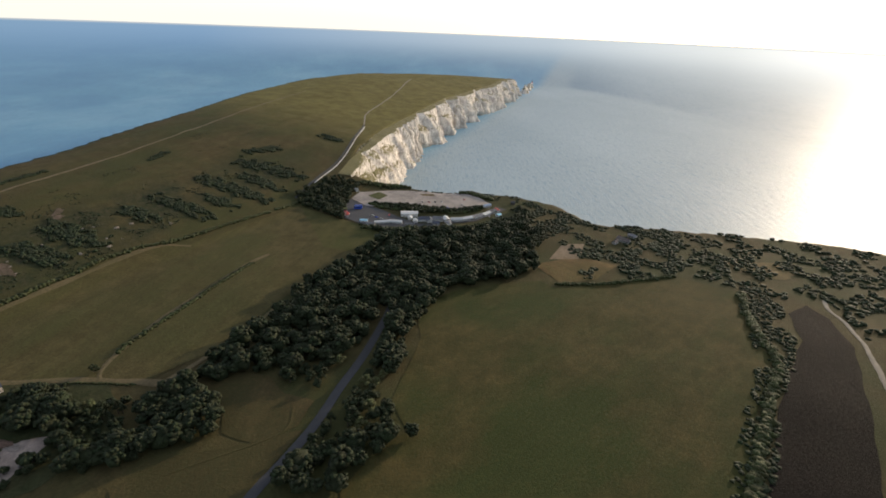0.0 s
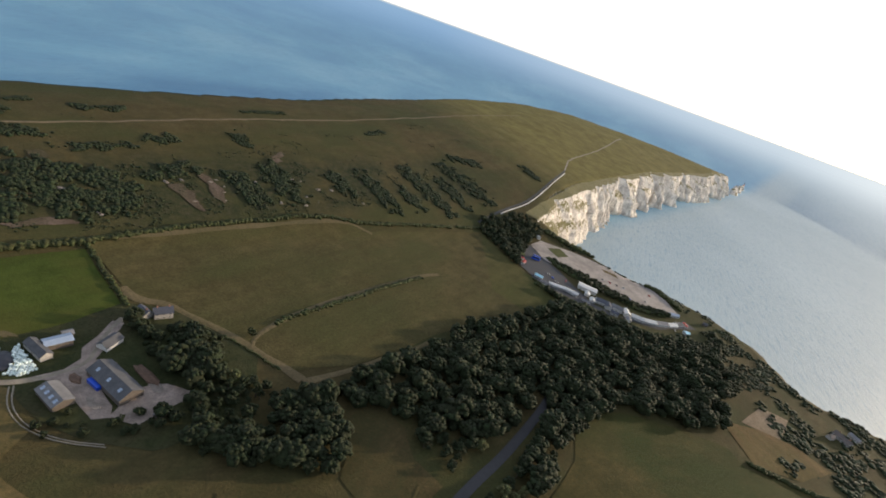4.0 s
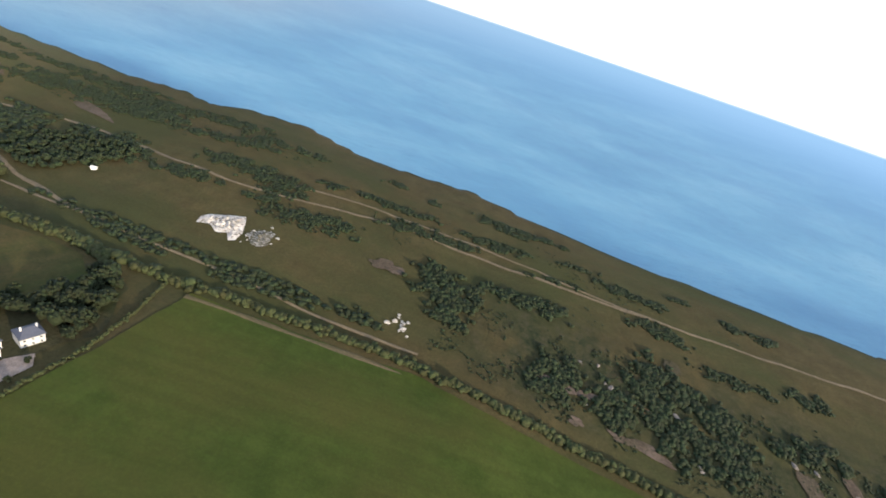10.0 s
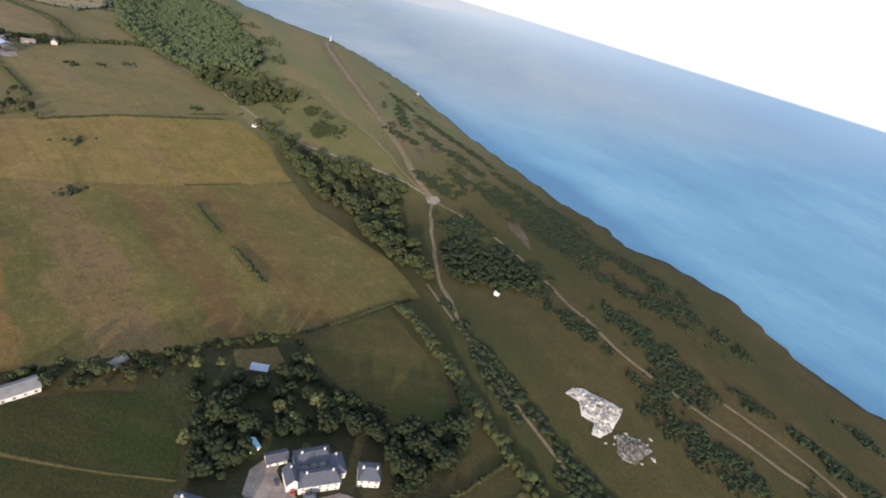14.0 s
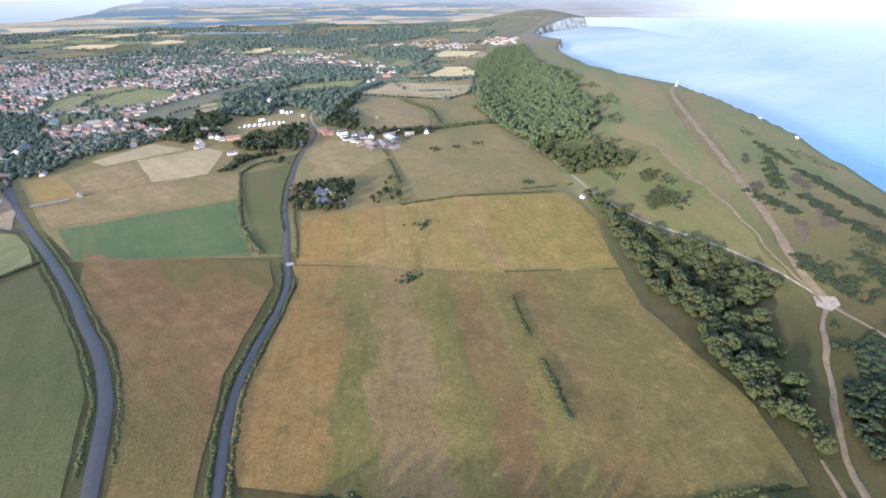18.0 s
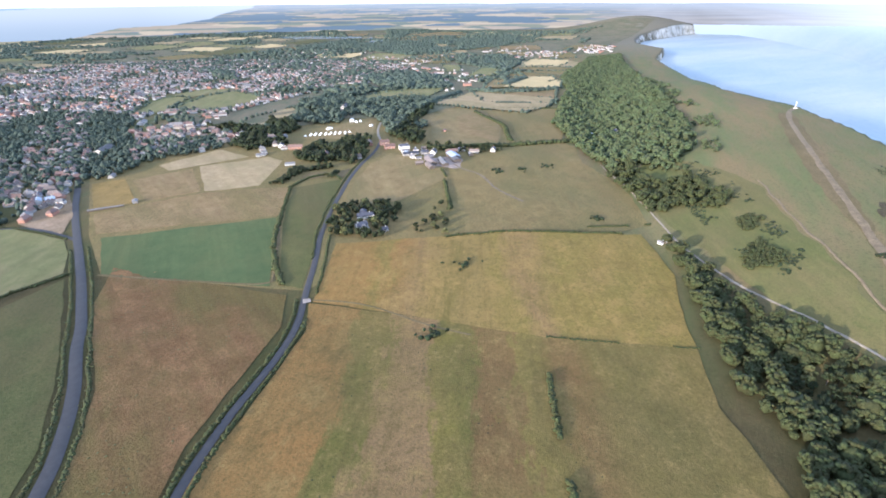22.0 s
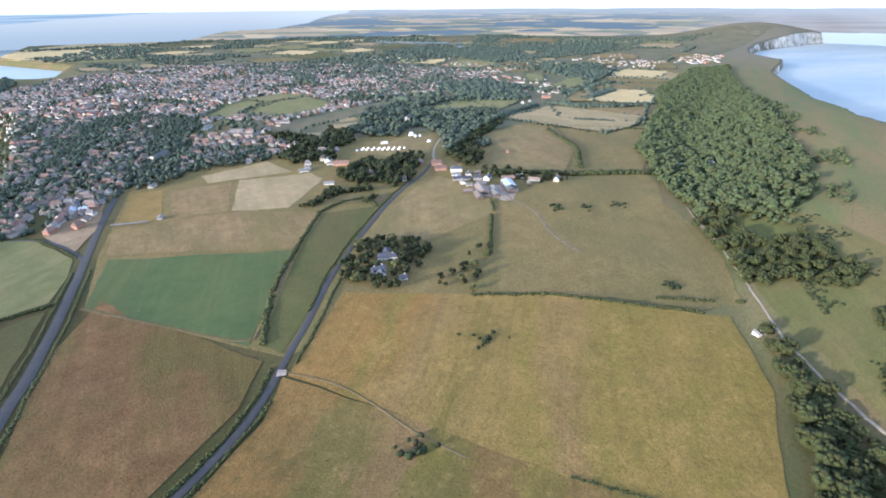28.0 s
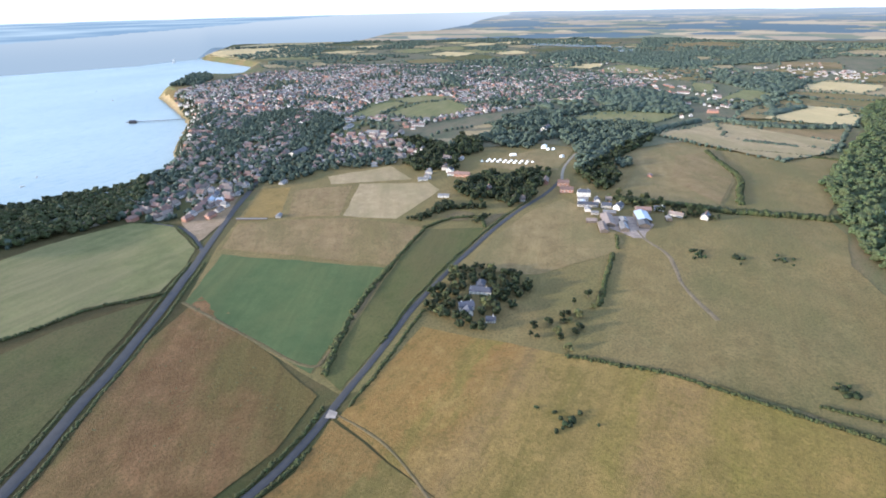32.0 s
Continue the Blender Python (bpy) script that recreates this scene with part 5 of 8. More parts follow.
# ---- trees, woods, hedges and scrub ----
def crown_mesh(name, lobes, spread, tall, low, seed, material, leaves=300):
    """A crown of uneven lobes with loose leaf sprays standing off them, gaps between."""
    r = np.random.default_rng(seed)
    v0, f0 = ICO1
    verts, faces = [], []
    centres = []
    for k in range(lobes):
        a, t = r.uniform(0, 6.28), r.uniform(0, 1)
        rad = spread * math.sqrt(r.uniform(0.05, 1)) * (1 - 0.55 * t)
        c = np.array((rad * math.cos(a), rad * math.sin(a), low + (tall - low) * (0.15 + 0.72 * t)))
        s = r.uniform(0.26, 0.44) * spread * (1.1 - 0.35 * t)
        lump = 1 + r.uniform(-0.26, 0.26, len(v0))
        faces.append(f0 + sum(len(v) for v in verts))
        verts.append(c + v0 * lump[:, None] * np.array((s, s, s * 0.8)))
        centres.append((c, s))
    sprays = []
    n = sum(len(v) for v in verts)
    for k in range(leaves):
        c, s = centres[int(r.integers(0, lobes))]
        d = r.normal(size=3)
        d /= np.linalg.norm(d)
        p = c + d * s * r.uniform(0.95, 1.22) * np.array((1, 1, 0.85))
        a, b = r.normal(size=3), r.normal(size=3)
        a, b = a / np.linalg.norm(a) * r.uniform(0.25, 0.6), b / np.linalg.norm(b) * r.uniform(0.2, 0.45)
        verts.append(np.stack([p - a, p + b, p + a, p - b]))
        sprays.append((n, n + 1, n + 2, n + 3))
        n += 4
    return mesh_of(name, np.vstack(verts), np.vstack(faces).tolist() + sprays, material)


def trunk_mesh(name, tall, radius, seed, spread):
    r = random.Random(seed)
    bm = bmesh.new()
    tube(bm, radius * 1.25, radius * 0.55, -0.6, tall * 0.62, sides=7)
    for k in range(5):
        a, lean = k * 1.26 + r.uniform(-0.4, 0.4), r.uniform(0.5, 0.9)
        length = spread * r.uniform(0.6, 0.85)
        m = Matrix.Translation((0, 0, tall * r.uniform(0.28, 0.5))) @ Matrix.Rotation(a, 4, "Z") @ Matrix.Rotation(lean, 4, "Y") @ Matrix.Translation((0, 0, length / 2))
        bmesh.ops.create_cone(bm, cap_ends=True, segments=5, radius1=radius * 0.42, radius2=radius * 0.12, depth=length, matrix=m)
    me = bpy.data.meshes.new(name)
    bm.to_mesh(me)
    bm.free()
    me.materials.append(M["bark"])
    return me


TREE_KINDS = []
for i, (lobes, spread, tall, low, mat) in enumerate(((18, 4.6, 9.5, 2.4, "leaf"), (22, 5.4, 11.0, 2.6, "leaf"), (16, 4.0, 8.2, 1.8, "leaf"), (20, 5.0, 9.0, 2.0, "leaf_pale"), (15, 3.4, 10.5, 2.2, "leaf"))):
    TREE_KINDS.append((crown_mesh("crown", lobes, spread, tall, low, 20 + i, mat), trunk_mesh("trunk", tall, 0.32, i, spread)))
TREE_LABELS = ("dark green broadleaf tree with a rounded crown", "tall spreading dark green tree", "small dense rounded green tree", "olive-green tree with a broad crown", "slender upright dark green tree")


def tree(x, y, kind, size, group, label="", sink=0.0):
    t = thing("tree", label or TREE_LABELS[kind], "tree", (x, y, ground_z(x, y) - sink), RNG.uniform(0, 360), group)
    t.scale = (size, size, size * RNG.uniform(0.85, 1.12))
    part("trunk", TREE_KINDS[kind][1], None, t)
    part("crown", TREE_KINDS[kind][0], None, t)
    return t


def canopy(name, p, crown, label, seed, material="leaf", k=8, category="woodland"):
    """Many crowns as one body: a broad core under lumps of foliage of uneven size."""
    r = np.random.default_rng(seed + 500)
    crown = np.broadcast_to(crown, (len(p),)) * r.uniform(0.85, 1.15, len(p))
    lift = crown * r.uniform(0.75, 1.25, len(p))
    a, t = r.uniform(0, 6.28, (len(p), k)), r.uniform(0.0, 1.0, (len(p), k))
    out = 0.82 * crown[:, None] * np.sqrt(1 - t ** 2)
    px, py = p[:, 0, None] + out * np.cos(a), p[:, 1, None] + out * np.sin(a)
    up = lift[:, None] + 0.62 * crown[:, None] * t
    size = crown[:, None] * r.uniform(0.26, 0.52, (len(p), k)) * (8 / max(k, 8)) ** 0.5
    pts = np.vstack([p, np.stack([px.ravel(), py.ravel()], 1)])
    return clumps(name, pts, np.concatenate([crown * 0.86, size.ravel()]), 0.85, material, label, category, ICO1, 0.26, 0.5, "stuff", seed, np.concatenate([lift * 0.85, up.ravel()]))


GARDEN = [(304, -246), (312, -325), (262, -362), (250, -412), (214, -405), (192, -365), (200, -352), (196, -300), (200, -250), (240, -232)]
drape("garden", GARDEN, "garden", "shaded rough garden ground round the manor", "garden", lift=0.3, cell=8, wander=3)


def wood(ring, spacing, group, label, size=1.0, single=90, focus=None, seed=1, margin=2.0, material="leaf", base=None, clear=()):
    """A wood: single trees nearest the walk, the rest as one canopy."""
    p = inside(ring, spacing, margin, seed)
    for cx, cy, cr in clear:
        p = p[np.hypot(p[:, 0] - cx, p[:, 1] - cy) > cr]
    r = np.random.default_rng(seed)
    focus = np.array(focus if focus else p.mean(0))
    p = p[np.argsort(np.hypot(*(p - focus).T))]
    for x, y in p[:single]:
        tree(x, y, int(r.choice((0, 0, 1, 1, 2, 3, 4))), size * r.uniform(0.7, 1.2), group)
    rest = p[single:]
    if len(rest):
        canopy("woodland", rest, spacing * 0.68 * size * r.choice((0.65, 0.85, 1.0, 1.2, 1.5), len(rest)), label, seed, material, 26 if base is None else 9)


def hedge(name, line, wide, tall, label, material="hedge", gap=0.0, seed=2, group="field hedges"):
    """A hedge of overlapping bushy clumps along a line."""
    r = np.random.default_rng(seed)
    c = densify(rounded(line, 1), 1.0, False, 0.8, seed)
    keep = waves(c[:, 0], c[:, 1], 14, seed) > -1 + 2 * gap
    c = np.repeat(c[keep], 2, axis=0)
    if not len(c):
        return
    c = c + r.normal(0, wide * 0.22, c.shape)
    rad = r.uniform(0.35, 0.7, len(c)) * wide * 0.75
    ob = clumps(name, c, rad, r.uniform(0.8, 1.2, len(c)) * tall / wide * 1.3, material, label, "hedge", ICO1, 0.3, 0.2, "", seed)
    tagged(ob, group=group)


WOOD_ALUM = [(-378, -268), (-443, -258), (-528, -250), (-556, -216), (-585, -178), (-612, -140), (-655, -112), (-640, -60), (-560, -62), (-510, -49), (-466, -78), (-426, -124), (-379, -131), (-335, -133), (-302, -128), (-270, -118), (-245, -124), (-233, -110), (-222, -82),
             (-205, -90), (-191, -103), (-165, -106), (-140, -140), (-170, -142), (-243, -145), (-281, -148), (-350, -158), (-360, -170), (-281, -163), (-240, -161), (-229, -166), (-233, -205), (-232, -224), (-208, -235), (-196, -254), (-230, -255), (-294, -253)]
wood(WOOD_ALUM, 8.2, "trees of the wood by the bay", "dense dark green canopy of the wood by the bay", 0.95, 45, (-230, -150), 11)
wood([(-143, -345), (-162, -322), (-170, -286), (-184, -268), (-200, -252), (-205, -238), (-196, -216), (-176, -197), (-158, -212), (-131, -222), (-112, -262), (-126, -272), (-131, -300), (-135, -325)], 8.0, "trees round the farm", "dark trees behind the farm", 0.9, 22, (-150, -270), 12)
wood([(-608, -437), (-658, -432), (-710, -431), (-716, -412), (-717, -380), (-685, -376), (-642, -364), (-598, -347), (-560, -328), (-566, -350), (-578, -385), (-588, -420)], 6.2, "trees by the car park", "dense dark trees on the slope above the car park", 0.8, 8, None, 13)
WOOD_DOWN = [(2887, -112), (1932, -252), (1527, -309), (1208, -359), (1041, -365), (980, -330), (999, -284), (965, -262), (1015, -235), (1082, -195), (1176, -158), (1279, -112), (1754, -60), (2024, 9), (2715, 16)]
wood(WOOD_DOWN, 7.6, "trees at the edge of the hanging wood", "deep green hanging wood on the flank of the down", 0.92, 12, (1000, -270), 14, 2.0, "leaf_wood", ICO1, ((1192, -205, 9), (1203, -245, 9)))
fringe = inside([(1932, -275), (1527, -345), (1208, -405), (1030, -400), (955, -350), (975, -300), (1041, -350), (1208, -350), (1527, -300), (1932, -240)], 9.0, 0, 141)
fringe = fringe[waves(fringe[:, 0], fringe[:, 1], 22, 5) > -0.1]
canopy("thicket", fringe, np.random.default_rng(8).uniform(1.6, 4.2, len(fringe)), "ragged scrub at the upper edge of the wood", 142, "leaf_wood", 4, "scrub")
wood([(915, -329), (954, -351), (859, -403), (831, -392), (840, -347), (820, -324), (844, -305), (919, -314)], 7.5, "trees of the belt below the down", "scrubby trees on the spur of the wood", 0.7, 4, None, 26, 2.0, "leaf_belt")
wood([(980, -262), (945, -258), (880, -293), (830, -312), (850, -322), (919, -314), (960, -300), (999, -284)], 10.0, "trees of the belt below the down", "scattered trees beside the wood track", 0.75, 4, None, 27, 2.0, "leaf_belt")
for bx, by, brx, bry, sd in ((797, -411, 17, 13, 28), (727, -414, 27, 15, 29)):
    q = inside(blob(bx, by, brx, bry, 10, sd), 3.4, 0.5, sd)
    canopy("thicket", q, 1.8, "oval thicket of grey-green thorn on the green flank", sd, "leaf_belt", 8, "scrub")
wood([(778, -328), (740, -352), (690, -375), (640, -415), (600, -455), (560, -480), (535, -470), (528, -432), (515, -404), (546, -380), (607, -365), (690, -348)], 7.4, "trees of the belt below the down", "belt of green trees below the down", 0.95, 30, (560, -430), 15, 2.0, "leaf_belt")
wood([(528, -404), (520, -458), (470, -456), (430, -450), (372, -447), (395, -430), (459, -407)], 7.0, "trees of the belt below the down", "bushy belt below the down", 0.95, 5, None, 16, 2.0, "leaf_belt")
canopy("thicket", inside([(432, -473), (437, -496), (398, -520), (352, -532), (338, -515), (351, -491), (372, -462), (393, -460)], 5.2, 0.5, 36), 3.0, "dense dark thicket above the path", 36, "gorse", 5, "scrub")
canopy("shrubbery", inside([(-646, -332), (-636, -296), (-634, -262), (-644, -225), (-668, -186), (-694, -160), (-702, -168), (-672, -198), (-664, -232), (-664, -276), (-652, -300)], 5.5, 0.3, 37), 3.6, "dark shrubbery between car park and shops", 37, "leaf", 5, "shrubs")
canopy("shrubbery", inside([(-545, -290), (-552, -262), (-548, -240), (-580, -200), (-590, -172), (-622, -140), (-660, -118), (-690, -112), (-720, -118), (-700, -90), (-640, -90), (-600, -130), (-560, -190), (-535, -245)], 6.5, 0.3, 38), 4.2, "dark shrubs behind the shops of the attraction", 38, "leaf", 5, "shrubs")
GROVE = [(652, 13), (714, 44), (747, 32), (768, -8), (752, -34), (701, -50), (674, -56), (655, -36)]
grove = inside(GROVE, 14.0, 2.0, 18)
q = inside(GROVE, 7.5, 1.0, 180)
q = q[(np.hypot(q[:, 0] - 710, q[:, 1] + 3) > 13) & (np.hypot(q[:, 0] - 681, q[:, 1] + 20) > 11) & (np.hypot(q[:, 0] - 684, q[:, 1] + 44) > 7)]
canopy("grove", q[::2], 3.9, "dense dark trees round the villas", 181, "leaf", 8, "trees")
for x, y in grove:
    if np.hypot(x - 708, y + 6) > 12 and np.hypot(x - 681, y + 18) > 11 and np.hypot(x - 684, y + 44) > 8:
        tree(x, y, int(RNG.choice((0, 1, 3, 4))), RNG.uniform(0.75, 1.15), "trees round the villas")
for x, y in inside([(686, -68), (722, -70), (750, -70), (782, -74), (767, -92), (693, -116), (682, -90)], 13.0, 1.0, 19):
    tree(x, y, int(RNG.choice((0, 2, 3, 4))), RNG.uniform(0.55, 0.95), "trees of the paddock")
MANOR_TREES = [(300, -250), (310, -325), (258, -362), (246, -412), (212, -385), (218, -362), (244, -335), (244, -300), (216, -278), (200, -250), (240, -236)]
wood([(290, -262), (288, -288), (286, -318), (302, -322), (285, -333), (268, -343), (252, -359), (235, -367), (237, -398), (246, -412), (214, -405), (205, -385), (192, -365), (200, -352), (228, -356), (240, -340), (240, -300), (222, -286), (222, -264), (250, -266)], 6.0, "garden trees round the manor", "dense dark garden trees round the manor", 1.0, 0, None, 23, 1.0, "leaf", None, ((289, -301, 12), (212, -267, 12), (238, -294, 7), (262, -322, 12), (262, -298, 9), (280, -280, 10)))
wood([(299, -180), (303, -217), (308, -255), (317, -284), (320, -330), (311, -330), (309, -286), (297, -262), (285, -257), (283, -217), (286, -192)], 5.6, "trees of the hedgerow by the stable", "tangled dark hedgerow trees between two fields", 0.62, 10, None, 33, 0.3, "leaf_belt")
MANOR_FIELD = np.array([(309, -330), (328, -358), (345, -397), (302, -405), (260, -411), (239, -398), (237, -368), (255, -359), (270, -343), (288, -334)], float)
for x, y in inside(MANOR_TREES, 12.0, 1.0, 20):
    if outline_distance(np.array([x]), np.array([y]), MANOR_FIELD)[0] < 0 and y < -262 and np.hypot(x - 289, y + 301) > 14 and np.hypot(x - 212, y + 268) > 13 and RNG.random() < 0.85:
        tree(x, y, int(RNG.choice((0, 1, 2, 3, 3, 4))), RNG.uniform(0.5, 0.95), "garden trees round the manor")
hedge("hedge", [(-722, -384), (-742, -350), (-760, -300), (-770, -245), (-766, -195), (-750, -165)], 9.0, 5.0, "dark bushes along the seaward edge of the lot", seed=53, group="planting of the attraction")
hedge("hedge", [(-545, -290), (-552, -255), (-575, -215), (-600, -170), (-640, -135)], 6.0, 4.5, "dark bushes behind the service buildings", seed=54, group="planting of the attraction")
for x, y, k, s in ((-192, -323, 0, 0.75), (-48, -284, 1, 0.85), (205, -262, 3, 0.5), (232, -318, 3, 0.55), (197, -335, 2, 0.5), (192, -322, 2, 0.45), (225, -362, 3, 0.7)):
    tree(x, y, k, s, "lone trees", "lone rounded bushy tree in the field")
for x, y in inside([(1010, 62), (1045, 60), (1050, -60), (1025, -75), (1003, -20), (1000, 40)], 13.0, 0, 21):
    tree(x, y, int(RNG.choice((0, 1, 3))), RNG.uniform(0.6, 1.0), "trees of the hamlet")

wood([(-128, -374), (-138, -352), (-160, -348), (-175, -325), (-152, -296), (-132, -312), (-126, -345)], 7.0, "trees round the farm", "dark trees between farmhouse and barn", 0.8, 8, None, 24, 1.0, "leaf", None, ((-147, -363, 9), (-114, -344, 8), (-121, -312, 7)))
wood([(-72, -303), (-64, -292), (-95, -276), (-122, -268), (-130, -280), (-112, -286), (-92, -291), (-84, -300)], 6.5, "trees round the farm", "bushy trees north of the barns", 0.65, 6, None, 25, 0.5)
# hedges and field edges
hedge("hedge", [(186, -432), (155, -437), (110, -446), (46, -457), (-10, -457), (-91, -459), (-133, -460)], 5.5, 3.6, "scrubby hedge along the foot of the down", seed=3)
hedge("hedge", [(-133, -460), (-183, -466), (-259, -467), (-346, -469), (-397, -448), (-460, -441), (-562, -424), (-600, -420)], 4.5, 2.8, "low hedge along the foot of the down", seed=4, gap=0.1)
hedge("hedge", [(-133, -456), (-134, -426), (-134, -380)], 3.4, 2.6, "dark hedge between two fields", seed=5)
hedge("hedge", [(-216, -329), (-254, -334), (-290, -336), (-335, -342), (-391, -344)], 4.0, 2.4, "broken hedge across the stubble", seed=6, gap=0.22)
hedge("hedge", [(322, -330), (331, -356), (349, -394), (357, -418)], 2.6, 1.6, "thin dark hedge of thorn", seed=7, gap=0.15)
hedge("hedge", [(345, -402), (332, -411), (302, -412), (262, -418), (238, -412)], 5.0, 4.0, "tall dark overgrown hedge of thorn", seed=71)
hedge("hedge", [(345, -405), (330, -412), (289, -418), (231, -424), (190, -428)], 7.0, 4.5, "overgrown hedge below the down", seed=8)
hedge("hedge", [(204, -425), (189, -371), (186, -330), (186, -284)], 2.6, 1.9, "trimmed hedge beside the garden", seed=9)
hedge("hedge", [(516, -265), (474, -278), (445, -288)], 3.6, 2.4, "line of bushes in the rough field", seed=10, gap=0.3)
hedge("hedge", [(430, -294), (380, -311)], 4.4, 2.6, "dark line of tangled brambles", seed=11)
hedge("hedge", [(692, -116), (712, -148), (730, -180), (740, -214), (751, -246), (765, -291)], 3.2, 2.2, "low thorn hedge between fields", seed=12)
hedge("hedge", [(584, -360), (556, -250), (552, -215)], 2.0, 1.2, "thin broken hedge across the rough field", seed=13, gap=0.5)
hedge("hedge", [(676, 92), (620, 56), (575, 18), (548, -12)], 4.6, 2.8, "bushy hedge beside the crop", seed=14, gap=0.1)
hedge("hedge", [(766, 148), (725, 122), (676, 92)], 3.6, 2.4, "hedge beside the green crop", seed=15)
hedge("hedge", [(818, 98), (840, 128), (800, 150), (766, 148)], 4.0, 3.0, "bushy hedge at the field corner", seed=16)
hedge("hedge", [(488, 190), (427, 198), (389, 180), (330, 178), (290, 150)], 3.6, 2.2, "dark hedge between pastures", seed=17)
hedge("hedge", [(544, 284), (545, 340), (540, 392), (500, 426)], 2.6, 1.6, "low hedge beside the side road", seed=18)
hedge("hedge", [(865, -44), (820, -66), (770, -92)], 4.0, 3.2, "hedge with small trees in it", seed=19)
for k, (line, wide, tall, label) in enumerate((([(1014, 48), (1021, 25), (1052, -28), (1070, -74), (1109, -129), (1135, -172)], 9.0, 6.0, "thick belt of hedgerow trees below the dry pasture"), ([(1360, 84), (1300, 36), (1233, -25), (1170, -48), (1112, -72)], 6.0, 5.0, "tall hedge with trees between two dry fields"),
                                                ([(1388, 77), (1430, 24), (1442, -20), (1462, -90)], 5.0, 3.6, "dark hedge along the top of the dry field"), ([(1689, 220), (1662, 150), (1672, 90), (1700, 45), (1775, -28)], 14.0, 9.0, "broad belt of dark trees between far fields"),
                                                ([(1490, 70), (1508, 20), (1514, -12)], 8.0, 6.0, "row of dark trees in the field"), ([(1105, 160), (1210, 204), (1309, 226), (1459, 242), (1639, 228)], 14.0, 8.0, "thick row of trees along the lane"),
                                                ([(2190, 210), (2120, 90), (2090, 30), (2155, -33)], 5.0, 3.5, "dark hedge across the terraced field"), ([(2410, 165), (2350, 40), (2316, -23)], 5.0, 3.5, "dark hedge across the terraced field"), ([(1818, 143), (1910, 138), (1997, 124)], 22.0, 9.0, "dark copse between two far fields"))):
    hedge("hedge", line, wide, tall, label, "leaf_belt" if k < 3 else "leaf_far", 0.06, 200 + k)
hedge("hedge", [(-480, -27), (-496, 9), (-525, 55), (-556, 96)], 4.5, 3.2, "dark hedge along the meadow", seed=23)
hedge("hedge", [(-536, 158), (-466, 152), (-424, 154), (-396, 158), (-359, 146), (-302, 127), (-240, 108), (-150, 80)], 6.5, 3.4, "overgrown bank beside the heather", seed=24)
hedge("hedge", [(-160, -364), (-172, -338), (-184, -312), (-192, -284)], 2.2, 1.2, "weedy overgrown field edge strip", seed=25, gap=0.4)
hedge("hedge", [(30, -325), (10, -344), (-12, -352), (-35, -354), (-60, -342)], 2.2, 1.6, "low hedge along the farm lane", seed=26, gap=0.2)
hedge("hedge", [(880, -40), (905, -22)], 3.0, 2.4, "short hedge by the farm", seed=27)
hedge("hedge", [(770, -255), (800, -320)], 3.0, 2.0, "dark thorn bushes at the field corner", seed=28, gap=0.2)
for line, sd in (([(284, -66), (322, -38), (339, -21), (368, 13), (403, 64), (443, 119), (478, 173), (526, 249)], 31), ([(296, -78), (332, -49), (351, -30), (380, 3), (415, 55), (455, 110), (490, 163), (538, 239)], 32)):
    hedge("verge", line, 2.6, 0.8, "rough verge and low hedge beside the main road", seed=sd, group="road verges")
for line, sd in (([(284, -141), (322, -119), (350, -105), (394, -91), (438, -82), (478, -71), (502, -60), (530, -43)], 33), ([(287, -151), (326, -129), (354, -115), (396, -101), (440, -92), (482, -81), (508, -70)], 34),
                 ([(598, -10), (645, 20), (706, 50), (780, 79), (858, 108), (928, 124)], 35), ([(544, -54), (604, -22), (653, 6)], 36)):
    hedge("verge", line, 2.8, 1.4, "dark hedge bank beside the lane", seed=sd, group="road verges")
for k, (x, y, s) in enumerate(((927, -104, 6), (945, -134, 4), (972, -164, 5), (640, -156, 6), (530, -172, 5), (800, -262, 4))):
    q = np.array([(x, y)]) + np.random.default_rng(k).normal(0, s, (14, 2))
    tagged(clumps("thicket", q, np.random.default_rng(k).uniform(1.2, 2.6, 14), 0.85, "gorse", "dark clump of thorn bushes in the pasture", "bush", ICO1, 0.3, 0.2, "stuff", k), group="thickets in the fields")


def scrub(ring, count, low, high, keep, stretch, name, label, seed, material="gorse", squash=0.7):
    """Bushes in drifts that run along the slope."""
    r = np.random.default_rng(seed)
    ring = np.array(ring, float)
    lo, hi = ring.min(0), ring.max(0)
    p = r.uniform(lo, hi, (count, 2))
    p = p[outline_distance(p[:, 0], p[:, 1], ring) > 2]
    w = waves(p[:, 0] / stretch, p[:, 1], 9.0, seed) + 0.6 * waves(p[:, 0] / stretch, p[:, 1], 23.0, seed + 2) + r.uniform(-0.15, 0.15, len(p))
    p = p[w > keep]
    clumps(name, p, r.uniform(low, high, len(p)), r.uniform(0.5, 1.0, len(p)) * squash, material, label, "scrub", ICO1, 0.32, 0.25, "stuff", seed)


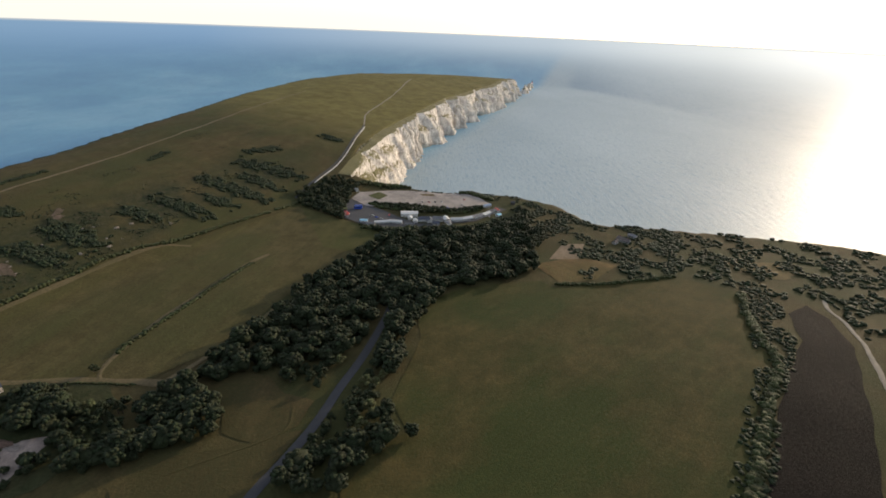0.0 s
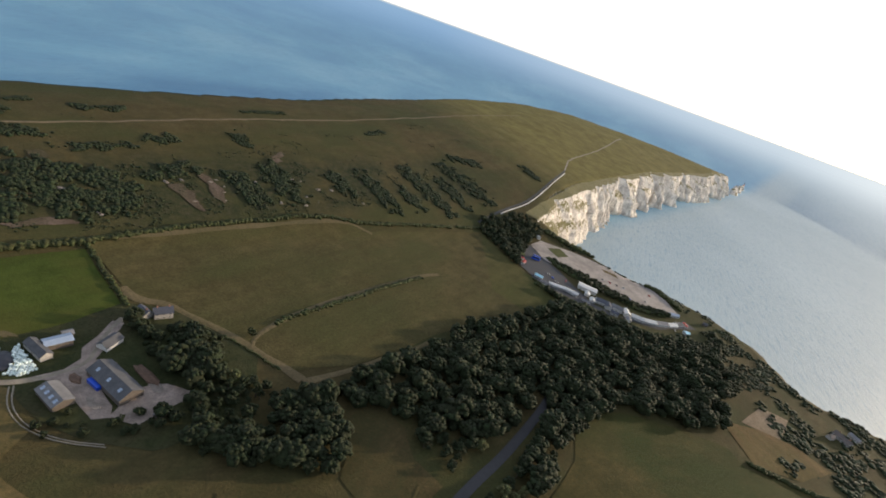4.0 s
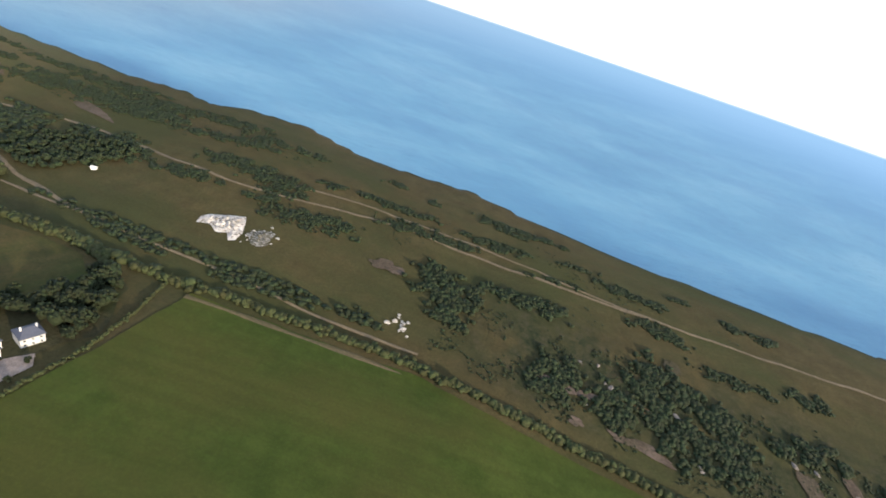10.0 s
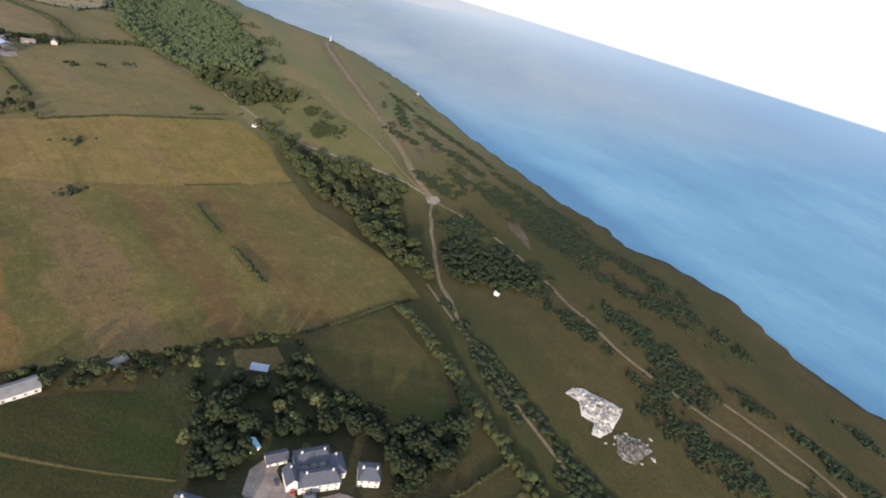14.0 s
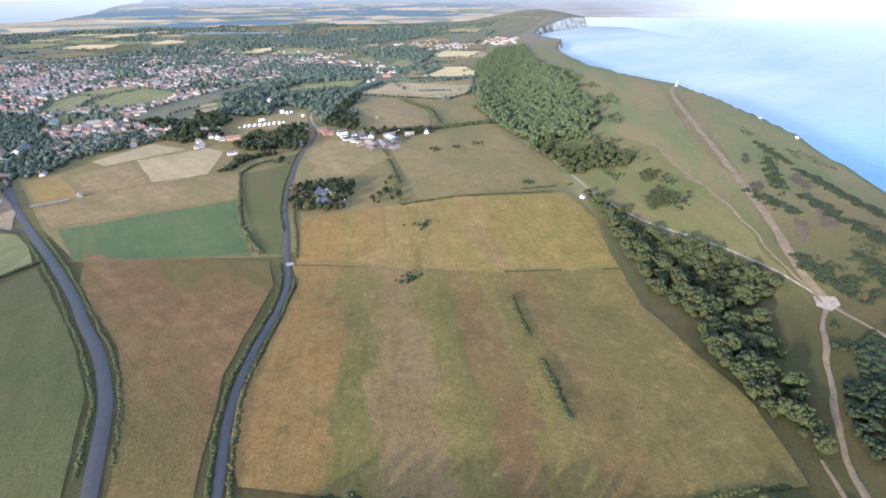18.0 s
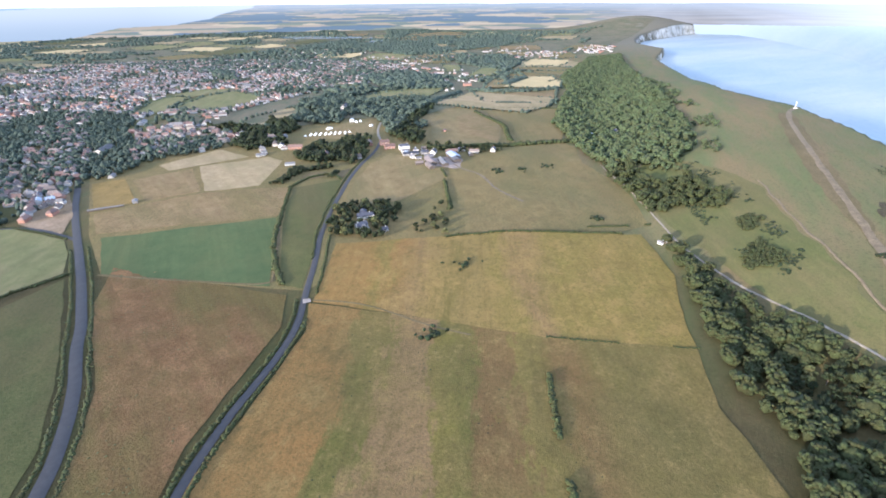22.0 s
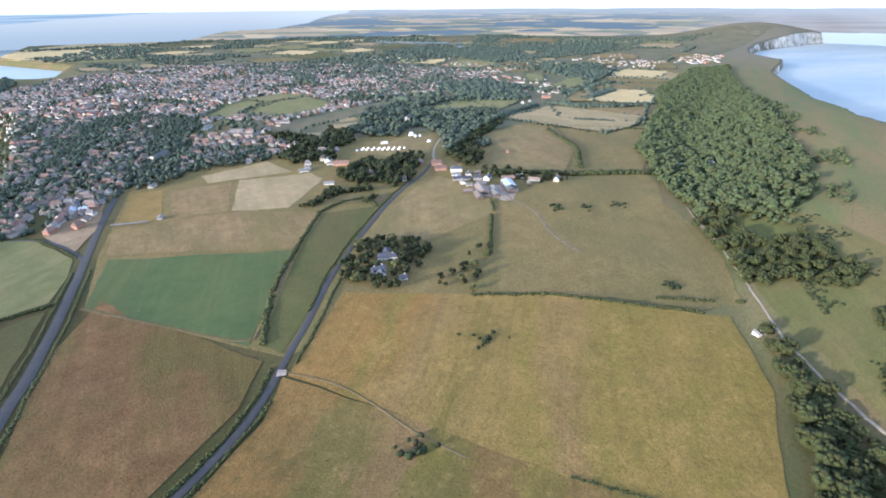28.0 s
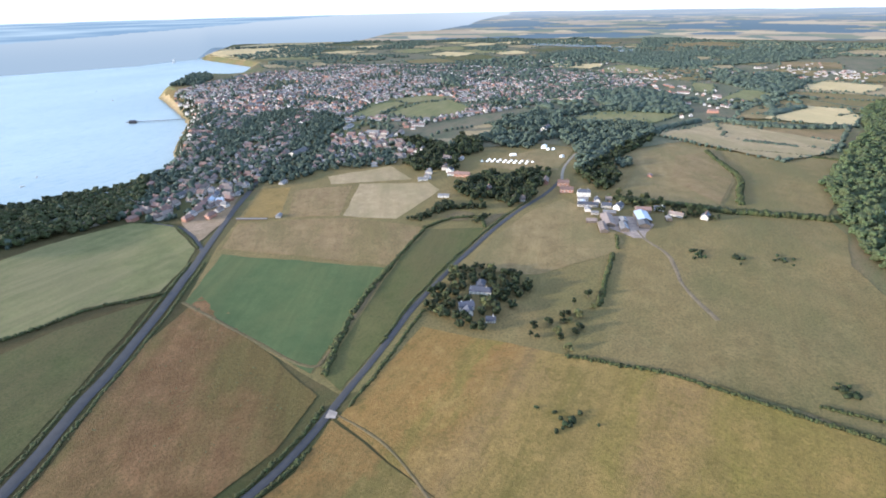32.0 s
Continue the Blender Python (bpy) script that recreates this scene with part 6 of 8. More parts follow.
def patches(rows, label, seed, low=0.9, high=1.9, squash=0.85, name="gorse_patch", group="gorse patches on the down", material="gorse"):
    """Single low thickets, each a ragged oval: centre, half length, half width, bearing."""
    for k, (x, y, a, b, turn) in enumerate(rows):
        r = np.random.default_rng(seed + k)
        ring = np.array(blob(0, 0, 1, 1, 0, seed + k))
        a, b = a * 1.08, b * 1.3
        n = int(a * b * 2.3) + 24
        q = r.uniform(-1.35, 1.35, (n * 2, 2))
        w = outline_distance(q[:, 0], q[:, 1], ring) + 0.75 * waves(q[:, 0] * a, q[:, 1] * b, 3.4, k) + 0.2 * r.normal(size=len(q))
        q = q[w > 0.12][:n]
        c, d = math.cos(radians(turn)), math.sin(radians(turn))
        u, v = q[:, 0] * a * 0.95, q[:, 1] * b * 0.95
        at = np.stack([x + c * u - d * v, y + d * u + c * v], 1)
        if len(at):
            tagged(clumps(name, at, r.uniform(low, high, len(at)), r.uniform(0.6, 1.0, len(at)) * squash, material, label, "bush", ICO1, 0.34, 0.3, "stuff", seed + k), group=group)


patches([(361, -527, 26, 12, 176), (412, -612, 42, 11, 15), (392, -592, 27, 8, 12), (314, -602, 37, 8, 18), (272, -634, 35, 6, 11), (272, -569, 28, 7, 17), (229, -566, 26, 9, 15), (292, -527, 26, 6, 11), (220, -544, 16, 6, 16),
         (174, -538, 31, 9, 14), (128, -608, 31, 5, 5), (92, -588, 36, 6, 10), (151, -652, 13, 4, 20), (192, -596, 11, 4, 18)], "low dark gorse in a drift along the ridge", 400)
patches([(106, -646, 6, 4, 17), (38, -652, 24, 6, 3), (32, -612, 26, 5, 10), (4, -660, 24, 5, 8), (-25, -598, 21, 3, 14), (-42, -633, 17, 3, 14), (-90, -626, 25, 6, 6), (-116, -594, 22, 6, 3), (-180, -648, 9, 5, 20), (-210, -648, 15, 4, 10),
         (-134, -655, 8, 3, 10), (-232, -592, 13, 6, 2), (-176, -575, 27, 4, 6), (-319, -596, 13, 7, 119), (-390, -671, 29, 3, 10), (-560, -640, 24, 4, 12)], "low dark gorse beside the grass track", 430)
patches([(560, -516, 28, 9, 22), (494, -582, 43, 9, 11), (430, -584, 40, 10, 14), (470, -622, 41, 8, 20), (340, -640, 38, 7, 16), (690, -512, 28, 5, 20), (728, -578, 44, 6, 12), (606, -572, 30, 7, 14), (766, -537, 46, 5, 172), (560, -548, 22, 6, 14),
         (464, -510, 22, 9, 10), (640, -600, 36, 5, 10), (540, -612, 30, 6, 14), (850, -560, 34, 5, 8), (672, -552, 26, 6, 12), (520, -566, 22, 5, 8)], "low dark gorse among worn turf", 460)
SLOPE = "dark scrub patches on the slope"
patches([(51, -536, 25, 12, 177), (36, -514, 14, 10, 168), (-50, -501, 17, 12, 3), (-114, -518, 25, 10, 110), (-167, -518, 25, 13, 110), (-286, -512, 22, 9, 103), (-331, -520, 26, 11, 108), (-91, -501, 16, 10, 169), (-138, -508, 22, 8, 118), (-120, -545, 17, 9, 148)],
        "dark green scrub on the steep slope", 500, 1.1, 2.5, 1.0, "scrub_patch", SLOPE)
patches([(-408, -516, 21, 8, 94), (-458, -500, 32, 8, 92), (-550, -502, 42, 11, 97), (-652, -510, 42, 12, 105), (-709, -564, 28, 7, 163), (-855, -520, 20, 7, 99), (-600, -492, 30, 9, 100), (-505, -486, 20, 8, 95), (-225, -540, 24, 6, 10), (-10, -556, 30, 6, 8)],
        "dark thorn scrub on the steep slope", 520, 1.1, 2.5, 1.0, "scrub_patch", SLOPE)
scrub([(-600, -470), (-400, -475), (-250, -470), (-120, -468), (40, -470), (40, -530), (-150, -560), (-300, -575), (-560, -560), (-700, -520)], 9000, 0.5, 1.4, 0.25, 0.8, "slope_scrub", "small bushes on the steep slope", 42, squash=0.6)
scrub([(-500, -560), (0, -560), (250, -470), (420, -460), (420, -640), (0, -660), (-700, -690), (-900, -740), (-900, -650)], 16000, 0.4, 1.2, 0.6, 2.6, "down_scrub", "scattered low bushes on the down", 43, squash=0.6)
scrub([(420, -540), (700, -520), (1000, -510), (1000, -600), (420, -650)], 9000, 0.5, 1.2, 0.55, 2.0, "down_scrub", "scattered low bushes near the cliff", 44, squash=0.6)
scrub([(390, -462), (470, -480), (515, -500), (500, -528), (400, -536), (330, -520), (340, -480)], 2600, 1.4, 3.2, 0.1, 1.3, "thicket_scrub", "dense thicket above the path", 45)
scrub([(-760, 120), (-600, 40), (-560, 110), (-545, 165), (-520, 240), (-400, 240), (-250, 215), (-150, 190), (-150, 330), (-500, 420), (-750, 400)], 11000, 1.3, 3.6, -0.05, 1.2, "heath_scrub", "gorse and thorn on the heath", 46)
scrub([(-560, 160), (-557, 178), (-516, 192), (-448, 186), (-380, 166), (-337, 146), (-268, 130), (-200, 104), (-190, 80), (-261, 100), (-330, 122), (-397, 142), (-487, 146)], 5200, 0.9, 2.4, -0.25, 1.1, "bank_scrub", "dark tangled scrub on the bank beside the heather", 56)
scrub([(-720, -50), (-610, -40), (-500, 0), (-540, 90), (-600, 120), (-740, 130), (-715, 10)], 4000, 1.2, 3.0, 0.05, 1.0, "heath_scrub", "thorn bushes around the clearing", 47)
scrub([(-770, -110), (-640, -150), (-610, -60), (-700, -10), (-740, -40)], 2200, 1.2, 2.8, -0.3, 1.0, "cliff_scrub", "dark bushes on the cliff edge", 48)
scrub([(-800, -200), (-770, -330), (-720, -355), (-735, -300), (-760, -190), (-740, -120), (-785, -120)], 1600, 1.0, 2.2, -0.2, 1.0, "cliff_scrub", "dark bushes along the cliff top", 49)
scrub([(640, -440), (760, -380), (880, -340), (980, -330), (1000, -380), (860, -420), (740, -450)], 5000, 0.7, 2.2, 0.2, 1.2, "flank_scrub", "bushes on the green flank", 50)
scrub([(60, -470), (190, -440), (330, -430), (370, -446), (200, -462), (90, -482)], 3000, 1.2, 2.8, 0.05, 2.0, "foot_scrub", "thorn bushes along the foot of the slope", 51)
scrub([(280, -230), (320, -290), (500, -330), (560, -360), (520, -100), (330, -130)], 5000, 0.25, 0.7, 0.5, 2.0, "weeds", "tufts and weeds in the rough grass", 52, "gorse", 0.6)
scrub([(280, -130), (380, -80), (520, -40), (510, 160), (420, 50), (300, -60)], 5000, 0.3, 0.8, 0.15, 1.0, "bracken_tufts", "tufts of bracken", 53, "leaf_pale", 0.6)


def town_places():
    r = np.random.default_rng(90)
    p = inside(TOWN, 19.5, 8.0, 91, 0.42)
    w = waves(p[:, 0], p[:, 1], 70, 8)
    leafy = outline_distance(p[:, 0], p[:, 1], LEAFY) > -5
    rows = waves(p[:, 0] * 0.8 - p[:, 1] * 0.6, p[:, 0] * 0.2, 24, 3)
    keep = np.where(leafy, (rows > 0.0) & (r.random(len(p)) < 0.85), (w > -0.5) & (waves(p[:, 0], p[:, 1], 31, 6) > -0.7))
    return p[keep & (outline_distance(p[:, 0], p[:, 1], GREENS) < 0)]


LEAFY = np.array([(522, 683), (573, 710), (643, 816), (708, 958), (820, 1290), (848, 1176), (894, 1048), (1021, 1029), (1061, 941), (1018, 765), (958, 726), (870, 604), (954, 475), (900, 398), (788, 454), (712, 425), (690, 464), (653, 523), (603, 503), (551, 471), (512, 458), (494, 495)], float)
HOUSES = town_places()
SHORE_WOOD = np.array([(300, 440), (395, 440), (470, 446), (520, 500), (556, 600), (590, 700), (690, 900), (650, 960), (480, 800), (300, 760)], float)
HOUSES = HOUSES[(outline_distance(HOUSES[:, 0], HOUSES[:, 1], SHORE_WOOD) < 0) & (outline_distance(HOUSES[:, 0], HOUSES[:, 1], COAST) > 20)]
EAST_RINGS = [[(1652, 196), (1771, -29), (1533, -71), (1494, 108)], [(1044, 506), (1127, 548), (1276, 542), (1192, 456), (1094, 452), (1053, 438)], [(1884, 883), (2098, 817), (1931, 691), (1836, 775)],
              [(1791, 203), (2308, 254), (2374, -14), (2151, -38), (1830, 49)], [(2687, 257), (2625, 96), (2527, -12), (2380, -14), (2314, 254)], [(1072, 858), (1208, 951), (1298, 970), (1298, 917), (1188, 852), (1100, 793)],
              [(1170, 827), (1328, 889), (1441, 894), (1395, 741), (1314, 707), (1184, 694), (1157, 781)], [(2000, 215), (2060, -30)], [(2180, 240), (2260, -25)]]
VALLEY = (([(1025, 578), (1034, 508), (1034, 412), (1127, 490), (1127, 426), (1060, 349), (1011, 360), (946, 293), (930, 330), (902, 342), (911, 409), (979, 429)], 9.0, "tall trees between town and meadow"),
          ([(933, 251), (979, 256), (983, 218), (1033, 223), (1048, 187), (1010, 160), (965, 141), (930, 121), (888, 124), (898, 165), (871, 165), (874, 202), (893, 243)], 8.0, "garden trees round the hamlet houses"),
          ([(764, 185), (789, 184), (847, 201), (838, 176), (869, 150), (866, 140), (834, 160), (828, 166), (800, 172), (774, 165)], 6.0, "bushy trees of the paddock hedges"),
          ([(814, 126), (850, 128), (864, 126), (818, 113)], 5.0, "row of bushes between two paddocks"),
          ([(1076, 162), (1176, 176), (1306, 209), (1420, 221), (1377, 197), (1259, 171), (1175, 157), (1117, 111), (1076, 81), (1020, 72), (1042, 111)], 8.5, "belt of trees beside the lane"),
          ([(1127, 426), (1231, 495), (1222, 429), (1249, 373), (1334, 364), (1428, 318), (1519, 275), (1420, 221), (1280, 203), (1191, 186), (1105, 156), (1085, 166), (1195, 245), (1247, 322), (1216, 346), (1143, 312), (1120, 347)], 9.5, "mixed trees round the camping meadow"),
          ([(1143, 127), (1175, 120), (1202, 135), (1201, 165), (1170, 150)], 8.0, "clump of trees in the dry pasture"),
          ([(880, 1800), (960, 1740), (1060, 1900), (1100, 2060), (1040, 2100), (930, 1900)], 10.5, "dark trees on the shore headland"),
          ([(1240, 500), (1340, 560), (1500, 560), (1700, 420), (1640, 380), (1560, 470), (1430, 470), (1440, 400), (1540, 290), (1440, 320), (1340, 370), (1260, 400)], 10.5, "mixed copses in the valley"))


def far_trees():
    """Tree cover of the town, its gardens and the country beyond."""
    r = np.random.default_rng(60)
    p = inside(TOWN, 19.0, 3.0, 61)
    w = waves(p[:, 0], p[:, 1], 60, 4) + 0.5 * waves(p[:, 0], p[:, 1], 25, 7)
    p = p[((w > 0.1) | (r.random(len(p)) < 0.36)) & (outline_distance(p[:, 0], p[:, 1], GREENS) < 0)]
    pts = np.repeat(p, 2, axis=0) + r.normal(0, 2.4, (len(p) * 2, 2))
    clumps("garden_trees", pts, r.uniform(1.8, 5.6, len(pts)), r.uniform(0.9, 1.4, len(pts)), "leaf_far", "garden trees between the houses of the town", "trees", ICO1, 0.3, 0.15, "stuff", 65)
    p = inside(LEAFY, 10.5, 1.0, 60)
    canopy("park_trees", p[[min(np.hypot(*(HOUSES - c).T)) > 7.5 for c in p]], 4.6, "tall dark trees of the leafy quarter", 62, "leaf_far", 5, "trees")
    canopy("shore_wood", inside([(300, 400), (372, 392), (450, 420), (500, 440), (530, 500), (560, 600), (600, 700), (570, 690), (500, 610), (400, 560), (300, 560)], 9.5, 1.0, 63), 5.6, "dark wood at the edge of the town", 67, "leaf_belt", 8, "trees")
    shore = inside([(300, 560), (370, 500), (500, 600), (560, 660), (700, 900), (830, 1300), (850, 1500), (822, 1500), (790, 1250), (676, 1010), (576, 830), (440, 745), (330, 735)], 10.5, 2.0, 62)
    canopy("shore_wood", shore, 5.6, "dark wood above the shore", 66, "leaf", 5, "trees")
    for k, (ring, space, label) in enumerate(VALLEY):
        q = inside(ring, space, 0.5, 300 + k)
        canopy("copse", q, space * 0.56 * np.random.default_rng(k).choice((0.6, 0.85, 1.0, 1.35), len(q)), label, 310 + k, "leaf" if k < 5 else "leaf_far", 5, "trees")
    for k, (ring, label) in enumerate((([(3278, 1690), (3347, 1346), (3666, 1027), (4015, 688), (3395, 509), (2975, 734), (2661, 896), (2824, 1232), (2587, 1403), (2850, 1758)], "broad wood in the far country"),
                                       ([(4503, 1635), (4019, 1561), (3654, 1444), (3674, 1595), (4132, 1798), (4350, 1950)], "dark wood beyond the estuary"), ([(1861, 711), (2053, 623), (1994, 492), (1726, 277), (1631, 361), (1701, 539)], "wood beyond the camping meadow"),
                                       ([(2421, 551), (2778, 482), (2730, 287), (2124, 229), (2307, 396)], "wood below the village"), ([(1825, 1377), (1823, 1237), (1645, 1071), (1656, 1175)], "trees at the edge of the town"))):
        q = inside(ring, 13.0, 1.0, 330 + k)
        q = q[waves(q[:, 0], q[:, 1], 90, k) > -0.45]
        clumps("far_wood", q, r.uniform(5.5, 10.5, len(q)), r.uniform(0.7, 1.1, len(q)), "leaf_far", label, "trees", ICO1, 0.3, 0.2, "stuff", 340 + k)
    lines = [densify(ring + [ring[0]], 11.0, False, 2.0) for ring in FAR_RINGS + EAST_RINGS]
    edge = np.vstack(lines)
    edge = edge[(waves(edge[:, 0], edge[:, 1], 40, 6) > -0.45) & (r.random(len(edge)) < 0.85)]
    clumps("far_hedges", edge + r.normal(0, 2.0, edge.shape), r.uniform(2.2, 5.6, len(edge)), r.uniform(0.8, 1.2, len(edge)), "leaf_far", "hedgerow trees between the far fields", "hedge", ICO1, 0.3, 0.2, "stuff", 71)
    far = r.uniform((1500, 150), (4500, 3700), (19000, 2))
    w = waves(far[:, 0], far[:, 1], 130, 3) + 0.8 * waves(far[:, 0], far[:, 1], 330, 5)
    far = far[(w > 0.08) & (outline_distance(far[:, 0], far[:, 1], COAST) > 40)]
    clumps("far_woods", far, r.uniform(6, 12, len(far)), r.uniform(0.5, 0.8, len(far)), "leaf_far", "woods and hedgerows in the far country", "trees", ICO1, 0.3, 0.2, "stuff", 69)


far_trees()

# ---- buildings ----
def roof_bm(l, w, z, rise, over=0.5, hip=0.0, thick=0.28):
    """A pitched roof with thickness over a plan l x w: gabled, or hipped by hip metres."""
    L, W = l / 2 + over, w / 2 + over
    drop = rise * over / (w / 2)
    bm = bmesh.new()
    for dz in (0.0, thick):
        lo, hi = z - drop + dz, z + rise + dz
        pts = [(-L, -W, lo), (L, -W, lo), (L, W, lo), (-L, W, lo), (-L + hip, 0, hi), (L - hip, 0, hi)]
        for p in pts:
            bm.verts.new(p)
    bm.verts.ensure_lookup_table()
    v = bm.verts
    for k, flip in ((0, True), (6, False)):
        fs = [(0, 1, 5, 4), (2, 3, 4, 5)] + ([(1, 2, 5), (3, 0, 4)] if hip else [])
        for f in fs:
            q = [v[k + i] for i in f]
            bm.faces.new(q[::-1] if flip else q)
    for a, b in ((0, 1), (2, 3)) + (((1, 2), (3, 0)) if hip else ((1, 5), (5, 2), (3, 4), (4, 0))):
        bm.faces.new([v[a], v[b], v[b + 6], v[a + 6]])
    return bm


def walls_bm(l, w, z, rise, hip=False):
    """Walls from below the ground up to the eaves, with gables."""
    bm = bmesh.new()
    L, W = l / 2, w / 2
    lo = [bm.verts.new(p) for p in ((-L, -W, -2), (L, -W, -2), (L, W, -2), (-L, W, -2))]
    hi = [bm.verts.new(p) for p in ((-L, -W, z), (L, -W, z), (L, W, z), (-L, W, z))]
    bm.faces.new([lo[0], lo[1], hi[1], hi[0]])
    bm.faces.new([lo[2], lo[3], hi[3], hi[2]])
    if hip:
        bm.faces.new([lo[1], lo[2], hi[2], hi[1]])
        bm.faces.new([lo[3], lo[0], hi[0], hi[3]])
        bm.faces.new(hi)
    else:
        a, b = bm.verts.new((-L, 0, z + rise)), bm.verts.new((L, 0, z + rise))
        bm.faces.new([lo[1], lo[2], hi[2], b, hi[1]])
        bm.faces.new([lo[3], lo[0], hi[0], a, hi[3]])
    return bm


def window(parent, x, y, z, w, h, turn):
    """A framed pane set on a wall that faces turn degrees from the front."""
    g = part("window", box(bmesh.new(), -w / 2, w / 2, -0.05, 0.06, -h / 2, h / 2), "glass", parent, "dark window glass")
    g.matrix_basis = pose(x, y, z, 0, 0, turn)
    bm = bmesh.new()
    for s in (-1, 1):
        box(bm, s * w / 2 - 0.07, s * w / 2 + 0.07, -0.08, 0.06, -h / 2 - 0.07, h / 2 + 0.07)
        box(bm, -w / 2, w / 2, -0.08, 0.06, s * h / 2 - 0.07, s * h / 2 + 0.07)
    box(bm, -0.03, 0.03, -0.075, 0.06, -h / 2, h / 2)
    part("frame", bm, "render", g, "white window frame")


def building(x, y, l, w, turn, eaves, rise, roof, wall, label, category="house", name="house", hip=0.0, chimneys=0, panes=0, group="", doors=1, lights=0, base=None, storeys=1):
    z = ground_z(x, y) if base is None else base
    t = thing(name, label, category, (x, y, z), turn, group)
    part("wall", walls_bm(l, w, eaves, rise, hip > 0), wall, t)
    part("roof", roof_bm(l, w, eaves, rise, 0.45, hip), roof, t)
    for k in range(chimneys):
        cx = (-0.32 + 0.64 * k / max(1, chimneys - 1)) * l if chimneys > 1 else 0.25 * l
        c = part("chimney", box(bmesh.new(), cx - 0.45, cx + 0.45, -0.35, 0.35, eaves, eaves + rise + 1.3, 0.04), "brick" if wall != "render" else "render", t)
        part("chimney_pot", tube(bmesh.new(), 0.16, 0.13, eaves + rise + 1.3, eaves + rise + 1.8, (cx, 0), 8), "tile", c)
    for side in (-1, 1):
        for s in range(storeys):
            for k in range(panes):
                px = (k + 0.5) / panes * l - l / 2
                window(t, px, side * (w / 2 + 0.03), 1.4 + 2.6 * s, min(1.2, l / panes * 0.5), 1.3, 0 if side < 0 else 180)
    if doors:
        part("door", box(bmesh.new(), -0.5, 0.5, -w / 2 - 0.08, -w / 2 + 0.02, -0.2, 2.05), "timber", t)
    for k in range(lights):
        px = (k + 0.5) / lights * l - l / 2
        a = math.atan2(rise, w / 2)
        p = part("rooflight", box(bmesh.new(), -0.9, 0.9, -1.1, 1.1, 0.3, 0.36), "sheet_blue", t, "pale translucent rooflight")
        p.matrix_basis = pose(px, -w / 4, eaves + rise / 2 + 0.02, math.degrees(a), 0, 0)
    return t


# farm below the down
YARD_SOUTH = [(-97, -290), (-108, -297), (-118, -303), (-128, -301), (-140, -285), (-122, -281), (-107, -278)]
YARD_WEST = [(-84, -325), (-95, -322), (-99, -308), (-101, -296), (-98, -289), (-90, -292), (-86, -309)]
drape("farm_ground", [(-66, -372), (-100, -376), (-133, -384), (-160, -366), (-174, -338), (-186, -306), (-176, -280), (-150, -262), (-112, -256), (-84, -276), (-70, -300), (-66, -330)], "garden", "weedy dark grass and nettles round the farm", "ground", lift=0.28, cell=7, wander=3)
drape("farmyard", YARD_SOUTH, "gravel", "pale concrete and rubble yard below the barn", "yard", lift=0.48, cell=5, wander=1.5)
drape("farmyard", YARD_WEST, "gravel", "trodden strip of pale yard beside the barn", "yard", lift=0.46, cell=5, wander=1.2)
building(-106, -310, 30, 13, 102, 4.5, 3.6, "sheet_dark", "timber", "long farm barn with a dark weathered sheet roof", "barn", "barn", lights=3, doors=0)
building(-80, -312, 16, 10, 101, 3.5, 2.2, "sheet", "timber", "grey sheet-roofed farm shed with rooflights", "shed", "farm_shed", lights=4, doors=0)
building(-91, -353, 13, 6.5, 182, 4.2, 1.0, "sheet_blue", "timber", "open farm shed with a pale blue metal roof", "shed", "farm_shed", doors=0)
building(-81.5, -350, 16, 6, 104, 3.6, 2.0, "sheet_dark", "stone", "old stone shed with a dark roof", "shed", "farm_shed")
building(-97, -359, 5, 4, 182, 3.6, 1.0, "sheet", "timber", "small grey sheet-roofed outshot", "shed", "farm_shed", doors=0)
building(-114, -344, 12, 7, 30, 3.2, 2.2, "sheet_dark", "render", "dark-roofed farm building with a white gable", "shed", "farm_shed")
building(-150, -362, 11, 7, 170, 4.8, 2.8, "slate", "stone", "grey stone farmhouse with a slate roof", "house", "farmhouse", chimneys=2, panes=3, storeys=2)
building(-140, -366, 9, 6, 100, 3.8, 2.4, "slate", "stone", "stone wing of the farmhouse under slate", "house", "farmhouse", chimneys=1, panes=2)
building(-118, -279, 7, 4, 20, 2.5, 1.0, "sheet", "timber", "small weathered shelter in the paddock", "shed", "field_shelter", doors=0)
drape("farmyard", [(-76, -331), (-88, -332), (-98, -338), (-101, -347), (-110, -354), (-122, -366), (-127, -362), (-118, -351), (-108, -338), (-104, -334), (-113, -326), (-100, -324), (-97, -312), (-94, -296), (-89, -298), (-87, -312), (-86, -322), (-78, -327)], "gravel", "pale gravel farmyard between sheds", "yard", lift=0.5, cell=5)
drape("earth_bank", blob(-70, -371, 6, 2.2, 120, 31), "dry_path", "worn earth at the field gate", "gateway", lift=0.6, cell=4, wander=2)


def bale_mesh():
    bm = bmesh.new()
    bmesh.ops.create_cone(bm, cap_ends=True, segments=12, radius1=0.68, radius2=0.68, depth=1.25)
    bmesh.ops.bevel(bm, geom=[e for e in bm.edges if len({round(v.co.z, 2) for v in e.verts}) == 1], offset=0.12, segments=1, affect="EDGES")
    me = bpy.data.meshes.new("silage_bale")
    bm.to_mesh(me)
    bm.free()
    me.materials.append(M["wrap"])
    return me


